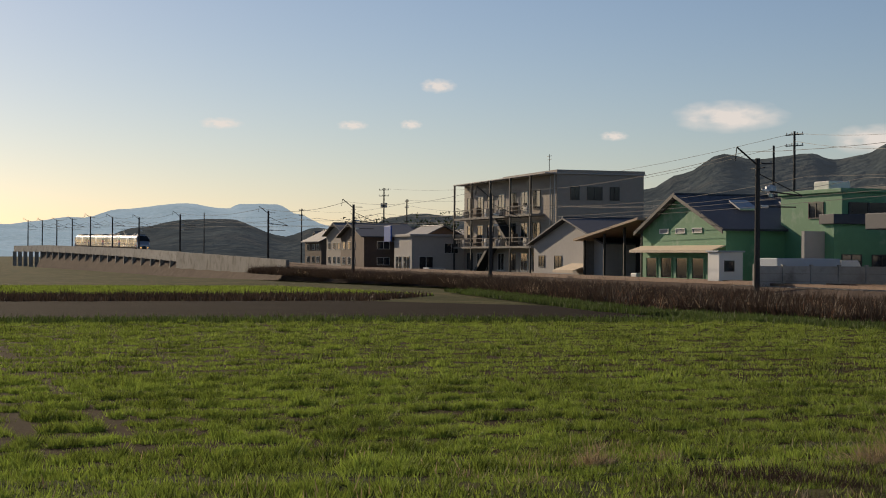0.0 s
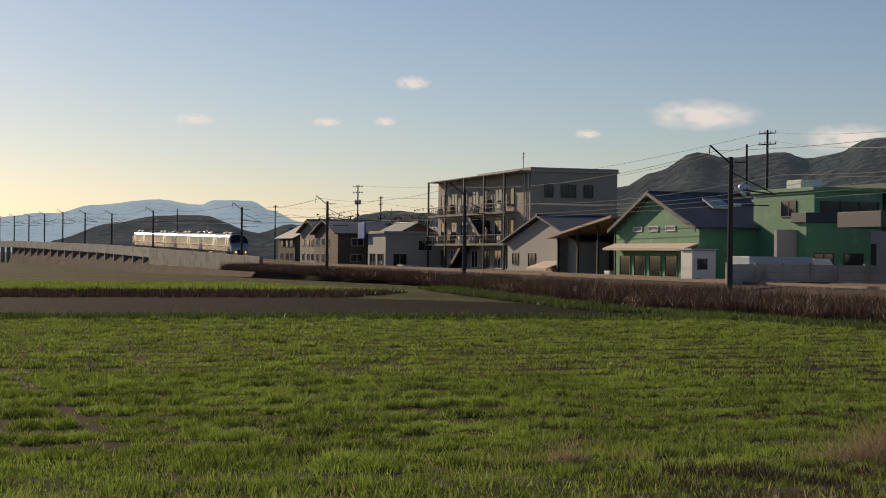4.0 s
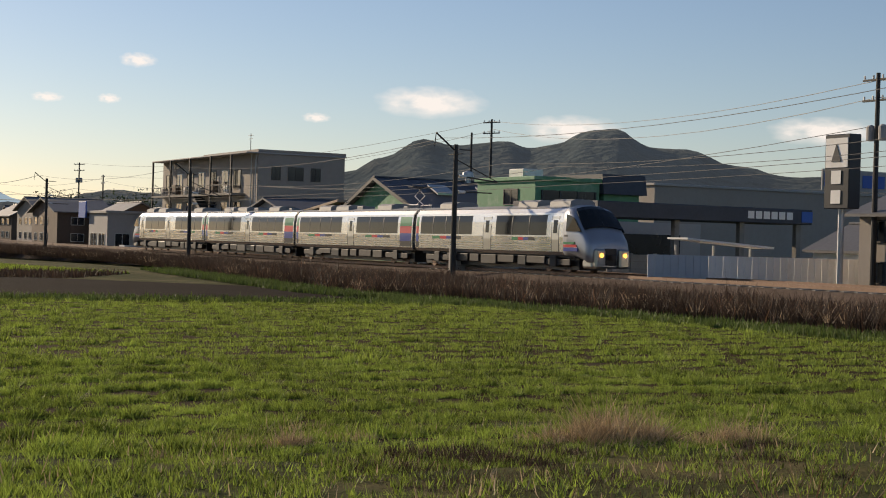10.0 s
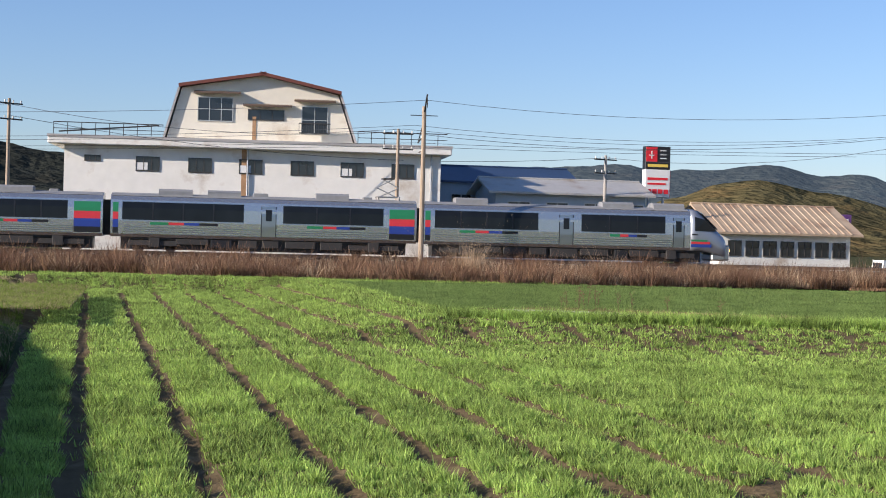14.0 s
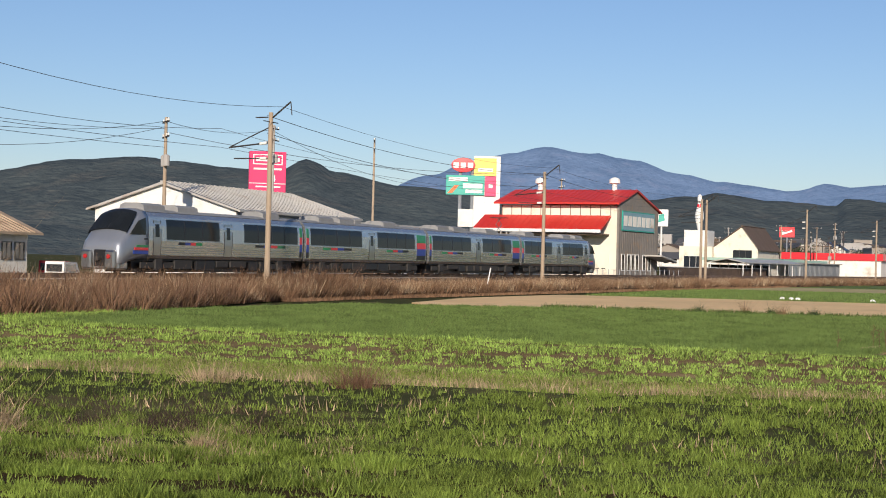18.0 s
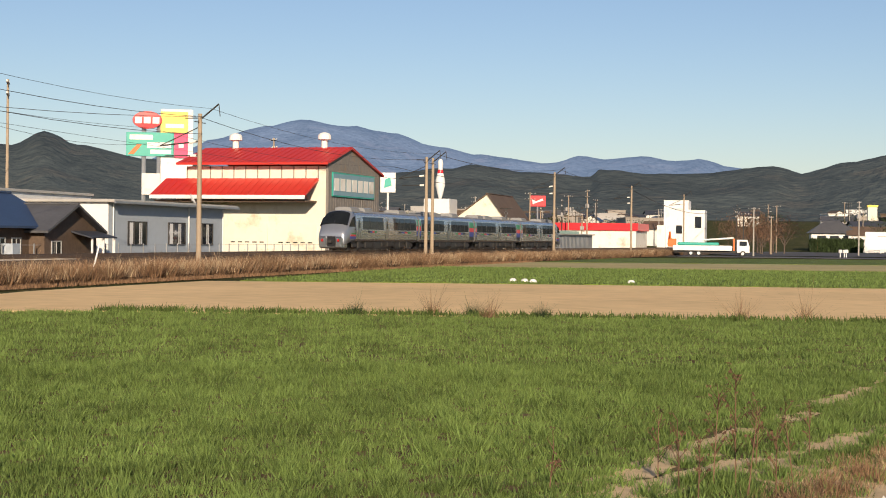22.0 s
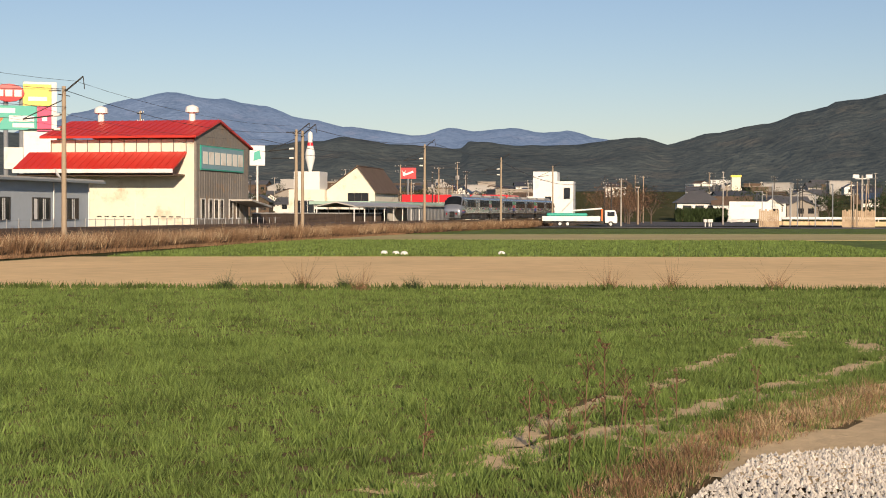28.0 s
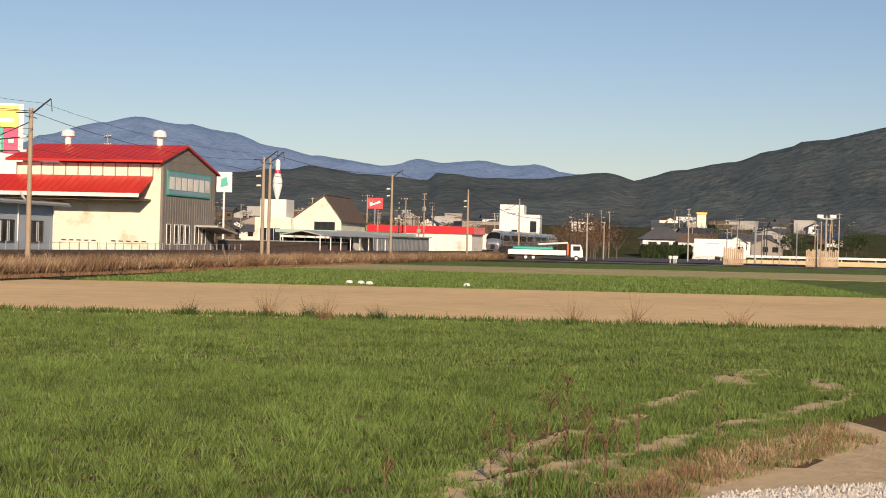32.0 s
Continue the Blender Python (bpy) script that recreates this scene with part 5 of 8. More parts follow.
def apartment_block():
    t = thing("apartment_block", pose(-195, 62, 0.3), "three-storey taupe concrete block with cluttered iron balconies", "apartment building")
    plain_box(t, 0, 34.4, 0, 10.6, 11.7, M_TAUPE)
    part("roof", boxes((-0.3, 34.6, -1.5, 10.8, 11.7, 11.85), bevel=0.03), M_GREYWALL, t)
    part("parapet", boxes((16, 34.5, -0.05, 10.7, 11.85, 12.2)), M_TAUPE, t)
    for z in (3.6, 7.3):
        b = part("balcony", boxes((0.5, 30.5, -1.7, 0, z - 0.25, z)), M_CONCDARK, t, "dark concrete balcony with clutter")
        part("handrail", boxes((0.5, 30.5, -1.7, -1.62, z + 0.95, z + 1.05), (0.5, 30.5, -1.7, -1.62, z + 0.5, z + 0.54)), M_STEELDARK, b)
        for i in range(34):
            if (i * 7) % 5:
                part("baluster", boxes((0.6 + i * 0.9, 0.64 + i * 0.9, -1.7, -1.64, z, z + 1.0)), M_STEELDARK, b)
        for i, (u, w, h) in enumerate(((3, 0.8, 0.9), (7.5, 1.4, 1.3), (12, 0.7, 1.0), (16.5, 1.8, 0.8), (22, 0.9, 1.5), (26.5, 1.2, 0.9))):
            part("stored_box", boxes((u, u + w, -1.2, -0.5, z, z + h), bevel=0.03), (M_GREYWALL, M_WOOD, M_OLDWHITE)[i % 3], b)
    for x in (0.6, 8, 15.5, 23, 30):
        part("balcony_post", boxes((x, x + 0.22, -1.7, -1.5, -0.6, 11.7)), M_STEELDARK, t)
    for z in (0.6, 4.2, 7.9):
        for i in range(7):
            win(t, "y-", 0, 1.5 + i * 4.2, 3.9 + i * 4.2, z, z + 2.2, M_WHITE if i % 2 else M_DARKFRAME, 1)
    for z in (4.9, 8.8):
        for u0, u1 in ((1.6, 2.7), (3.6, 5.5), (6.4, 7.6)):
            win(t, "x+", 34.4, u0, u1, z, z + 1.55, M_DARKFRAME, 1)
    part("stair", prism([(8, 0), (9, 0), (15, 3.6), (14, 3.6)], -1.5, -0.3, "y"), M_STEELDARK, t, "dark iron stair")
    part("stair", prism([(22, 3.6), (23, 3.6), (16.5, 7.3), (15.5, 7.3)], -1.5, -0.3, "y"), M_STEELDARK, t)
    for row in (((34.0, -0.12, -0.6), (34.0, -0.12, 11.7), 0.07), ((32.6, -0.12, -0.6), (32.6, -0.12, 11.7), 0.07)):
        part("drainpipe", tubes(row), M_GALV, t)
    part("tv_antenna", tubes(((24, 3, 12), (24, 3, 14.6), 0.04), ((23.2, 3, 14.4), (24.8, 3, 14.4), 0.025), ((23.4, 3, 14.0), (24.6, 3, 14.0), 0.025), sides=5), M_STEELDARK, t)
    s = thing("roadside_shop", pose(-205, 55, 0), "small pale shop with a hanging blue sign", "shop")
    plain_box(s, 0, 9, 0, 8, 5.2, M_GREYWALL)
    flat_roof(s, 0, 9, 0, 8, 5.2, M_GREYWALL)
    part("sign", boxes((-3.4, 0.2, -0.6, -0.4, 4.6, 6.8), bevel=0.03), M_BLUESIGN, s, "blue rectangular sign board")
    win(s, "y-", 0, 1, 4, 0.6, 2.6), win(s, "y-", 0, 5, 8, 0.6, 2.6), win(s, "x+", 9, 1, 3, 0.8, 2.6), win(s, "x+", 9, 4.5, 6.5, 3, 4.4)


def grey_sheds():
    t = thing("garage", pose(-149, 55, 0.4), "dark grey garage with a low pitched roof and pale awning", "garage")
    gable(t, 0, 19, 0, 12, 3.6, 6.0, M_GREYWALL, M_DARKROOF, "y", 0.6)
    part("awning", prism([(0, 1.55), (-1.9, 0.95), (-1.9, 1.02), (0, 1.65)], 10.5, 15.8, "x"), M_AWNING, t, "cream lean-to awning")
    part("awning_front", boxes((10.5, 15.8, -1.95, -1.9, 0.75, 1.0)), M_AWNING, t)
    win(t, "y-", 0, 1.5, 3.2, 1.2, 2.4, M_DARKFRAME), win(t, "y-", 0, 6, 8, 1.0, 2.4, M_DARKFRAME)
    s = thing("open_shed", pose(-133, 54, 0.4), "open-fronted shed with a tan sheet roof", "shed")
    part("wall", boxes((0, 0.2, 0, 10, -0.6, 3.8), (0, 13, 9.8, 10, -0.6, 4.8)), M_GREYBOARD, s)
    part("roof", prism([(-0.6, 3.75), (-0.6, 3.95), (14, 5.65), (14, 5.45)], -0.8, 10.4, "y"), M_TANROOF, s, "sloping tan corrugated roof")
    for i in range(14):
        part("roof_rib", prism([(-0.6, 3.95), (-0.6, 4.0), (14, 5.7), (14, 5.65)], -0.7 + i * 0.8, -0.64 + i * 0.8, "y"), M_TANROOF, s)
    for x in (0.3, 5, 9.5, 13.2):
        part("post", boxes((x, x + 0.18, -0.1, 0.08, -0.6, 3.8 + x * 0.116)), M_STEELDARK, s)
    # Added dark panel paints the shade in the depth of the shed.
    part("back_shade", boxes((0.3, 13, 4, 4.2, -0.6, 3.9)), M_INNERSHADE, s)
    part("white_bin", boxes((9.8, 11, 0.5, 1.6, -0.5, 0.9), bevel=0.05), M_WHITE, s)


def green_house():
    t = thing("green_workshop", pose(-118, 53.3, 0.4), "mint-green gabled workshop with dark slate roof and awning", "workshop")
    gable(t, 0, 15, 0, 12, 4.5, 7.25, M_GREEN, M_DARKROOF, "y", 0.55, at=7.0)
    part("awning", prism([(0, 3.15), (-1.1, 2.8), (-1.1, 2.88), (0, 3.25)], -0.3, 14.8, "x"), M_AWNING, t, "beige sheet awning over the windows")
    part("awning_lip", boxes((-0.3, 14.8, -1.12, -1.08, 2.68, 2.86)), M_AWNING, t)
    for i in range(5):
        win(t, "y-", 0, 0.8 + i * 2.85, 2.9 + i * 2.85, 0.6, 2.3, M_GREEN, 0)
    for u in (3.4, 6.4, 9.4):
        win(t, "y-", 0, u, u + 1.7, 4.2, 4.62, M_WHITE, 0, glass=M_GREYWALL)
    part("air_conditioner", boxes((5.4, 6.6, -0.75, -0.2, -0.5, 0.5), bevel=0.04), M_WHITE, t, "boxy white outdoor unit")
    part("gable_trim", prism([(-0.55, 4.1), (-0.55, 4.4), (7.0, 7.4), (15.55, 4.4), (15.55, 4.1), (7.0, 7.1)], -0.62, -0.56, "y"), M_DARKFRAME, t)
    for y in (3.0, 7.4):
        part("skylight", prism([(9.6, 6.72), (9.6, 6.86), (11.4, 6.14), (11.4, 6.0)], y, y + 1.6, "y"), M_GALV, t, "raised metal roof hatch")
    part("roof_vent", lathe([(0.25, 0), (0.25, 0.5), (0.5, 0.55), (0.45, 0.9), (0.1, 1.05)], 10), M_GALV, t, "grey turbine ventilator").matrix_basis = pose(7.2, 8.0, 7.2)
    for i in range(12):
        part("roof_seam", prism([(7.0, 7.36), (7.0, 7.41), (15.5, 4.42), (15.5, 4.37)], 0.3 + i, 0.36 + i, "y"), M_DARKROOF, t)
    win(t, "x+", 15, 9.0, 10.6, 1.0, 2.4, M_DARKFRAME)
    a = thing("green_office", pose(-106, 58.2, 0.4), "two-storey mint-green office with a flat roof", "office building")
    plain_box(a, 2.4, 11, 0, 5.6, 7.0, M_GREEN)
    flat_roof(a, 2.4, 11, 0, 5.6, 7.0, M_GREEN, 0.2, 0.3)
    part("window_band", boxes((10.95, 11.06, 0.5, 5.3, 4.5, 6.3)), M_GLASS, a, "dark band of office windows")
    for i in range(4):
        part("band_post", boxes((10.98, 11.12, 0.5 + i * 1.55, 0.62 + i * 1.55, 4.5, 6.3)), M_DARKFRAME, a)
    win(a, "y-", 0, 6.5, 8.6, 5.2, 6.4, M_DARKFRAME)
    part("roof_tank", boxes((3.4, 5.6, 2.2, 4.0, 7.3, 8.1), bevel=0.06), M_OLDWHITE, a, "low pale box on the roof")
    part("ground_floor", boxes((11.0, 12.6, -1.6, 3.6, -0.6, 4.7)), M_GREEN, a, "single-storey mint-green wing")
    part("wing_fascia", boxes((10.9, 12.9, -1.8, 3.8, 4.7, 5.4), bevel=0.03), M_DARKROOF, a, "dark fascia of the wing")
    for u in (-1.0, 1.4):
        win(a, "x+", 12.6, u, u + 1.6, 1.0, 2.6, M_DARKFRAME)
    c = thing("green_annexe", pose(-101, 64.2, 0.4), "green annexe with a dark mansard roof", "annexe")
    plain_box(c, 0, 6, 0, 3.2, 6.2, M_GREEN)
    part("roof", prism([(-0.5, 6.2), (6.5, 6.2), (6.2, 7.7), (-0.2, 7.7)], -0.3, 3.6, "y"), M_DARKROOF, c)
    p = thing("white_hut", pose(-102, 51.3, 0.5), "small white prefabricated hut with a door", "hut")
    plain_box(p, 0, 1.8, 0, 1.9, 2.6, M_WHITE)
    flat_roof(p, 0, 1.8, 0, 1.9, 2.6, M_BLUEGREY, 0.15, 0.12)
    win(p, "x+", 1.8, 0.4, 1.2, 1.2, 2.0, M_DARKFRAME, 0)
    tr = thing("parked_box_truck", pose(-89.0, 48.4, 0.4), "pale blue-white box truck body behind the wall", "truck")
    part("cargo_box", boxes((0, 2.4, 0, 4.6, 0.7, 2.3), bevel=0.06), M_BLUEGREY, tr)
    part("cab", prism([(4.7, 0.5), (6.4, 0.5), (6.4, 1.4), (5.9, 2.2), (4.7, 2.2)], 0.1, 2.3, "x"), M_WHITE, tr)
    part("lettering_bar", boxes((2.4, 2.43, 1.0, 3.4, 1.5, 1.75)), M_BLUESIGN, tr)
    part("chassis", boxes((0.2, 2.2, 0, 6.2, 0.4, 0.7)), M_STEELDARK, tr)
    for y in (1.2, 5.4):
        part("wheel", tubes(((0.05, y, 0.05), (2.35, y, 0.05), 0.5), sides=14), M_RUBBER, tr)
    bd = thing("distant_store", pose(-150, 100, 0.2), "far taupe store with lettering along its roofline", "store")
    plain_box(bd, 0, 12, 0, 46, 9.4, M_TAUPE)
    flat_roof(bd, 0, 12, 0, 46, 9.4, M_GREYWALL, 0.2, 0.3)
    part("sign_panel", boxes((12.0, 12.2, 24, 38, 9.9, 12.4)), M_GREYWALL, bd, "grey rooftop sign panel")
    bars(bd, 7, 2.0, Matrix.Translation((12.26, 31, 11.1)) @ pose(0, 0, 0, 90, 0, 90), M_BLUESIGN)


def block_wall():
    t = thing("block_wall", pose(-86, 46.5, 0.2), "pale grey concrete panel wall with posts", "wall", kind="structure")
    for i in range(10):
        p = part("panel", boxes((-0.06, 0.06, i * 2.0 + 0.1, i * 2.0 + 1.9, 0, 2.0)), M_CONC, t)
        part("post", boxes((-0.12, 0.12, i * 2.0 - 0.09, i * 2.0 + 0.09, 0, 2.1)), M_CONC, t)
        for z in (0.5, 1.0, 1.5):
            part("panel_groove", boxes((0.06, 0.075, i * 2.0 + 0.12, i * 2.0 + 1.88, z, z + 0.03)), M_CONCDARK, p)
    h = thing("site_hoarding", pose(-66, 47.5, 0.2), "white site hoarding of steel panels", "hoarding", kind="structure")
    for i in range(18):
        part("panel", boxes((-0.03, 0.03, i + 0.01, i + 0.99, 0, 2.15)), M_BLUEGREY if i < 4 else M_WHITE, h)
        part("panel_rib", boxes((0.03, 0.06, i + 0.47, i + 0.53, 0, 2.15)), M_BLUEGREY if i < 4 else M_WHITE, h)


def gas_station():
    t = thing("gas_station", pose(-82, 55, 0.3), "filling station with a wide dark canopy fascia", "gas station")
    part("canopy", boxes((-5, 0, 0, 18, 4.3, 5.35), bevel=0.05), M_DARKROOF, t, "broad dark canopy")
    for y in (1.2, 6.5, 12, 17):
        part("column", boxes((-0.9, -0.5, y, y + 0.4, -0.5, 4.3)), M_CONCDARK, t)
    part("shop_wall", boxes((-13, -12.6, 0, 18, -0.5, 4.3)), M_GREYWALL, t)
    part("shop_window", boxes((-12.6, -12.5, 2, 8, 0.3, 3.4), (-12.6, -12.5, 10, 16, 0.3, 3.4)), M_GLASS, t)
    bars(t, 6, 0.68, Matrix.Translation((0.04, 14.2, 4.85)) @ pose(0, 0, 0, 90, 0, 90), M_WHITE)
    part("blue_end", boxes((0.0, 0.05, 17.0, 17.95, 4.45, 5.2)), M_BLUESIGN, t)
    v = part("parked_van", boxes((-6, -4, 3, 7, 0.2, 1.7), bevel=0.2), M_WHITE, t, "white van under the canopy")
    k = thing("kiosk_roof", pose(-66.5, 50.3, 0.3), "small white lean-to roof above the hoarding", "shelter")
    part("roof", prism([(0, 2.9), (0, 3.0), (6.0, 2.62), (6.0, 2.5)], -1.6, 0.2, "x"), M_WHITE, k)
    for y in (0.4, 3.0, 5.6):
        part("post", boxes((-1.5, -1.4, y, y + 0.1, -0.3, 2.6)), M_GALV, k)
    g = thing("shrine_like_house", pose(-74, 66, 0.3), "low dark house with a white gable", "house")
    gable(g, 0, 7, 0, 7, 2.6, 4.2, M_WHITE, M_TILEROOF, "x", 0.5)
    for i, (x, y, w, d, h, m) in enumerate(((-62, 58.5, 8, 9, 4.6, M_TAUPE), (-58, 66, 7, 8, 5.2, M_CREAM), (-52, 60, 7, 7, 4.8, M_CREAM))):
        b = thing("dwelling", pose(x, y, 0.3), "two-storey cream house with dark tiled roof", "house", "houses beyond the filling station")
        gable(b, 0, w, 0, d, h, h + 1.7, m, M_TILEROOF, "x", 0.6)
        for z in (0.8, 3.0):
            win(b, "x+", w, 1.0, 2.6, z, z + 1.2, M_DARKFRAME), win(b, "x+", w, 4.2, 6.0, z, z + 1.2, M_DARKFRAME), win(b, "y-", 0, 1.2, 3.0, z, z + 1.2, M_DARKFRAME)


def timber_shed():
    t = thing("corrugated_shed", pose(-54, 54.6, 0.4), "long grey corrugated shed with a dark metal roof", "shed")
    plain_box(t, 0, 26, 0, 9, 3.9, M_GREYBOARD)
    part("roof", prism([(-0.8, 3.7), (-0.8, 3.9), (9.6, 5.5), (9.6, 5.3)], -0.6, 26.6, "x"), M_BLUEROOF, t, "dark blue-grey sheet roof")
    for i in range(52):
        part("wall_rib", boxes((0.25 + i * 0.5, 0.33 + i * 0.5, -0.06, 0, -0.5, 3.7)), M_GREYBOARD, t)
    for u in (2, 5.5, 9, 12.5, 16, 19.5):
        win(t, "y-", -0.06, u, u + 1.6, 0.5, 1.5, M_WHITE)


def retaining_wall():
    """The concrete wall below the rising line, in cast bays."""
    t = thing("retaining_wall", pose(0, 0, 0), "stained concrete retaining wall under the railway", "wall", kind="structure")
    x = -294.0
    while x < -213:
        x1 = min(x + 6.0, -212)
        bm = bmesh.new()
        pts = []
        for u in (x + 0.03, x1 - 0.03):
            y = track_y(u) - 3.9
            top = rail_z(u) + 0.85
            pts.append([(u, y, -2.6), (u, y, top), (u, y + 0.5, top), (u, y + 0.5, -2.6)])
        r = [[bm.verts.new(p) for p in q] for q in pts]
        for a in range(4):
            bm.faces.new((r[0][a], r[1][a], r[1][(a + 1) % 4], r[0][(a + 1) % 4]))
        bm.faces.new(r[0][::-1]), bm.faces.new(r[1])
        part("wall_bay", bm, M_CONCDARK, t)
        x = x1
    v = thing("viaduct", pose(0, 0, 0), "concrete viaduct with parapet and stout piers", "viaduct", kind="structure")
    x = -520.0
    while x < -296:
        x1 = x + 10
        bm = bmesh.new()
        r = []
        for u in (x + 0.05, x1 - 0.05):
            y, zz = track_y(u) - 3.6, rail_z(u)
            r.append([bm.verts.new(p) for p in ((u, y, zz - 1.0), (u, y, zz + 0.9), (u, y + 0.3, zz + 0.9), (u, y + 0.3, zz - 1.0))])
        for a in range(4):
            bm.faces.new((r[0][a], r[1][a], r[1][(a + 1) % 4], r[0][(a + 1) % 4]))
        bm.faces.new(r[0][::-1]), bm.faces.new(r[1])
        part("parapet", bm, M_CONC, v)
        part("pier", boxes((x - 0.6, x + 0.6, track_y(x) - 3.9, track_y(x) - 2.7, -3, rail_z(x) - 0.9)), M_CONCDARK, v)
        x = x1


def west_village():
    """Low dark houses, trees and clutter behind the wall."""
    r = random.Random(3)
    spots = ((-330, 70, 12, M_WOOD), (-300, 62, 11, M_WOOD), (-262, 58, 14, M_TAUPE), (-247, 62, 10, M_WOOD), (-238, 55, 15, M_WOOD), (-222, 60, 10, M_WOOD), (-285, 85, 14, M_GREYWALL), (-360, 80, 16, M_GREYWALL), (-228, 78, 12, M_TAUPE))
    for x, y, w, m in spots:
        t = thing("village_house", pose(x, y, 0.2, 0, 0, r.uniform(-6, 6)), "low dark house with tiled pitched roof", "house", "houses behind the wall")
        h = r.uniform(4.6, 6.0)
        gable(t, 0, w, 0, 8, h, h + 2.0, m, M_TILEROOF, r.choice("xy"), 0.7)
        for z in (1.0, 3.4):
            for u in (1.5, 5.0, 8.0):
                win(t, "y-", 0, u, u + 1.6, z, z + 1.2, M_FRAME)
            win(t, "x+", w, 2.0, 4.0, z, z + 1.2, M_FRAME)


def small_van(x, y, rz, m, label):
    t = thing("parked_van", pose(x, y, -0.06 + ground_z(x, y), 0, 0, rz), label, "van")
    part("body", prism([(0, 0.35), (3.4, 0.35), (3.4, 1.0), (2.9, 1.15), (2.4, 1.85), (0.1, 1.9), (0, 1.2)], -0.75, 0.75, "y"), m, t)
    part("window", boxes((0.4, 2.2, -0.77, -0.74, 1.2, 1.7)), M_GLASS, t)
    part("rear_window", boxes((-0.03, 0.02, -0.6, 0.6, 1.15, 1.7)), M_GLASS, t)
    for u in (0.7, 2.7):
        part("wheel", tubes(((u, -0.78, 0.3), (u, 0.78, 0.3), 0.3), sides=12), M_RUBBER, t)


apartment_block(), grey_sheds(), green_house(), block_wall(), gas_station(), timber_shed(), retaining_wall(), west_village()
small_van(-186, 54, 100, M_WHITE, "white minivan parked on the lane")
small_van(-197, 56, 170, M_WHITE, "small white van parked on the lane")
small_van(-52.5, 55.0, 80, M_WHITE, "white van beside the hoarding")
small_van(60.0, 60.5, 10, M_WHITE, "white van parked beside the low store")
small_van(64.5, 64.0, 10, M_REDSIGN, "red van parked behind the low store")


# ---- middle: the big white building and its neighbours ----
def white_factory():
    t = thing("white_factory", pose(-6.3, 60.3, 1.48, 0, 0, -4.5) @ Matrix.Scale(0.93, 4), "large weathered cream building with a gambrel-roofed top storey", "factory")
    plain_box(t, 0, 30.6, 0, 16, 8.2, M_OLDWHITE, -2.2)
    part("cornice", boxes((-1.2, 31.4, -1.0, 16.6, 8.2, 8.9), bevel=0.06), M_OLDWHITE, t, "projecting flat eave with stained edge")
    part("cornice_edge", boxes((-1.25, 31.45, -1.05, -0.98, 8.72, 8.95)), M_GREYWALL, t)
    top = [(8.0, 8.9), (9.2, 13.2), (15.8, 14.4), (22.0, 13.0), (23.4, 8.9)]
    part("upper_storey", prism(top, 1.0, 15, "y"), M_CREAM, t, "cream gable of the upper storey")
    for a, b in zip(top[1:-1], top[2:-1]):
        part("upper_roof", prism([(a[0] - 0.25, a[1] + 0.02), (a[0] - 0.25, a[1] + 0.28), (b[0] + 0.25, b[1] + 0.28), (b[0] + 0.25, b[1] + 0.02)], 0.3, 15.4, "y"), mat("rust_red_roof", (0.16, 0.05, 0.035), rough=0.7, vary=0.3), t, "dark rust-red roof edge")
    for a, b in ((top[0], top[1]), (top[3], top[4])):
        s = -0.14 if a[0] < 12 else 0.14
        part("mansard_side", prism([(a[0] + s, a[1]), (a[0] + s * 2.2, a[1]), (b[0] + s * 2.2, b[1]), (b[0] + s, b[1])], 0.7, 15.2, "y"), M_GREYWALL, t)
    win(t, "y-", 1.0, 10.5, 13.4, 10.5, 12.5, M_FRAME, 2, 1)
    win(t, "y-", 1.0, 14.6, 17.6, 10.7, 11.6, M_DARKFRAME, 2)
    w = win(t, "y-", 1.0, 19.0, 21.2, 9.7, 12.0, M_FRAME, 1, 1)
    part("window_rail", boxes((18.8, 21.4, 0.3, 0.36, 9.7, 9.78), (18.8, 21.4, 0.3, 0.36, 10.5, 10.58), *[(18.8 + i * 0.2, 18.83 + i * 0.2, 0.3, 0.36, 9.78, 10.5) for i in range(13)]), M_STEELDARK, w)
    for u0, u1, z in ((10.2, 14.0, 12.75), (14.2, 18.2, 11.8), (18.4, 21.8, 12.3)):
        part("window_hood", prism([(0.3, z), (1.0, z + 0.12), (1.0, z + 0.26), (0.3, z + 0.12)], u0, u1, "x"), M_WOOD, t)
    for i, u in enumerate((1.6, 5.7, 9.9, 14.0, 18.2, 22.3, 26.5)):
        ww = 1.3 if i == 0 else 1.9
        win(t, "y-", 0, u, u + ww, 6.9 if i == 0 else 6.2, 7.4, M_DARKFRAME, 2)
        if i in (1, 3, 5):
            part("lowered_blind", boxes((u + 0.05, u + ww / 2, -0.05, -0.035, 6.3, 6.9)), M_WHITE, t)
    for i in range(5):
        win(t, "y-", 0, 2.5 + i * 5.6, 5.0 + i * 5.6, 2.2, 3.8, M_DARKFRAME, 2)
    for row in (((14.7, -0.12, -0.5), (14.7, -0.12, 8.2), 0.08), ((29.8, -0.12, -0.5), (29.8, -0.12, 8.2), 0.08)):
        part("drainpipe", tubes(row), M_GALV, t)
    part("rust_stain_plate", boxes((14.2, 14.6, -0.03, 0.0, 4.0, 8.2), (15.0, 15.3, 0.96, 0.99, 8.9, 11.0)), mat("rust_streak", (0.42, 0.25, 0.13), rough=0.9, vary=0.4, scale=6), t, "brown rust streak down the wall")
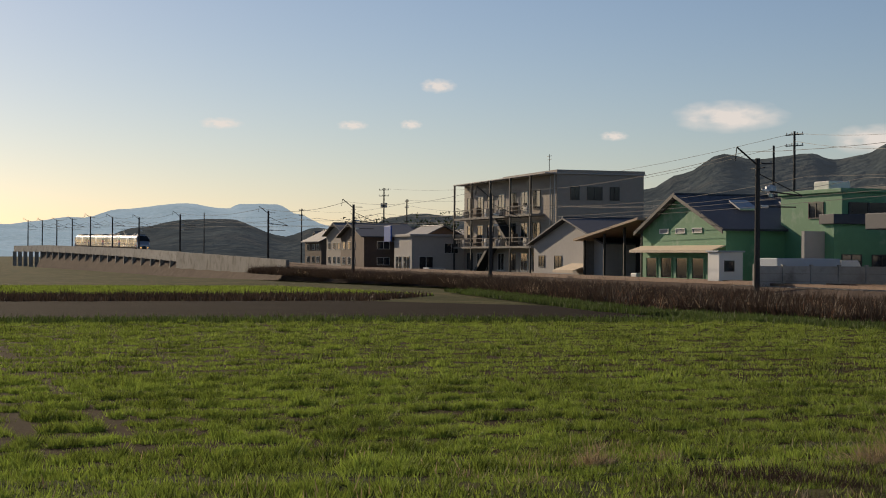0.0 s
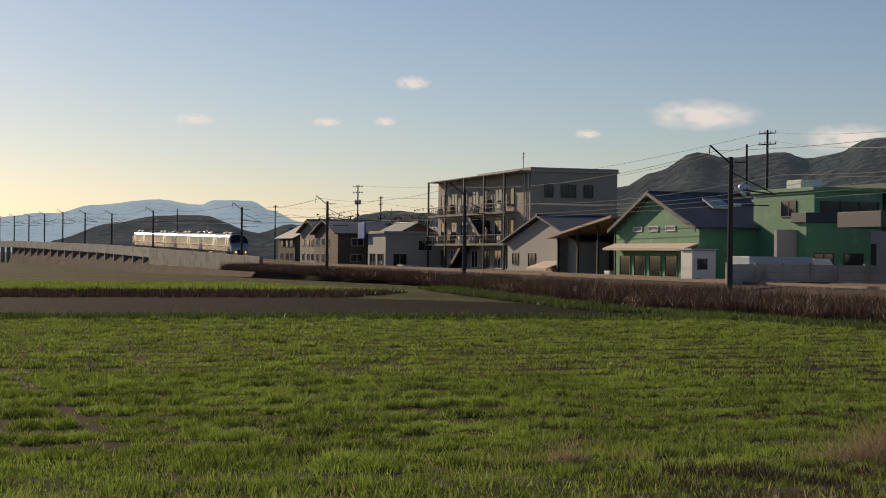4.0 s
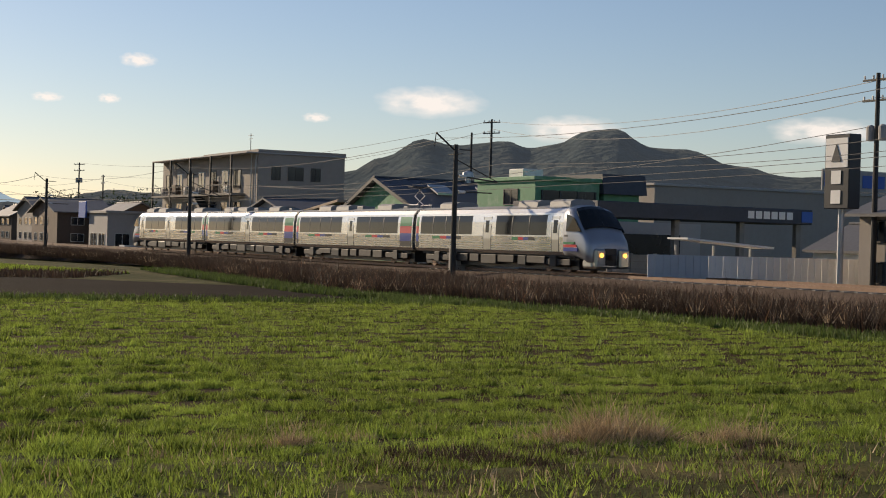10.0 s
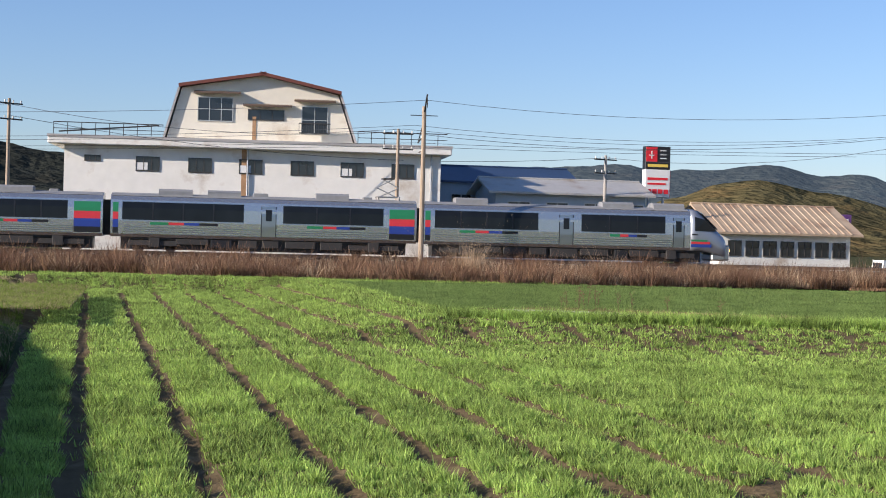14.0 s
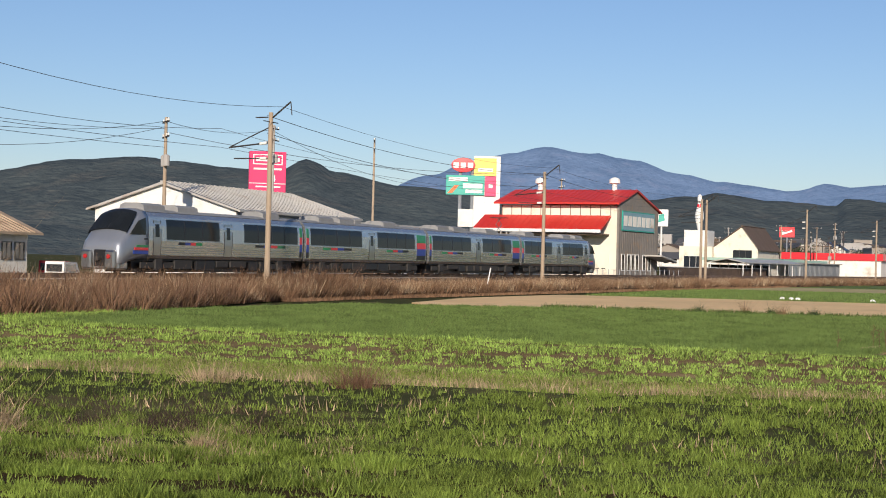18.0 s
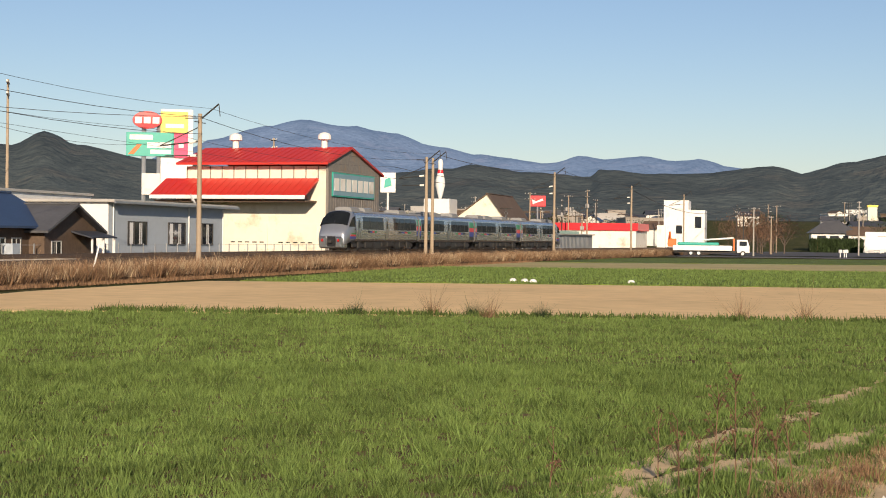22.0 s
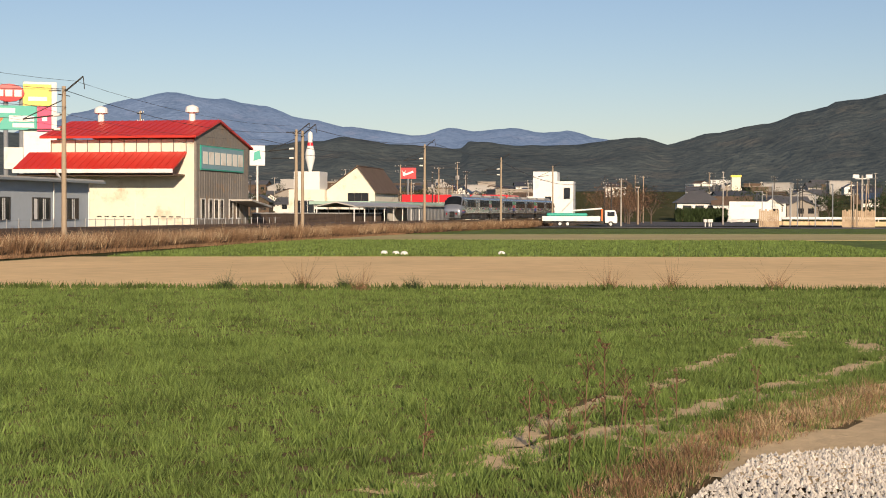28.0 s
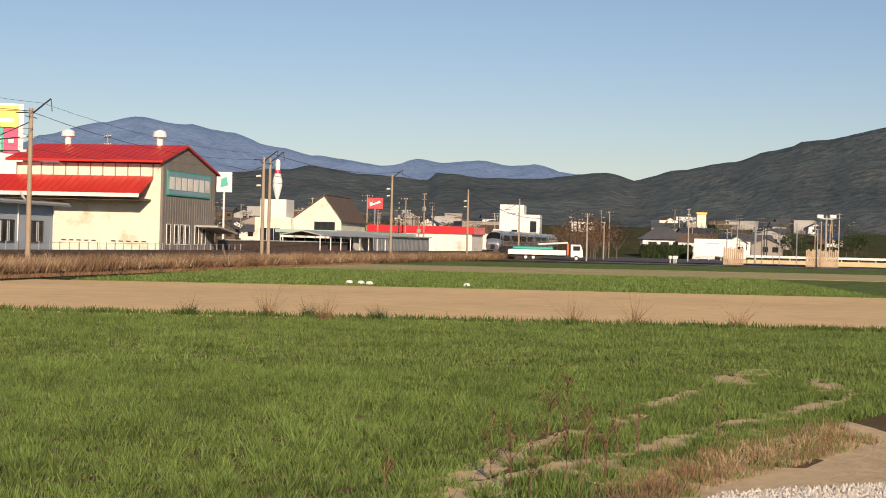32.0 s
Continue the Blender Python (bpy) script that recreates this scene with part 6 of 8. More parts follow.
    for x0, x1 in ((-0.8, 7.9), (23.6, 31.0)):
        n = int((x1 - x0) / 1.1)
        rl = part("roof_railing", boxes((x0, x1, -0.8, -0.74, 9.9, 9.97), (x0, x1, -0.8, -0.74, 9.4, 9.45)), M_STEELDARK, t, "dark steel roof railing")
        for i in range(n + 1):
            part("railing_post", boxes((x0 + i * 1.1, x0 + 0.05 + i * 1.1, -0.8, -0.74, 8.9, 9.97)), M_STEELDARK, rl)
    part("fire_pipe", tubes(((-0.4, -0.4, 9.2), (7.5, -0.4, 9.9), 0.06)), M_STEELDARK, t)
    c = thing("navy_roof_house", pose(23.4, 70.2, 0.4), "low grey house with a navy metal roof", "house")
    gable(c, 0, 13, 0, 9, 7.3, 8.7, M_BLUEGREY, M_BLUEROOF, "x", 0.5)
    for u in (2, 6, 9.4):
        win(c, "y-", 0, u, u + 1.8, 4.9, 6.2)
    d = thing("long_shed", pose(27.4, 62.0, 0.3), "long shed with a pale metal roof", "shed")
    gable(d, 0, 12.6, 0, 7.4, 6.4, 7.5, M_BLUEGREY, M_METALROOF, "x", 0.7)
    for i in range(4):
        win(d, "y-", 0, 1 + i * 3.2, 2.9 + i * 3.2, 4.2, 5.6)
    e = thing("tan_roof_store", pose(46.4, 61.5, 0.6), "low store with a weathered tan sheet roof", "store")
    gable(e, 0, 11.6, 0, 10, 3.45, 5.6, M_OLDWHITE, M_TANROOF, "x", 0.8)
    for i in range(7):
        win(e, "y-", 0, 0.7 + i * 1.55, 1.9 + i * 1.55, 1.3, 2.6, M_DARKFRAME)
    for i in range(18):
        part("roof_rib", prism([(-0.8, 3.24), (-0.8, 3.33), (5, 5.80), (5, 5.70)], 0.1 + i * 0.66, 0.26 + i * 0.66, "x"), M_TANROOF, e)
    s = thing("tall_sign_tower", pose(42.6, 66.9, 2.03) @ Matrix.Scale(0.82, 4), "tall red, black and white roadside sign tower", "sign")
    part("sign_upper", boxes((-1.35, 1.35, -0.5, 0.5, 8.6, 11.0), bevel=0.04), M_BLACK, s, "black upper sign box")
    part("sign_lower", boxes((-1.35, 1.35, -0.5, 0.5, 5.7, 8.58), bevel=0.04), M_WHITE, s, "white lower sign box")
    part("red_square", boxes((-1.3, -0.1, -0.54, -0.5, 9.4, 10.9)), M_REDSIGN, s)
    part("red_side", boxes((1.35, 1.39, -0.45, 0.45, 5.8, 8.5)), M_REDSIGN, s)
    part("white_mark", boxes((-0.95, -0.45, -0.57, -0.54, 10.0, 10.1), (-0.75, -0.65, -0.57, -0.54, 9.7, 10.5), (0.25, 0.9, -0.53, -0.5, 10.5, 10.62), (0.25, 0.9, -0.53, -0.5, 10.1, 10.22), (0.25, 0.9, -0.53, -0.5, 9.7, 9.82)), M_WHITE, s)
    part("yellow_bars", boxes((-1.1, 1.1, -0.53, -0.5, 8.85, 9.15)), M_YELLOW, s, "yellow bar of lettering")
    bars(s, 4, 0.62, Matrix.Translation((0, -0.53, 6.3)) @ pose(0, 0, 0, 90, 0, 0), M_REDSIGN)
    part("red_bars", boxes((-1.1, 1.1, -0.53, -0.5, 7.5, 7.75), (-1.1, 0.9, -0.53, -0.5, 7.0, 7.2)), M_REDSIGN, s, "red bars of small lettering")
    for x in (-0.8, 0.8):
        part("post", tubes(((x, 0, -2.6), (x, 0, 5.8), 0.14)), M_GALV, s)
    b = thing("small_sign_tower", pose(-59.2, 54.6, 0.35), "black roadside sign tower with white emblem", "sign")
    part("sign_box", boxes((-0.9, 0.9, -0.4, 0.4, 4.6, 8.4), bevel=0.04), M_BLACK, b)
    part("white_panel", boxes((-0.8, 0.8, -0.43, -0.4, 6.7, 8.2)), M_WHITE, b)
    part("emblem", prism([(-0.35, 7.0), (0.35, 7.0), (0, 7.9)], -0.46, -0.43, "y"), M_BLACK, b)
    bars(b, 1, 0.9, Matrix.Translation((0, -0.42, 6.2)) @ pose(0, 0, 0, 90, 0, 0), M_WHITE), bars(b, 1, 0.9, Matrix.Translation((0, -0.42, 5.2)) @ pose(0, 0, 0, 90, 0, 0), M_WHITE)
    part("post", tubes(((0, 0, -0.2), (0, 0, 4.7), 0.16)), M_GALV, b)
    n = thing("field_notice", pose(-11.4, 37.6, 1.5), "small white notice board in a steel frame by the track", "notice board")
    part("frame", boxes((-1.1, -1.05, -0.03, 0.03, -1.6, 1.6), (1.05, 1.1, -0.03, 0.03, -1.6, 1.6), (-1.1, 1.1, -0.03, 0.03, 1.55, 1.6)), M_GALV, n)
    part("board", boxes((-0.6, 0.2, -0.04, -0.01, 0.9, 1.4)), M_WHITE, n)

    dk = thing("dark_roof_house", pose(-36, 64.6, 0.4), "low house with a wide dark tiled roof and white gable", "house")
    gable(dk, 0, 16, 0, 9, 5.9, 7.5, M_GREYWALL, M_TILEROOF, "x", 0.7)
    part("white_gable", prism([(1.2, 5.4), (7.8, 5.4), (4.5, 7.0)], 16.02, 16.1, "x"), M_WHITE, dk, "white plastered gable")
    for i in range(12):
        part("roof_rib", prism([(-0.7, 5.88), (-0.7, 5.97), (4.5, 7.72), (4.5, 7.62)], 0.4 + i * 1.3, 0.52 + i * 1.3, "x"), M_TILEROOF, dk)
    rr = thing("red_roof_shop", pose(56.4, 72, 0.3), "low white shop with a red tiled roof", "shop")
    gable(rr, 0, 6.2, 0, 7, 4.0, 5.6, M_WHITE, M_ORANGE, "x", 0.5)
    for u in (0.8, 3.4):
        win(rr, "y-", 0, u, u + 1.8, 1.6, 3.0, M_DARKFRAME)
    ps = thing("purple_sign", pose(61.2, 70.2, 0.2), "purple roadside sign board on two posts", "sign")
    part("board", boxes((-1.1, 1.1, -0.12, 0.12, 4.1, 5.6), bevel=0.03), mat("purple_sign", (0.10, 0.03, 0.16), rough=0.4, vary=0.06), ps)
    part("lettering_bar", boxes((-0.8, 0.8, -0.15, -0.12, 4.9, 5.2)), M_WHITE, ps)
    part("lettering_bar", boxes((-0.6, 0.6, -0.15, -0.12, 4.4, 4.6)), M_WHITE, ps)
    for x in (-0.8, 0.8):
        part("post", tubes(((x, 0, -0.4), (x, 0, 4.2), 0.08)), M_GALV, ps)
    for i, (x, y, m) in enumerate(((-21.6, 51.2, M_REDSIGN), (-20.6, 51.4, M_WHITE), (-20.0, 51.2, M_REDSIGN), (-18.8, 51.5, M_REDSIGN))):
        bn = thing("banner_flag", pose(x, y, 0.3, 0, 0, -35), "tall narrow roadside banner on a pole", "banner", "roadside banners")
        part("pole", tubes(((0, 0, -0.5), (0, 0, 4.4), 0.03), ((0, 0, 4.35), (0.7, 0, 4.35), 0.02), sides=6), M_WHITE, bn)
        part("cloth", boxes((0.04, 0.66, -0.012, 0.012, 2.4, 4.3)), m, bn, "red cloth banner" if m is M_REDSIGN else "white cloth banner")


white_factory()


# ---- east: beyond the passing train ----
def east_side():
    w = thing("white_warehouse", pose(69.0, 50.3, 0.5, 0, 0, -4.5), "two-storey white and blue-grey warehouse with pale metal roof", "warehouse")
    part("gable_wall", prism([(0, -0.7), (13, -0.7), (13, 5.6), (6.5, 7.6), (0, 5.6)], -0.15, 0.0, "x"), M_WHITE, w)
    gable(w, 0, 20, 0, 13, 5.6, 7.6, M_BLUEGREY, M_METALROOF, "x", 0.6)
    for i in range(5):
        win(w, "y-", 0, 1.6 + i * 3.8, 3.1 + i * 3.8, 3.7, 4.7, M_FRAME, 1)
        if i in (1, 3):
            win(w, "y-", 0, 1.6 + i * 3.8, 3.1 + i * 3.8, 1.0, 2.0, M_FRAME, 1)
    for u in (1.5, 4.5, 8.5):
        win(w, "x-", -0.15, u, u + 1.5, 3.5, 4.4, M_DARKFRAME, 1), win(w, "x-", -0.15, u, u + 1.3, 0.6, 1.6, M_WHITE, 1)
    for i in range(28):
        part("roof_seam", prism([(-0.6, 5.62), (-0.6, 5.68), (6.5, 7.86), (6.5, 7.8)], -0.4 + i * 0.75, -0.35 + i * 0.75, "x"), M_METALROOF, w)
    for row in (((0.3, -0.15, -0.5), (0.3, -0.15, 5.4), 0.07), ((19.7, -0.15, -0.5), (19.7, -0.15, 5.4), 0.07)):
        part("drainpipe", tubes(row), M_GALV, w)
    lw = thing("long_white_wall_building", pose(97, 58, 0.5, 0, 0, -5), "long low white building behind the wooden house", "store")
    plain_box(lw, 0, 34, 0, 12, 5.6, M_WHITE)
    flat_roof(lw, 0, 34, 0, 12, 5.6, M_METALROOF, 0.2, 0.25)
    h = thing("wooden_house", pose(93.5, 46.6, 0.5, 0, 0, -5), "dark wooden house with navy tiled roof and porch", "house")
    gable(h, 0, 9, 0, 8, 2.9, 5.0, M_WOOD, M_BLUEROOF, "x", 0.7)
    gable(h, 5.5, 13.0, -1.2, 5, 2.5, 4.2, M_WOOD, M_TILEROOF, "y", 0.6)
    part("porch_roof", prism([(-1.2, 2.3), (-2.8, 1.9), (-2.8, 1.98), (-1.2, 2.42)], 9.2, 13.2, "x"), M_DARKROOF, h)
    for x in (9.5, 11.2, 12.9):
        part("porch_post", boxes((x, x + 0.12, -2.75, -2.63, -0.6, 1.9)), M_WHITE, h)
    win(h, "y-", 0, 1.0, 2.4, 0.3, 1.9), win(h, "y-", 0, 3.2, 4.4, 0.3, 1.9), win(h, "y-", -1.2, 6.4, 7.8, 0.6, 1.7)
    part("storage_unit", boxes((1.0, 2.0, -1.4, -0.6, -0.6, 1.5), bevel=0.03), M_BLUEGREY, h)
    o = thing("blue_grey_office", pose(111, 45.2, 0.45, 0, 0, -6.5), "single-storey office with flat metal roof, shaded walls painted blue-grey", "office")
    plain_box(o, 0, 21, 0, 9, 4.7, M_BLUEGREY)
    # White end and blue-grey walls: sunlit and shaded sides put into the colours.
    part("side_wall", boxes((-0.12, 0.0, 0.0, 9, -0.6, 4.7)), M_WHITE, o)
    part("roof", boxes((-0.5, 22.6, -0.7, 9.4, 4.7, 4.95), bevel=0.04), M_METALROOF, o)
    part("gutter", boxes((-0.5, 22.6, -0.85, -0.7, 4.62, 4.8)), M_GALV, o)
    for u in (3.0, 10.0, 15.5):
        win(o, "y-", 0, u, u + 3.2, 1.4, 3.3, M_DARKFRAME, 2)
        part("curtain", boxes((u + 0.3, u + 0.9, -0.03, -0.026, 1.5, 3.2), (u + 1.9, u + 2.4, -0.03, -0.026, 1.5, 3.2)), M_WHITE, o)
    for x in (13.7, 0.5, 20.6):
        part("drainpipe", tubes(((x, -0.12, -0.5), (x, -0.12, 4.6), 0.06)), M_WHITE, o)
    part("satellite_dish", lathe([(0.05, 0), (0.35, 0.06), (0.55, 0.18), (0.5, 0.2)], 14), M_WHITE, o).matrix_basis = pose(16.5, 1, 5.3, 60, 0, 30)
    red = thing("red_roof_works", pose(156.5, 39.4, 0.4, 0, 0, -8), "tall works with two bright red roofs and grey gable", "workshop building")
    plain_box(red, 0.3, 15.4, 0.2, 18, 6.6, M_CREAM)
    part("gable_wall", prism([(0, -0.6), (15.6, -0.6), (15.6, 9.6), (6.2, 12.0), (0, 10.0)], 0, 0.25, "y"), M_GREYBOARD, red, "weathered grey board gable")
    for i in range(22):
        part("gable_board", boxes((0.1 + i * 0.7, 0.16 + i * 0.7, -0.03, 0, -0.5, 9.4)), M_GREYBOARD, red)
    part("upper_wall", boxes((0.3, 15.4, 0.25, 16.6, 6.6, 9.8)), M_CREAM, red, "streaked cream upper wall")
    part("roof", prism([(-0.9, 9.9), (-0.9, 10.15), (6.2, 12.15), (6.2, 11.9)], -0.3, 17.4, "y"), M_RED, red, "bright red upper roof")
    part("roof", prism([(16.4, 9.3), (16.4, 9.5), (6.2, 12.15), (6.2, 11.9)], -0.3, 17.4, "y"), M_RED, red)
    part("lower_roof", prism([(-3.4, 6.4), (-3.4, 6.62), (0.3, 8.5), (0.3, 8.25)], 1.2, 19.2, "y"), M_RED, red, "bright red lower roof")
    part("lower_fascia", boxes((-3.45, -3.36, 1.2, 19.2, 6.2, 6.6)), M_WHITE, red)
    for i in range(22):
        part("roof_seam", prism([(-0.9, 10.16), (-0.9, 10.21), (6.2, 12.2), (6.2, 12.15)], -0.1 + i * 0.8, -0.05 + i * 0.8, "y"), M_RED, red)
        part("roof_seam", prism([(-3.4, 6.63), (-3.4, 6.68), (0.3, 8.55), (0.3, 8.5)], 1.4 + i * 0.8, 1.45 + i * 0.8, "y"), M_RED, red)
    for i in range(12):
        part("wall_post", boxes((0.2, 0.3, 1.2 + i * 1.4, 1.28 + i * 1.4, 8.5, 9.8)), M_GREYBOARD, red)
    for y0, y1 in ((1.4, 6.0), (7.0, 11.6)):
        dr = part("roller_shutter", boxes((0.2, 0.3, y0, y1, -0.4, 3.7)), M_CREAM, red, "cream roller shutter door")
        for z in (1.6,):
            for i in range(5):
                part("vent_slot", boxes((0.17, 0.2, y0 + 0.4 + i * 0.85, y0 + 0.9 + i * 0.85, z, z + 0.12)), M_DARKFRAME, dr)
    # Added dark board under the lower roof stands in for the eave's shade.
    part("eave_shade", boxes((-2.8, 0.3, 1.4, 19, 5.9, 6.1)), M_WOOD, red)
    for y in (4.5, 15.2):
        part("roof_ventilator", lathe([(0.35, -0.4), (0.35, 0.7), (0.75, 0.8), (0.7, 1.3), (0.55, 1.45), (0.15, 1.6)], 12), M_WHITE, red, "white mushroom roof ventilator").matrix_basis = pose(6.2, y - 1.5, 12.2)
    part("board_sign", boxes((0.9, 13.6, -0.16, -0.04, 6.6, 9.2), bevel=0.02), M_TEAL, red, "blue-green painted sign board")
    part("board_sign_face", boxes((1.1, 13.4, -0.18, -0.16, 6.75, 9.05)), mat("pale_blue_board", (0.22, 0.36, 0.42), rough=0.6, vary=0.2), red)
    bars(red, 7, 1.75, Matrix.Translation((7.25, -0.2, 7.9)) @ pose(0, 0, 0, 90, 0, 0), M_OLDWHITE)
    for u in (1.2, 3.4, 5.0, 6.6, 9.4, 11.6):
        win(red, "y-", 0, u, u + 1.2, 1.4, 3.6, M_WHITE, 0)
    part("lean_to", prism([(10, 3.4), (10, 3.6), (16.5, 2.9), (16.5, 2.7)], -2.5, 0, "y"), M_METALROOF, red)
    # pole signs
    k = thing("dealer_pole_sign", pose(178, 67.0, 0.2, 0, 0, -72), "tall dealer pole sign with red oval and teal panel", "sign")
    bm = lathe([(0.0, -0.25), (1.9, -0.2), (1.95, 0.0), (1.9, 0.2), (0.0, 0.25)], 24)
    ov = part("red_oval", bm, M_REDSIGN, k, "red oval sign with white lettering")
    ov.matrix_basis = Matrix.Translation((-0.6, -0.4, 16.5)) @ pose(0, 0, 0, 90, 0, 0) @ Matrix.Diagonal((0.92, 0.56, 1, 1))
    bars(k, 3, 1.05, Matrix.Translation((-0.6, -0.68, 16.45)) @ pose(0, 0, 0, 90, 0, 0), M_WHITE)
    part("teal_panel", boxes((-3.1, 2.6, -0.35, 0.0, 12.1, 15.0), bevel=0.03), M_TEAL, k, "teal sign panel")
    for row in ((-2.7, 0.1, -0.38, -0.35, 14.1, 14.7), (-0.6, 2.3, -0.38, -0.35, 13.1, 13.8), (-0.2, 2.3, -0.38, -0.35, 12.4, 12.9)):
        part("white_bar", boxes(row), M_WHITE, k, "white bar of lettering")
    part("orange_flash", prism([(-2.9, 12.3), (-2.2, 12.3), (-1.2, 13.5), (-1.8, 13.5)], -0.38, -0.35, "y"), M_ORANGE, k)
    part("pink_panel", boxes((2.65, 4.3, -0.3, 0.0, 12.0, 14.9)), M_PINK, k)
    part("pink_mark", boxes((3.2, 3.8, -0.33, -0.3, 13.2, 13.8)), M_WHITE, k)
    part("yellow_panel", boxes((1.0, 4.3, -0.28, 0.0, 15.0, 17.6)), M_YELLOW, k)
    part("white_panel", boxes((1.0, 4.9, 0.02, 0.3, 7.4, 17.9)), M_WHITE, k)
    part("white_letters", boxes((1.6, 3.8, -0.31, -0.28, 15.6, 16.1)), M_WHITE, k)
    for x in (-1.0, 0.8):
        part("post", tubes(((x, 0.1, -0.4), (x, 0.1, 16), 0.28)), M_GALV, k)
    part("lower_panel", boxes((-1.2, 1.0, -0.4, -0.2, 7.4, 10.0)), M_OLDWHITE, k)
    p = thing("supermarket_pole_sign", pose(128, 75.8, -0.2, 0, 0, -60) @ Matrix.Scale(0.87, 4), "magenta pole sign with white lettering", "sign")
    part("sign_box", boxes((-2.5, 2.5, -0.6, 0.6, 11.9, 17.4), bevel=0.05), M_PINK, p)
    part("sign_border", boxes((-2.0, 2.0, -0.64, -0.6, 15.6, 17.0)), M_WHITE, p)
    part("sign_inner", boxes((-1.85, 1.85, -0.66, -0.64, 15.75, 16.85)), M_PINK, p)
    for row in ((-1.6, 1.6, -0.68, -0.66, 16.05, 16.55), (-1.9, 1.9, -0.63, -0.6, 14.9, 15.15), (-1.6, 1.8, -0.63, -0.6, 12.5, 12.7)):
        part("white_bar", boxes(row), M_WHITE, p, "white bar of lettering")
    words(p, "24", 1.3, Matrix.Translation((0.5, -0.63, 13.7)) @ pose(0, 0, 0, 90, 0, 0), M_WHITE)
    part("white_band", boxes((-2.5, 2.5, -0.63, -0.6, 13.0, 13.1)), M_WHITE, p)
    part("post", tubes(((0, 0, -0.4), (0, 0, 12), 0.4)), M_PINK, p)
    sh = thing("supermarket", pose(140, 86, 0.3, 0, 0, -6), "long low cream store with a flat roof", "store")
    plain_box(sh, 0, 60, 0, 20, 6.2, M_CREAM)
    flat_roof(sh, 0, 60, 0, 20, 6.2, M_OLDWHITE, 0.3, 0.5)
    part("red_band", boxes((-0.34, -0.3, 0, 20, 5.2, 5.7)), M_REDSIGN, sh)
    # bowling pin and its building
    b = thing("bowling_hall", pose(284, 44, 0.6, 0, 0, -5), "cream hall with dark roof and a giant pin", "hall")
    plain_box(b, 0, 20, 3.0, 10, 6.2, M_CREAM)
    part("tower", boxes((0, 6, 4.0, 9.0, 6.2, 9.6)), M_WHITE, b)
    gable(b, 2, 24, -6.2, 3, 6.2, 10.6, M_CREAM, M_WOOD, "x", 0.5, at=-2.9)
    win(b, "x-", 0, 5, 9, 1.0, 4.2, M_WHITE, 2), win(b, "x-", 2, -5, -1.0, 3.6, 5.6, M_DARKFRAME, 2)
    pin = thing("giant_bowling_pin", pose(285.7, 50.0, 9.6), "giant white bowling pin with a red neck band", "bowling pin")
    part("pin", lathe([(0.25, 0.5), (0.5, 1.4), (0.95, 3.2), (0.9, 4.2), (0.55, 5.6), (0.42, 6.4), (0.5, 7.2), (0.42, 7.9), (0.1, 8.2)], 16), M_WHITE, pin, smooth=True)
    part("neck_band", lathe([(0.6, 5.45), (0.5, 6.0), (0.49, 6.05), (0.5, 6.1)], 16), M_REDSIGN, pin)
    part("stand", tubes(((0, 0, -0.3), (0, 0, 0.7), 0.14)), M_WHITE, pin)
    g = thing("roadside_pole_sign", pose(195.7, 41.2, 0.6, 0, 0, -80), "white pole sign with a green emblem", "sign")
    part("sign_box", boxes((-1.0, 1.0, -0.25, 0.25, 8.0, 10.6), bevel=0.03), M_WHITE, g)
    part("emblem", prism([(-0.5, 8.6), (0.5, 8.9), (0.3, 10.0), (-0.4, 9.7)], -0.28, -0.25, "y"), M_TEAL, g)
    part("post", tubes(((0, 0, -0.6), (0, 0, 8), 0.14)), M_WHITE, g)
    ds = thing("dealer_red_sign", pose(377.7, 41.5, 0.5, 0, 0, -84), "red rectangular dealer sign on a pole", "sign")
    part("sign_box", boxes((-2.0, 2.0, -0.25, 0.25, 10.4, 13.1), bevel=0.03), M_REDSIGN, ds)
    part("white_flash", prism([(-1.2, 11.0), (1.4, 11.9), (1.2, 12.4), (-0.4, 11.7), (-1.4, 12.3)], -0.28, -0.25, "y"), M_WHITE, ds)
    part("post", tubes(((0, 0, -0.5), (0, 0, 10.5), 0.2)), M_GALV, ds)
    # station fence, shelter, long sheds
    f = thing("dark_fence", pose(173, 37.0, 0.4, 0, 0, -9), "long dark boarded fence along the line", "fence", kind="structure")
    for i in range(24):
        part("fence_board", boxes((i * 2.2, i * 2.2 + 2.15, -0.05, 0.05, -0.4, 2.0)), M_WOOD, f)
    part("fence_cap", boxes((0, 52.8, -0.12, 0.12, 2.0, 2.12)), M_OLDWHITE, f)
    st = thing("cycle_shelter", pose(208, 30, 0.4, 0, 0, -9), "long open shelter with a curved pale roof", "shelter")
    part("roof", prism([(0, 2.9), (3.0, 3.5), (6, 2.9), (6, 3.05), (3.0, 3.65), (0, 3.05)], 0, 36, "x"), M_METALROOF, st)
    for i in range(8):
        part("post", tubes(((i * 5, 0.3, -0.4), (i * 5, 0.3, 3), 0.08), ((i * 5, 5.7, -0.4), (i * 5, 5.7, 3), 0.08)), M_WHITE, st)
    # Shelter's inner shade is painted on as a near-black rear wall.
    part("back_wall", boxes((0, 36, 5.9, 6.0, -0.4, 2.6)), M_INNERSHADE, st)
    ls = thing("platform_shed", pose(236, 33, 0.4, 0, 0, -9), "pale green and white platform building", "station building")
    plain_box(ls, 0, 50, 0, 8, 3.4, M_OLDWHITE)
    part("roof", boxes((-1, 51, -1.5, 8.5, 3.4, 3.9)), mat("pale_green_metal", (0.35, 0.5, 0.42), rough=0.5, vary=0.1), ls)
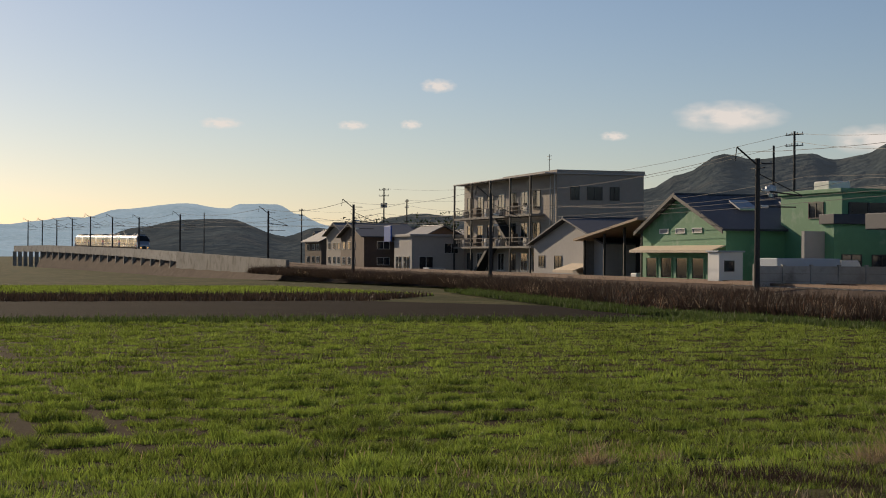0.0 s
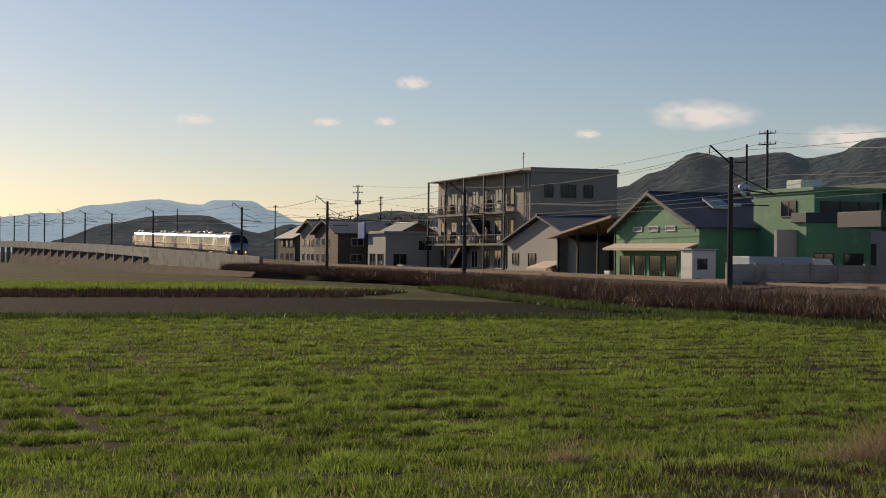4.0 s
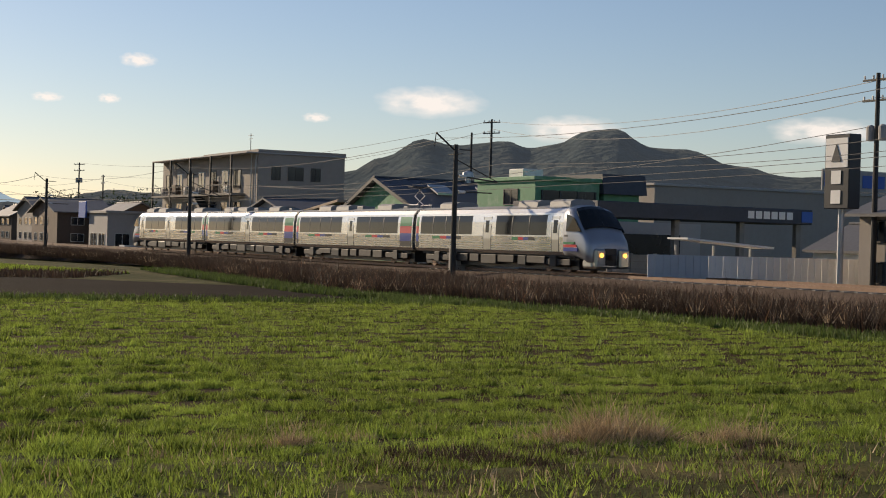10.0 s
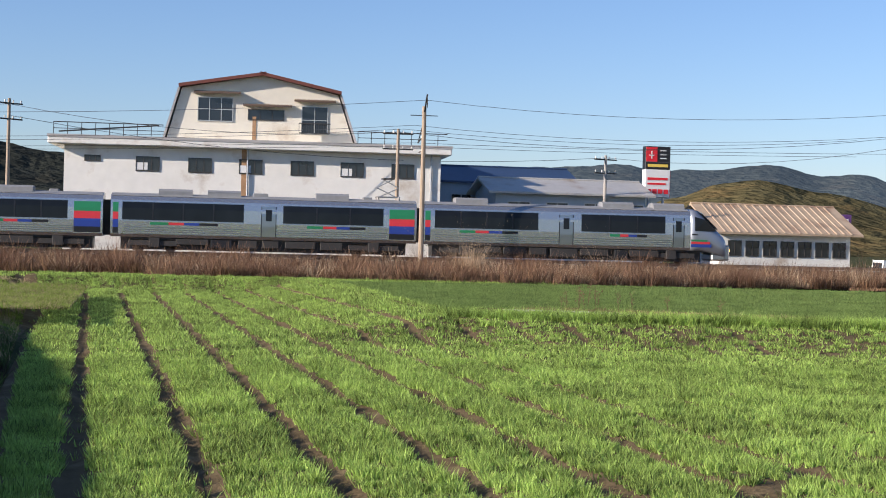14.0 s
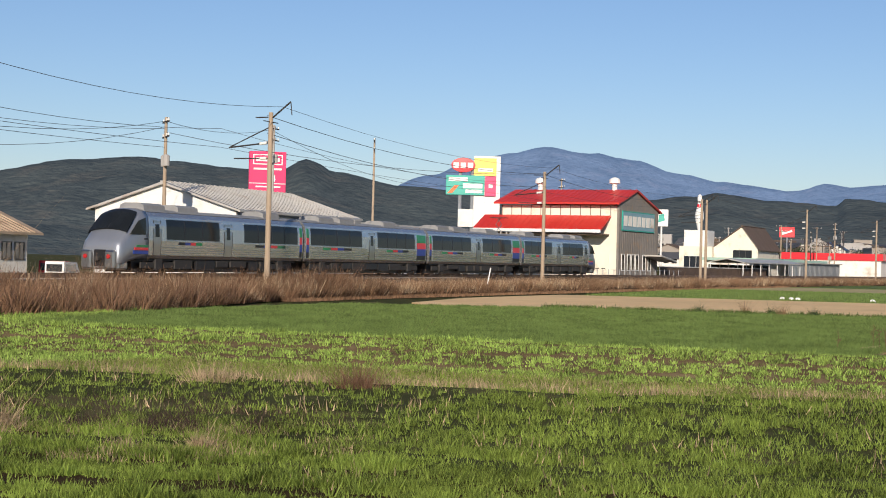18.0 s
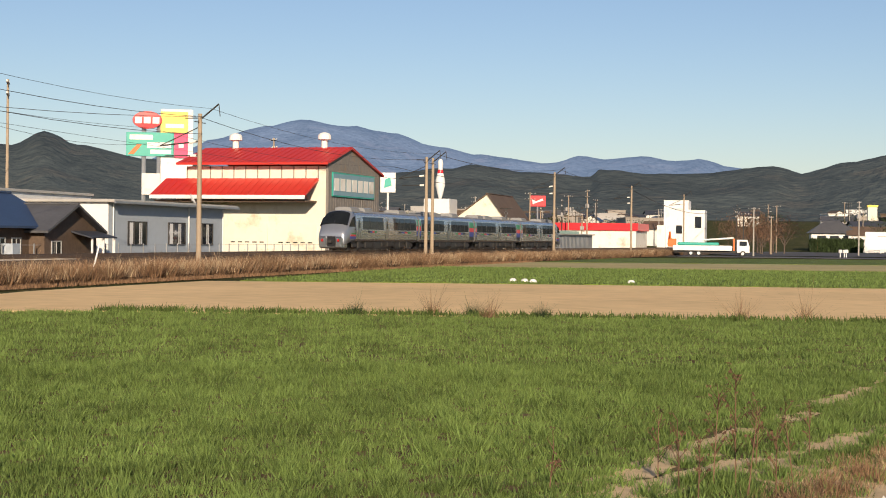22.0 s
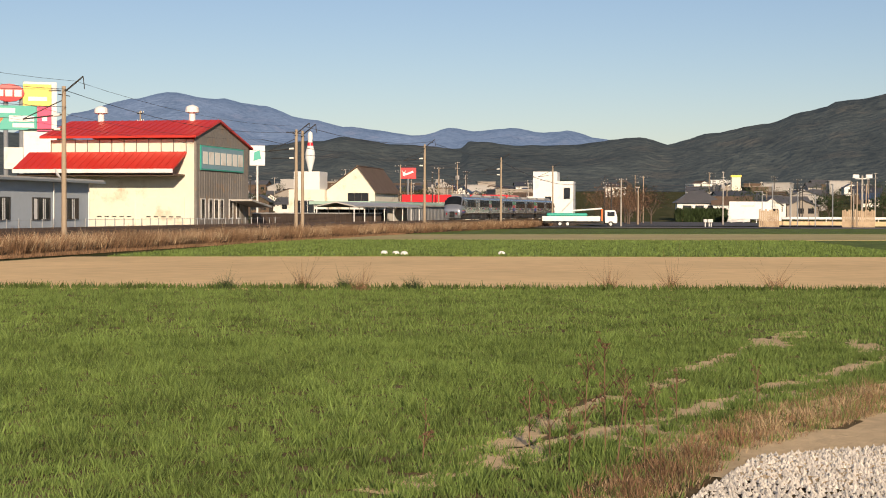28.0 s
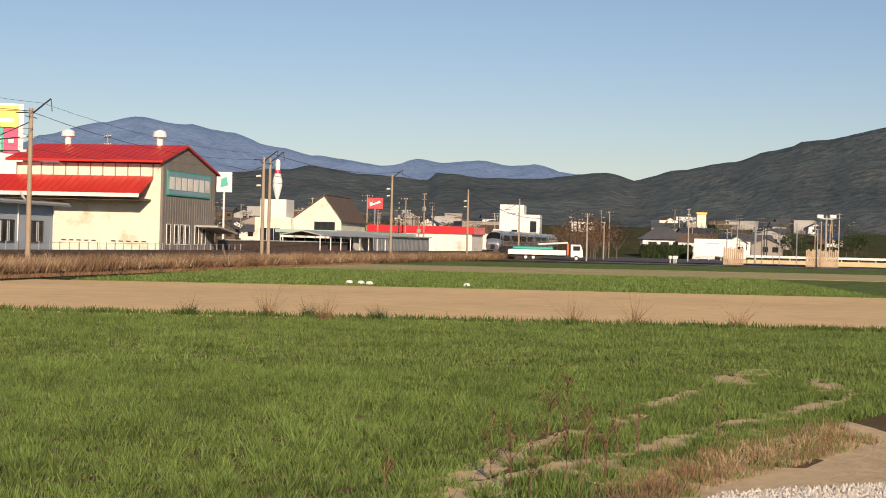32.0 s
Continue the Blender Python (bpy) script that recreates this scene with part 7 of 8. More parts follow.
    sl = thing("slatted_shed", pose(250, 27.5, 0.4, 0, 0, -9), "grey slatted storage shed", "shed")
    for i in range(40):
        part("slat", boxes((i * 1.0, i * 1.0 + 0.7, 0, 0.1, -0.4, 3.2)), M_GALV, sl)
    part("roof", boxes((-0.4, 40.4, -0.4, 6, 3.2, 3.4)), M_METALROOF, sl)
    rs = thing("red_store", pose(355, 30, 0.4, 0, 0, -5), "low store with a red fascia", "store")
    plain_box(rs, 0, 20, -14, 10, 4.6, M_OLDWHITE)
    part("red_fascia", boxes((-0.4, 20, -14.5, 10.5, 4.6, 6.3)), M_REDSIGN, rs)
    wb = thing("white_tower_house", pose(380, 0.5, 0.6, 0, 0, -3), "white three-storey building with a stepped roof", "building")
    plain_box(wb, 0, 10, 4, 10, 12.2, M_WHITE), plain_box(wb, 0, 10, 0, 4, 9.8, M_WHITE)
    win(wb, "x-", 0, 0.8, 2.4, 5.4, 8.2, M_DARKFRAME, 0), win(wb, "x-", 0, 5.5, 7, 4, 6, M_DARKFRAME, 0)
    part("stair_tower", boxes((-1.5, 0, 9.4, 11.5, -0.6, 6.0)), M_WHITE, wb)
    ex = thing("orange_excavator", pose(362, 8, 0.5), "orange excavator parked by the line", "excavator")
    part("cab", boxes((0, 2.4, -1, 1, 0.9, 2.8), bevel=0.15), M_ORANGE, ex)
    part("arm", tubes(((2.2, 0.2, 1.6), (3.4, 0.6, 4.4), 0.22), ((3.4, 0.6, 4.4), (4.6, 1.0, 1.6), 0.18)), M_ORANGE, ex)
    part("crawler", boxes((-0.4, 3, -1.2, -0.6, 0, 0.8), (-0.4, 3, 0.6, 1.2, 0, 0.8), bevel=0.2), M_RUBBER, ex)


def flatbed_truck():
    t = thing("crane_truck", pose(280, 6.0, 0.1, 0, 0, -88), "white flatbed crane truck with a green load", "truck")
    part("bed", boxes((0, 10.5, -1.2, 1.2, 1.0, 1.25), (0, 10.5, -1.22, -1.18, 1.25, 1.9), (0, 10.5, 1.18, 1.22, 1.25, 1.9), (0, 0.08, -1.2, 1.2, 1.25, 1.9)), M_WHITE, t, "white drop-side bed")
    part("load", boxes((0.8, 8.2, -0.9, 0.9, 1.9, 2.45), bevel=0.15), M_TEAL, t, "green tarpaulined load")
    part("crane_column", boxes((10.75, 11.05, -0.15, 0.15, 1.0, 3.2), bevel=0.04), M_ORANGE, t)
    part("crane_boom", tubes(((10.9, 0, 3.3), (5.5, 0, 2.9), 0.16)), M_WHITE, t)
    c = part("cab", prism([(11.4, 0.7), (13.6, 0.7), (13.6, 1.8), (13.2, 3.0), (11.4, 3.0)], -1.2, 1.2, "y"), M_WHITE, t, "white truck cab")
    part("side_window", boxes((11.8, 13.1, -1.23, -1.2, 1.9, 2.7)), M_GLASS, c)
    part("windscreen", prism([(13.58, 1.85), (13.66, 1.85), (13.28, 2.9), (13.2, 2.9)], -1.05, 1.05, "y"), M_GLASS, c)
    part("chassis", boxes((0.2, 13, -0.5, 0.5, 0.6, 1.0)), M_STEELDARK, t)
    for x in (3.2, 4.6, 12.4):
        wh = part("wheel", tubes(((x, -1.22, 0.5), (x, 1.22, 0.5), 0.5), sides=16), M_RUBBER, t)
        part("rim", tubes(((x, -1.24, 0.5), (x, -1.2, 0.5), 0.28), sides=12), M_GALV, wh)


def east_road():
    bm = bmesh.new()
    pts = ((300, -6, 312, -60), (340, 2, 352, -58), (420, -14, 432, -46), (640, -58, 650, -80), (900, -108, 910, -126))
    v = [(bm.verts.new((a, b, 0.12)), bm.verts.new((c, d, 0.12))) for a, b, c, d in pts]
    for p, q in zip(v, v[1:]):
        bm.faces.new((p[0], q[0], q[1], p[1]))
    whole("road_east", bm, M_ASPHALT, "grey asphalt road leading away across the fields", "road", kind="structure")
    bm = boxes((272, 292, -90, 8, 0.02, 0.09))
    whole("road_cross", bm, M_ASPHALT, "asphalt lane crossing towards the railway", "road", kind="structure")
    bm = bmesh.new()
    for i in range(12):
        x = 430 + i * 18
        y = -30 - (x - 430) * 0.175
        box(bm, x, x + 9, y - 0.12, y + 0.12, 0.13, 0.135)
    whole("road_marking", bm, M_WHITE, "worn white centre line on the road", "road marking", kind="structure")
    b = thing("white_board", pose(418, -47, 0.2, 0, 0, -86), "large blank white board on short legs", "board")
    part("board", boxes((-5.6, 5.6, -0.1, 0.1, 0.9, 5.6), bevel=0.03), M_WHITE, b)
    for x in (-5, -1.7, 1.7, 5):
        part("leg", boxes((x, x + 0.2, -0.1, 0.1, -0.3, 0.9)), M_WHITE, b)
    part("lettering_bar", boxes((-2.4, 1.2, -0.13, -0.1, 4.3, 4.5)), M_GREYWALL, b)
    g = thing("white_guardrail", pose(330, -42, 0.2, 0, 0, -75), "white guardrail along a concrete kerb", "guardrail", kind="structure")
    for i in range(12):
        part("rail_beam", boxes((i * 4, i * 4 + 3.95, -0.05, 0.05, 1.2, 1.7)), M_WHITE, g)
        part("rail_post", boxes((i * 4, i * 4 + 0.15, 0.05, 0.2, -0.3, 1.7)), M_WHITE, g)
    part("kerb", boxes((-2, 50, -0.4, 0.4, -0.4, 0.75)), M_SAND, g)
    xs, ys = [405 + 25 * i for i in range(22)], [-330 + 45 * j for j in range(15)]
    raw("town_slope", [(x, y, town_z(x) - 0.1 if 0 < i < 21 else -3.0) for i, x in enumerate(xs) for y in ys], [(i * 15 + j, (i + 1) * 15 + j, (i + 1) * 15 + j + 1, i * 15 + j + 1) for i in range(21) for j in range(14)], M_GRASSBASE, "gently rising ground under the far town", "slope", "structure", True)
    r = random.Random(11)
    for i in range(150):
        x = r.uniform(430, 860)
        y = r.uniform(-0.2, 0.26) * x
        if -0.085 < y / x < -0.045 or abs(y - track_y(min(x, 420))) < 14:
            continue
        w, d, h = r.uniform(6, 12), r.uniform(6, 13), r.uniform(2.8, 5.6)
        t = thing("town_house", pose(x, y, town_z(x), 0, 0, r.uniform(-20, 20)), "far small-town house with a pitched roof", "house", "far houses of the town")
        m = r.choice((M_WHITE, M_GREYWALL, M_TAUPE, M_OLDWHITE, M_TAUPE, M_WOOD, M_GREYWALL))
        if r.random() < 0.75:
            gable(t, 0, w, 0, d, h, h + 2.0, m, r.choice((M_TILEROOF, M_DARKROOF, M_TILEROOF, M_BLUEROOF, M_WOOD)), r.choice("xy"), 0.6)
        else:
            plain_box(t, 0, w, 0, d, h + 3, m)
            flat_roof(t, 0, w, 0, d, h + 3, m, 0.2, 0.4)
        for u in (1, 4):
            win(t, "x-", 0, u, u + 1.8, h * 0.4, h * 0.4 + 1.6, M_DARKFRAME)
    t = thing("yellow_tower", pose(620, -66, town_z(620) - 2), "slim yellow-cream tower of a far hall", "tower")
    plain_box(t, 0, 4, 0, 3.6, 13, M_CREAM)
    flat_roof(t, 0, 4, 0, 3.6, 13, M_YELLOW, 0.3, 0.8)
    plain_box(t, 0, 10, -8, 8, 7, M_OLDWHITE)


east_side(), flatbed_truck(), east_road()


# ---- poles and wires ----
def catenary_mast(x, off, top, m, label, arm=True, steel=False, rz=0.0):
    y = track_y(x) + off
    z = rail_z(x)
    d = track_y(x + 0.5) - track_y(x - 0.5)
    t = thing("catenary_mast", pose(x, y, z - 0.7, 0, 0, math.degrees(math.atan(d))), label, "catenary mast", "masts of the railway")
    h = top - z + 0.7
    part("mast", tubes(((0, 0, 0), (0, 0, h), 0.19, 0.14), sides=10), m, t)
    if arm:
        a = part("bracket", tubes(((0, 0, h - 1.9), (0, 3.0, h - 2.2), 0.05), ((0, 0, h - 0.9), (0, 2.9, h - 2.15), 0.035), ((0, 0, h - 2.9), (0, 2.6, h - 2.9), 0.04), sides=6), M_STEELDARK, t)
        part("insulator", tubes(((0, 0.25, h - 1.92), (0, 0.75, h - 1.97), 0.1)), M_OLDWHITE, a)
        part("insulator", tubes(((0, 0.25, h - 2.9), (0, 0.7, h - 2.9), 0.1)), M_OLDWHITE, a)
    part("top_arm", tubes(((0, -0.1, h - 0.35), (0, -1.4, h + 0.65), 0.055), ((0, -1.4, h + 0.65), (0, -1.5, h - 0.2), 0.03), ((0, 0.2, h - 0.3), (0, 1.1, h - 0.3), 0.04), ((-0.9, 0, h - 0.6), (0.9, 0, h - 0.6), 0.03), sides=6), M_STEELDARK, t)
    return t


def utility_pole(x, y, top, m, label, z=0.2, arms=2, gear=True, rz=0.0):
    t = thing("utility_pole", pose(x, y, z, 0, 0, rz), label, "utility pole", "utility poles")
    h = top - z
    part("pole", tubes(((0, 0, -0.4), (0, 0, h), 0.18, 0.11), sides=10), m, t)
    for i in range(arms):
        zz = h - 0.35 - i * 1.1
        a = part("crossarm", boxes((-1.1, 1.1, -0.06, 0.06, zz - 0.05, zz + 0.05)), M_STEELDARK, t)
        for u in (-1.0, -0.35, 0.35, 1.0):
            part("insulator", tubes(((u, 0, zz + 0.05), (u, 0, zz + 0.25), 0.05), sides=6), M_OLDWHITE, a)
    if gear:
        for u in (-0.45, 0.45):
            part("transformer", lathe([(0.22, 0), (0.24, 0.05), (0.24, 0.75), (0.1, 0.85)], 10), M_GREYWALL, t, "grey pole-mounted transformer").matrix_basis = pose(u, 0, h - 3.6)
    return t


def wire(p, q, sag, r=0.018, name="overhead_wire"):
    bm = bmesh.new()
    p, q = Vector(p), Vector(q)
    pts = [p.lerp(q, i / 10) - Vector((0, 0, 4 * sag * (i / 10) * (1 - i / 10))) for i in range(11)]
    d = (q - p).normalized()
    u = d.orthogonal().normalized()
    w = d.cross(u)
    rings = [[bm.verts.new(c + u * (r * ca) + w * (r * sa)) for ca, sa in ((1, 0), (0, 1), (-1, 0), (0, -1))] for c in pts]
    for a, b in zip(rings, rings[1:]):
        for i in range(4):
            bm.faces.new((a[i], a[(i + 1) % 4], b[(i + 1) % 4], b[i]))
    bm.faces.new(rings[0][::-1]), bm.faces.new(rings[-1])
    whole(name, bm, M_WIRE, "thin dark overhead wire", "wire", "overhead wires")


WEST_MASTS = ((-37.0, 9.4), (-82.4, 8.7), (-131.7, 8.4), (-179.6, 8.8), (-225, 9.2), (-293, 10.2), (-335, 10.5), (-366.6, 11.3), (-395.8, 12.0), (-422, 12.0), (-446, 12.1), (-470, 12.4), (-495, 12.8))
for x, top in WEST_MASTS:
    catenary_mast(x, -3.4, top, M_STEELDARK, "dark railway mast with a bent bracket")
MID_MASTS = ((17.6, 11.4), (51.0, 11.7), (101, 11.1), (153.5, 11.0), (207.6, 11.9), (257.6, 11.9), (306, 12.0))
for x, top in MID_MASTS:
    catenary_mast(x, -3.5, top, M_POLE, "tan concrete railway mast with steel brackets")
ALL = sorted(WEST_MASTS + MID_MASTS)
for (xa, ta), (xb, tb) in zip(ALL, ALL[1:]):
    for off, dz, sag in ((0.0, -2.2, 0.15), (0.0, -1.0, 0.7), (4.0, -2.2, 0.15), (4.0, -1.0, 0.7), (-4.3, 0.35, 0.8)):
        if xa > 40 and off > 0:
            continue
        big = 0.03 if xa < -200 or xa > 150 else 0.018 if xa < 40 else 0.014
        wire((xa, track_y(xa) + off, ta + dz), (xb, track_y(xb) + off, tb + dz), sag, big)
catenary_mast(155.6, -3.5, 11.0, M_POLE, "second tan concrete mast standing close by", arm=False)
UTIL = ((-60.6, 58.2, 12.3, M_STEELDARK), (-135.7, 77.7, 15.4, M_STEELDARK), (-273, 71.2, 15.1, M_STEELDARK), (-260, 72, 12.6, M_STEELDARK), (-327, 66.8, 12.7, M_STEELDARK), (-9.8, 53.4, 11.8, M_POLE), (17.4, 50.4, 10.5, M_POLE), (36.3, 61.2, 9.8, M_CONC),
        (62.5, 53.0, 12.6, M_POLE), (94.6, 59.4, 15.0, M_CONC), (133, 64.2, 17.0, M_POLE), (207, 60, 16.5, M_POLE), (-430, 60, 14.3, M_STEELDARK))
for i, (x, y, top, m) in enumerate(UTIL):
    utility_pole(x, y, top, m, "tall utility pole with crossarms and insulators", gear=i in (0, 2, 8, 9), rz=20 * (i % 3))
utility_pole(-139.5, 77.5, 14.2, M_STEELDARK, "leaning stay pole beside a utility pole", arms=0, gear=False)
LINES = (((-135.7, 77.7, 15.2), (-60.6, 58.2, 11.9), 1.2), ((-135.7, 77.7, 14.4), (-60.6, 58.2, 11.0), 1.6), ((-60.6, 58.2, 11.9), (-9.8, 53.4, 11.4), 1.0), ((-60.6, 58.2, 11.0), (-9.8, 53.4, 10.4), 1.2), ((-9.8, 53.4, 11.4), (17.4, 50.4, 10.3), 0.9),
         ((-9.8, 53.4, 10.6), (36.3, 61.2, 9.6), 1.4), ((17.4, 50.4, 10.3), (62.5, 53.0, 12.3), 1.4), ((36.3, 61.2, 9.6), (62.5, 53.0, 11.9), 1.2), ((62.5, 53.0, 12.3), (94.6, 59.4, 14.6), 0.6), ((62.5, 53.0, 11.5), (101, 34.9, 10.9), 0.9),
         ((94.6, 59.4, 14.4), (178, 66, 14), 2.2), ((-273, 71.2, 15), (-135.7, 77.7, 15.2), 2.2), ((-260, 72, 12.4), (-135.7, 77.7, 14.2), 2.0), ((-260, 72, 11.6), (-160, 62, 9.0), 1.2), ((-260, 72, 12.0), (-327, 67, 12.4), 1.0), ((-160, 61, 8.4), (-60.6, 58.2, 9.5), 1.6),
         ((-330, 66.5, 11.6), (-430, 60, 14), 1.0), ((101, 34.4, 10.8), (153.5, 28.3, 10.8), 1.0), ((51.0, 39.4, 11.5), (101, 34.4, 10.9), 0.9), ((51.0, 39.4, 10.4), (101, 34.4, 9.7), 0.9))
for p, q, s in LINES:
    wire(p, q, s, 0.022)
r2 = random.Random(5)
for i in range(76):
    x = r2.uniform(300, 640)
    y = r2.uniform(-0.2, 0.22) * x
    if -0.085 < y / x < -0.045 or abs(y - track_y(min(x, 420))) < 8:
        continue
    utility_pole(x, y, town_z(x) + r2.uniform(8, 13), r2.choice((M_POLE, M_CONC, M_STEELDARK)), "distant town utility pole", arms=r2.choice((1, 2)), gear=r2.random() < 0.3, rz=r2.uniform(0, 180), z=town_z(x))
pairs = (((320, 30, 11), (480, -10, 13), 3), ((480, -10, 13), (640, -150, 15), 5), ((257.6, 12, 11), (420, -8, 12.6), 3.0), ((420, -8, 12.6), (520, -150, 14), 5.0))
for x, y, top in ((320, 30, 11.2), (480, -10, 13.2), (420, -8, 12.8), (640, -150, 15.2), (520, -150, 14.2)):
    utility_pole(x, y, top, M_STEELDARK, "dark utility pole by the far road")
for p, q, s in pairs:
    wire(p, q, s, 0.06)


# ---- trees ----
def tree(x, y, h, spread, material, label, seed, z=0.0, n=1500, bare=False):
    r = np.random.default_rng(seed)
    t = thing("tree", pose(x, y, z), label, "tree")
    bm = tubes(((0, 0, -0.3), (0, 0, h * 0.45), 0.05 * h * 0.6, 0.03 * h * 0.6), sides=7)
    ends = []
    for i in range(7):
        a = i * 0.9 + r.uniform(-0.3, 0.3)
        e = (spread * 0.6 * math.cos(a), spread * 0.6 * math.sin(a), h * r.uniform(0.6, 0.95))
        tube(bm, (0, 0, h * r.uniform(0.25, 0.45)), e, 0.015 * h, 0.006 * h, 5)
        ends.append(e)
    part("trunk", bm, M_BARK, t)
    c = r.integers(0, len(ends), n)
    cen = np.array(ends)[c] + r.normal(0, 1, (n, 3)) * np.array([spread * 0.32, spread * 0.32, h * 0.14])
    s = (0.10 if bare else 0.16) * h / 5 * r.uniform(0.5, 1.5, n)
    d1, d2 = r.normal(0, 1, (n, 3)), r.normal(0, 1, (n, 3))
    d1 /= np.linalg.norm(d1, axis=1)[:, None]
    d2 /= np.linalg.norm(d2, axis=1)[:, None]
    v = np.stack([cen + d1 * s[:, None], cen + d2 * s[:, None], cen - (d1 + d2) * s[:, None] * 0.6], 1).reshape(-1, 3)
    v[:, 2] = np.maximum(v[:, 2], 0.1)
    me = bpy.data.meshes.new("crown")
    me.from_pydata(v.tolist(), [], [(3 * i, 3 * i + 1, 3 * i + 2) for i in range(n)])
    me.materials.append(material)
    ob = new("crown", me)
    ob.parent = t
    ob["label"] = "crown of many small leaves"


tree(21.2, 50.5, 3.6, 2.0, M_TREE, "rounded dark evergreen by the railway", 1, 0.6, 2600)
for i, (x, y, h) in enumerate(((-265, 66, 8), (-254, 72, 7), (-312, 72, 7), (-318, 95, 10), (-340, 100, 9), (-275, 95, 9), (-232, 70, 6))):
    tree(x, y, h, h * 0.55, M_TREE, "dark evergreen among the village houses", 10 + i, 0, 1500)
for i, (x, y, h) in enumerate(((372, -12, 9), (380, -16, 8), (366, -18, 7), (640, 20, 9), (600, -20, 9), (560, 50, 8), (650, -120, 10), (430, -70, 7), (440, -110, 8), (590, -180, 9), (480, 20, 8), (420, 40, 8), (520, 30, 9), (470, -95, 8), (560, -110, 9), (600, -140, 10), (450, 60, 9), (500, -130, 9))):
    tree(x, y, h, h * 0.6, M_DARKREED if i < 3 else M_TREE, "bare brown roadside tree" if i < 3 else "dark tree in the far town", 40 + i, 0, 1300, i < 3)


r3 = random.Random(21)
for i in range(70):
    x = r3.uniform(400, 760)
    y = r3.uniform(-0.2, 0.24) * x
    if -0.085 < y / x < -0.045 or abs(y - track_y(min(x, 420))) < 10:
        continue
    h = r3.uniform(4, 9)
    tree(x, y, h, h * r3.uniform(0.5, 0.8), r3.choice((M_TREE, M_TREE, M_TREE, M_DARKREED)), "dark tree between the far houses", 200 + i, town_z(x), 380)


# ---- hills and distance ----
def hill_material(name, color, haze_glow=None):
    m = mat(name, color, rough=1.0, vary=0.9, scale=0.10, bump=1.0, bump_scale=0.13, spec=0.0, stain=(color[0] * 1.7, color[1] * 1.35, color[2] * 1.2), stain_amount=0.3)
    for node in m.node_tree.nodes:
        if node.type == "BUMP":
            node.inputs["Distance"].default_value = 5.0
    # Emission puts the distance haze into the hill's own surface.
    if haze_glow:
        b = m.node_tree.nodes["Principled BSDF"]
        b.inputs["Emission Color"].default_value, b.inputs["Emission Strength"].default_value = (*haze_glow[:3], 1), haze_glow[3]
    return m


def ridge(name, crest, material, label, seed, rough=2.0, foot=0.35, base=-5.0, deep_rows=16):
    """A wooded hill below a crest line given by its summits and saddles."""
    pts = [Vector(p) for p in crest]
    path = []
    for a, b in zip(pts, pts[1:]):
        k = max(4, int((b - a).length / (6 if rough < 5 else 14)))
        for i in range(k):
            u = i / k
            s = u * u * (3 - 2 * u)
            p = a.lerp(b, u)
            p.z = a.z + (b.z - a.z) * s
            path.append(p)
    path.append(pts[-1])
    verts, faces = [], []
    rows = deep_rows
    for p in path:
        out = Vector((p.x, p.y, 0)).normalized()
        for j in range(rows + 1):
            f = j / rows
            q = p - out * (p.length * foot * f)
            h = base + (p.z - base) * (1 - f) ** 1.25
            w = math.sin(math.pi * min(1, f * 1.15)) if f < 0.87 else 0.2
            h += rough * noise.fractal((q.x * 0.012, q.y * 0.012, seed), 1.0, 2.0, 2) * (0.45 + 2.6 * w)
            if j == 0:
                h += rough * 0.3 * noise.noise((q.x * 0.11, q.y * 0.11, seed + 9)) + 0.5 * noise.noise((q.x * 0.4, q.y * 0.4, seed))
            verts.append((q.x, q.y, h))
        verts.append(tuple(p + out * (p.length * 0.15) + Vector((0, 0, base - p.z))))
    w = rows + 2
    for i in range(len(path) - 1):
        for j in range(rows):
            faces.append((i * w + j, (i + 1) * w + j, (i + 1) * w + j + 1, i * w + j + 1))
        faces.append((i * w, i * w + w - 1, (i + 1) * w + w - 1, (i + 1) * w))
    raw(name, verts, faces, material, label, "hill", "structure", True)


H_NEAR = hill_material("wooded_hill", (0.034, 0.037, 0.030))
# Next four: bluish emission, and blue base on the far pair, paint haze.
H_MID = hill_material("wooded_hill_haze_glow", (0.05, 0.056, 0.048), (0.30, 0.38, 0.46, 0.10))
H_WESTHAZE = hill_material("west_hill_haze_glow", (0.05, 0.06, 0.06), (0.34, 0.40, 0.46, 0.09))
H_FARWEST = hill_material("far_west_haze_glow", (0.10, 0.13, 0.16), (0.42, 0.56, 0.66, 0.62))
H_FAREAST = hill_material("far_east_haze_glow", (0.08, 0.10, 0.14), (0.24, 0.36, 0.56, 0.42))
ridge("hill_far_west", [(-2480, -420, 45), (-2499, -150, 60), (-2500, 28, 49), (-2495, 158, 60), (-2491, 211, 74), (-2480, 317, 83), (-2471, 380, 78), (-2466, 407, 86), (-2457, 461, 84), (-2450, 497, 68), (-2440, 542, 50), (-2420, 640, 20)], H_FARWEST, "mountain range on the horizon with pale blue haze painted in", 1, 5.0)
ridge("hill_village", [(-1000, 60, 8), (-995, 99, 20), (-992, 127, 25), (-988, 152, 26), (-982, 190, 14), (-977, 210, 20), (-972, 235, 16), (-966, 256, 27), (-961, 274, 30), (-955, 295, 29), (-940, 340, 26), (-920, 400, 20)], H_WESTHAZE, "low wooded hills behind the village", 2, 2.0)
ridge("hill_west", [(-840, 330, 20), (-819, 372, 42), (-810, 391, 51), (-800, 412, 63), (-792, 427, 60), (-776, 456, 63), (-770, 466, 59), (-761, 480, 62), (-751, 495, 70), (-742, 509, 72), (-731, 525, 61), (-718, 542, 60), (-701, 564, 51), (-681, 589, 45), (-660, 612, 47), (-610, 650, 44), (-560, 690, 40)], H_WESTHAZE, "wooded ridge with painted haze behind the green workshop", 3, 2.5)
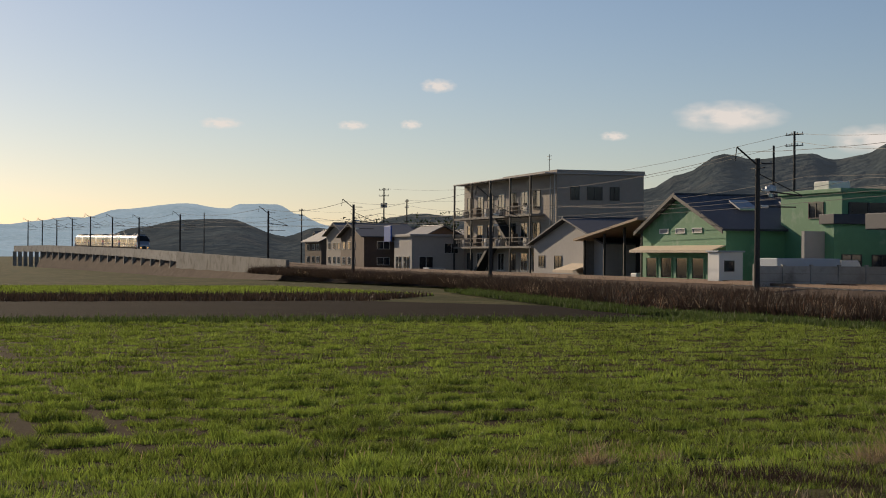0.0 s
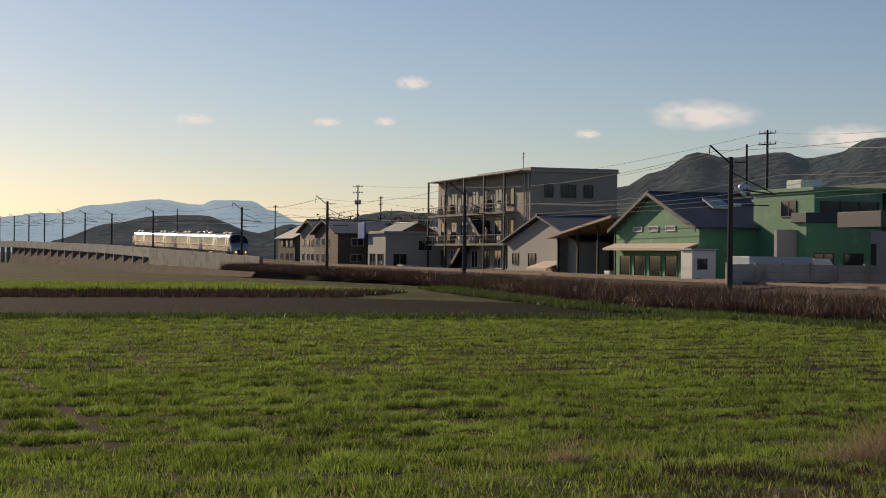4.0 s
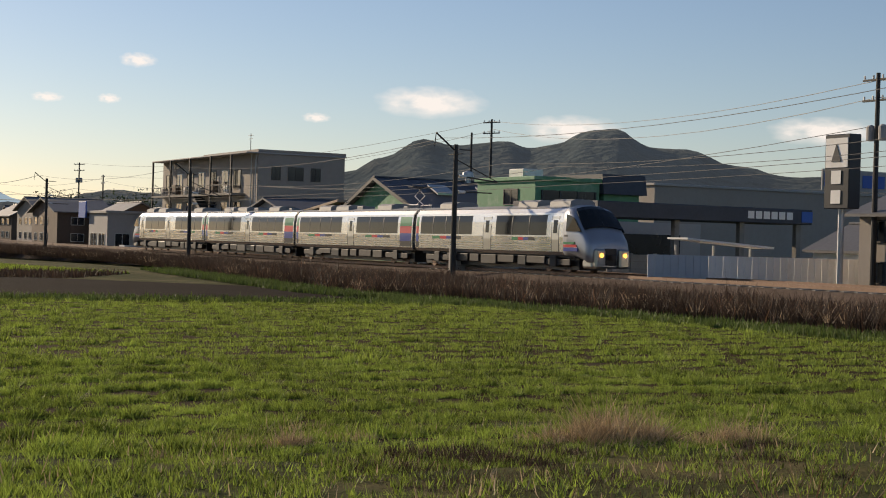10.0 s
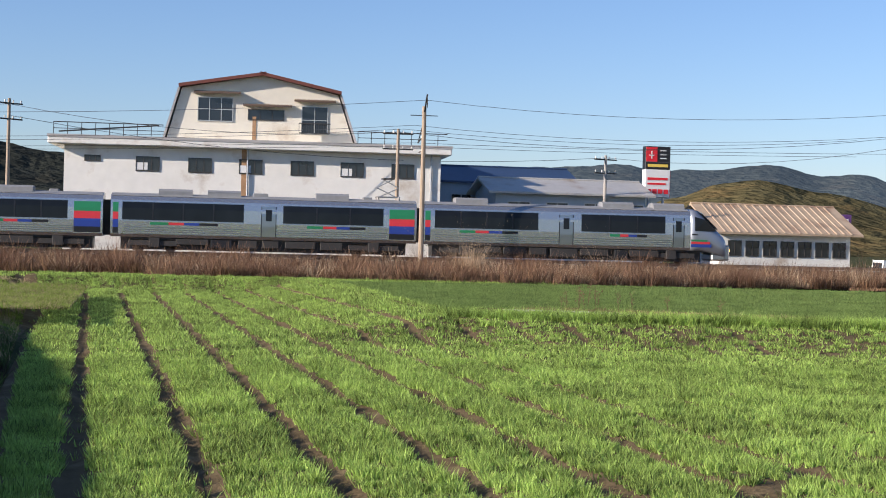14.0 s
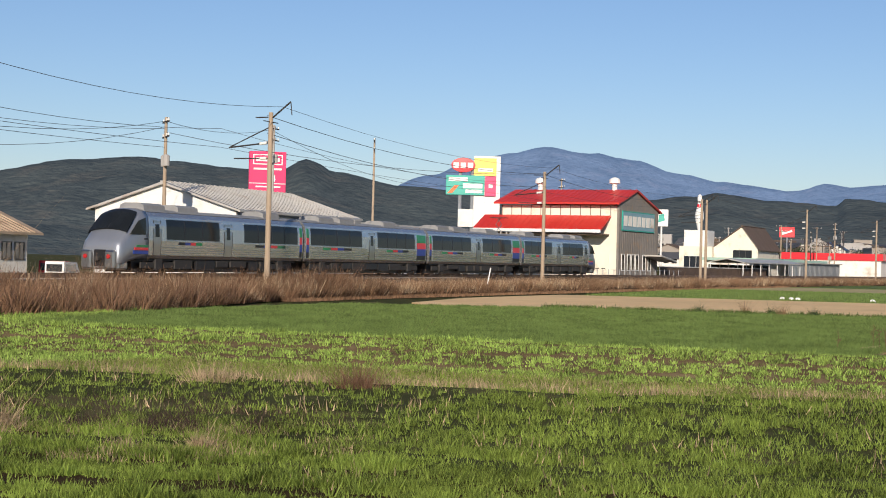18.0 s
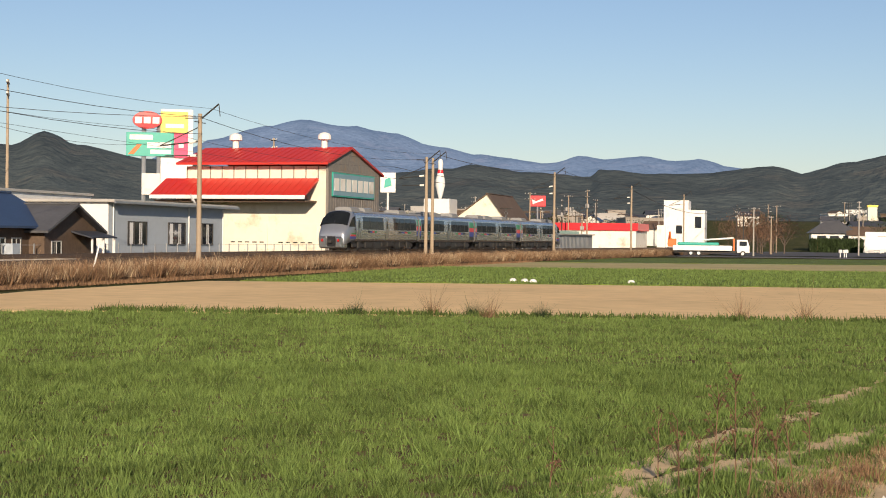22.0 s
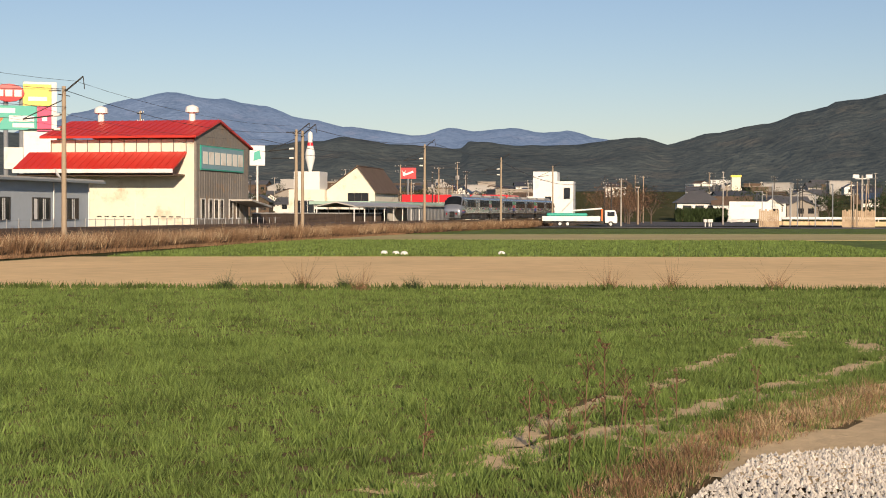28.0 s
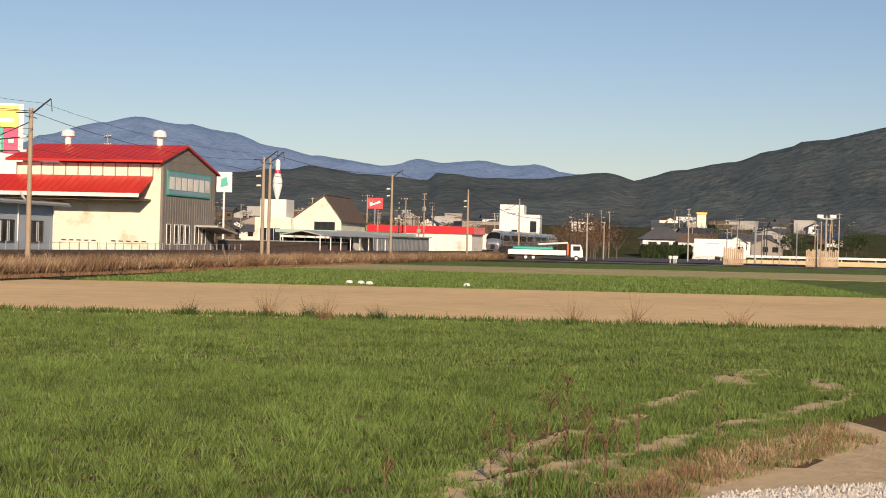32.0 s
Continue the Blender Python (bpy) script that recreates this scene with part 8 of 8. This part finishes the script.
ridge("hill_dome", [(-535, 492, 12), (-506, 516, 35), (-483, 520, 43), (-468, 521, 49), (-454, 522, 56), (-430, 523, 58), (-406, 523, 57), (-365, 526, 58), (-344, 530, 50), (-331, 534, 42), (-316, 544, 43), (-300, 555, 47), (-280, 562, 48), (-262, 566, 43)], H_NEAR, "broad dark wooded hill", 4, 3.0, deep_rows=26)
ridge("hill_flat_top", [(-300, 596, 26), (-253, 624, 40), (-232, 630, 44), (-213, 630, 55), (-195, 630, 57.5), (-166, 630, 56.5), (-135, 630, 57.5), (-122, 630, 54), (-106, 630, 45), (-96, 630, 41), (-80, 632, 20), (-66, 634, 4)], H_NEAR, "flat-topped dark wooded hill above the line", 5, 4.0, deep_rows=30)
ridge("hill_middle", [(-190, 935, 40), (-150, 950, 60), (-125, 950, 63), (-102, 950, 63.5), (-85, 950, 57), (-65, 950, 53), (-27, 955, 50), (60, 955, 30)], H_NEAR, "wooded hills between the roofs", 6, 3.0)
ridge("hill_middle_east", [(150, 1060, 30), (222, 1055, 42), (295, 1050, 58), (364, 1050, 62), (384, 1050, 59.5), (425, 1050, 60.5), (478, 1045, 65.5), (513, 1035, 57.5), (541, 1030, 60), (575, 1010, 50), (620, 985, 43), (700, 940, 47), (780, 890, 40), (850, 840, 50)], H_MID, "mountain ridge beyond the town with blue-grey haze painted in", 7, 3.0)
ridge("hill_middle_near", [(215, 655, 4), (254, 650, 25.5), (280, 650, 33.5), (298, 648, 36), (331, 640, 29.5), (367, 630, 22), (420, 610, 14), (470, 590, 10)], hill_material("autumn_hill", (0.10, 0.085, 0.04)), "low brown wooded hill", 8, 1.6)
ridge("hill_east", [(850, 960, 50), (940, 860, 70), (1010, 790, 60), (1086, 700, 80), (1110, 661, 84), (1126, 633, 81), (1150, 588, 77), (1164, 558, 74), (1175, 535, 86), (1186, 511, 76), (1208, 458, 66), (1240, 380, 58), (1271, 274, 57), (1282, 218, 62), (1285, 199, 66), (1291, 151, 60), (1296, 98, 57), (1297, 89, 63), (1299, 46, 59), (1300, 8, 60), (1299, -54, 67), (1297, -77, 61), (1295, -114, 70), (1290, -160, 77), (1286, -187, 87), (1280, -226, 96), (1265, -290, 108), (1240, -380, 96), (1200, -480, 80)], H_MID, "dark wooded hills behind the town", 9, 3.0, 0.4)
ridge("hill_far_east", [(2400, 1000, 90), (2452, 862, 150), (2468, 819, 165), (2492, 740, 188), (2509, 681, 201), (2529, 603, 192), (2547, 520, 179), (2558, 464, 161), (2572, 379, 145), (2587, 264, 132), (2591, 216, 146), (2595, 159, 140), (2597, 111, 146), (2599, 54, 137), (2600, 15, 141), (2599, -42, 129), (2595, -130, 100)], H_FAREAST, "mountain with a long level summit and blue haze painted in", 10, 6.0)


# ---- thin clouds low in the western sky ----
def cloud_material():
    m = bpy.data.materials.new("thin_cloud")
    m.use_nodes = True
    n, l = m.node_tree.nodes, m.node_tree.links
    n.remove(n["Principled BSDF"])
    tc = n.new("ShaderNodeTexCoord")
    ns = n.new("ShaderNodeTexNoise")
    ns.inputs["Scale"].default_value, ns.inputs["Detail"].default_value = 3.0, 6.0
    mp = n.new("ShaderNodeMapping")
    mp.inputs["Scale"].default_value = (2.2, 2.2, 1.5)
    l.new(tc.outputs["Generated"], mp.inputs[0])
    l.new(mp.outputs[0], ns.inputs["Vector"])
    gr = n.new("ShaderNodeTexGradient")
    gr.gradient_type = "SPHERICAL"
    m2 = n.new("ShaderNodeMapping")
    m2.inputs["Location"].default_value, m2.inputs["Scale"].default_value = (-1.0, -1.0, -1.0), (2.0, 2.0, 2.0)
    l.new(tc.outputs["Generated"], m2.inputs[0])
    l.new(m2.outputs[0], gr.inputs[0])
    mul = n.new("ShaderNodeMath")
    mul.operation = "MULTIPLY"
    l.new(ns.outputs["Fac"], mul.inputs[0])
    l.new(gr.outputs["Fac"], mul.inputs[1])
    mr = n.new("ShaderNodeMapRange")
    mr.inputs["From Min"].default_value, mr.inputs["From Max"].default_value, mr.inputs["To Max"].default_value = 0.10, 0.42, 0.85
    l.new(mul.outputs[0], mr.inputs[0])
    em = n.new("ShaderNodeEmission")
    em.inputs[0].default_value, em.inputs[1].default_value = (1.0, 0.93, 0.88, 1), 0.92
    tr = n.new("ShaderNodeBsdfTransparent")
    mx = n.new("ShaderNodeMixShader")
    l.new(mr.outputs[0], mx.inputs[0])
    l.new(tr.outputs[0], mx.inputs[1])
    l.new(em.outputs[0], mx.inputs[2])
    l.new(mx.outputs[0], n["Material Output"].inputs[0])
    return m


M_CLOUD = cloud_material()
for azim, up, w, h in ((-73.4, 6.35, 2.6, 0.75), (-62.6, 5.2, 8.0, 1.6), (-76.6, 4.85, 2.2, 0.5), (-74.4, 4.9, 1.6, 0.5), (-81.5, 4.85, 3.0, 0.6), (-57.2, 4.3, 7.0, 1.5), (-48, 4.4, 8, 1.4), (-66.8, 4.5, 2.0, 0.5)):
    d = 4300
    c = Vector((math.sin(radians(azim)), math.cos(radians(azim)), 0))
    s = Vector((c.y, -c.x, 0)) * d * math.tan(radians(w / 2))
    o = c * d + Vector((0, 0, 2.7 + d * math.tan(radians(up))))
    u = Vector((0, 0, d * math.tan(radians(h / 2)))) + c * 1.0
    raw("cloud_bank", [tuple(o - s - u), tuple(o + s - u), tuple(o + s + u), tuple(o - s + u)], [(0, 1, 2, 3)], M_CLOUD, "thin pinkish cloud low in the sky", "cloud", "structure")

# ---- small things by the fields ----
for x, y in ((94.5, 10.6), (95.1, 11.2), (95.6, 12.0), (96, 4.6), (98, -23)):
    t = lathe([(0.14, -0.1), (0.24, 0.05), (0.2, 0.18), (0.1, 0.24)], 9)
    whole("white_stone", t, M_WHITE, "pale stone lying on the field boundary", "stone", "pale stones", m=pose(x, y, 0, 0, 0, x * 40))
whole("leaning_marker", tubes(((80.0, 33.6, 0.1), (80.9, 33.5, 2.1), 0.05)), M_WHITE, "leaning white trackside marker post", "post")
lf = thing("line_fence", pose(0, 0, 0), "low mesh fence along the railway", "fence", kind="structure")
for i in range(46):
    x = 88 + i * 2.0
    y = track_y(x) + 6.9
    part("fence_post", boxes((x - 0.04, x + 0.04, y - 0.04, y + 0.04, 0.2, 2.0)), M_GALV, lf)
    part("fence_rail", tubes(((x, y, 1.9), (x + 2.0, track_y(x + 2.0) + 6.9, 1.9), 0.02), ((x, y, 1.2), (x + 2.0, track_y(x + 2.0) + 6.9, 1.2), 0.012), sides=4), M_GALV, lf)


# ---- by the far road ----
for i, (x, y, h) in enumerate(((350, -6, 7.5), (345, -9, 6.5), (360, -14.5, 8.5), (340, -12, 5.5), (366, -9, 9.0), (336, -7, 5.0), (352, -12, 6.5))):
    tree(x, y, h, h * 0.6, M_RUST, "bare reddish-brown thicket tree by the road", 300 + i, 0, 900, True)
hh = thing("hipped_house", pose(440, -41, 0), "low white house with a wide dark hipped roof", "house")
part("wall", boxes((0, 9, 0, 12, 0, 5.6)), M_WHITE, hh)
bm = bmesh.new()
eave = [bm.verts.new(p) for p in ((-1, -1, 5.5), (10, -1, 5.5), (10, 13, 5.5), (-1, 13, 5.5))]
r0, r1 = bm.verts.new((4.5, 4, 9.0)), bm.verts.new((4.5, 8, 9.0))
bm.faces.new(eave[::-1])
bm.faces.new((eave[0], eave[1], r0)), bm.faces.new((eave[1], eave[2], r1, r0)), bm.faces.new((eave[2], eave[3], r1)), bm.faces.new((eave[3], eave[0], r0, r1))
part("roof", bm, M_TILEROOF, hh)
for y in (1.0, 4.5, 8.0):
    win(hh, "x-", 0, y, y + 2.4, 3.2, 4.8, M_DARKFRAME)
hp = np.stack([RNG.uniform(429, 432, 9000), RNG.uniform(-42, -28, 9000)], 1)
blades("clipped_hedge", hp, RNG.uniform(0, 3.2, 9000), 0.9, 0.45, M_TREE, "dark clipped hedge before the far house", "hedge", 0.9)
for y0, y1 in ((-40, -35.6), (-58.5, -52)):
    fe = thing("timber_fence", pose(305, 0, 0), "tan upright timber screen fence", "fence", "timber fences")
    k = int((y1 - y0) / 0.4)
    for i in range(k):
        part("board", boxes((0, 0.06, y0 + i * 0.4, y0 + i * 0.4 + 0.34, -0.1, 3.3 + 0.2 * math.sin(i * 2.3))), M_TANROOF, fe)
for x, y, top in ((320, -40.6, 9.0), (320, -44.2, 8.6), (322, -46, 7.0), (320, -52.8, 8.8), (318, -49, 6.6), (316, -38, 7.2)):
    sp_ = thing("steel_post", pose(x, y, 0), "tall grey steel post with a short top arm", "post", "steel posts")
    part("shaft", tubes(((0, 0, -0.2), (0, 0, top), 0.13, 0.10)), M_GALV, sp_)
    part("arm", tubes(((0, 0, top - 0.1), (0, 1.6, top - 0.1), 0.06), sides=6), M_GALV, sp_)
fl = thing("floodlight_mast", pose(340, -62.4, 0), "grey mast with twin white floodlights", "lamp")
part("mast", tubes(((0, 0, -0.2), (0, 0, 11), 0.25, 0.2)), M_CONC, fl)
for y in (-1.4, 1.4):
    part("floodlight", boxes((-0.4, 0.3, y - 0.7, y + 0.7, 10.4, 11.2), bevel=0.1), M_WHITE, fl)
part("crossbar", boxes((-0.1, 0.1, -1.5, 1.5, 10.2, 10.4)), M_GALV, fl)
for x, y in ((300, -25.2), (296, -25.6), (303, -26.6)):
    whole("road_marker", lathe([(0.1, 0), (0.1, 0.9), (0.35, 0.95), (0.35, 1.5), (0.1, 1.55)], 10), M_WHITE, "round white road marker on a post", "marker", "road markers", m=pose(x, y, -0.07))


motions()
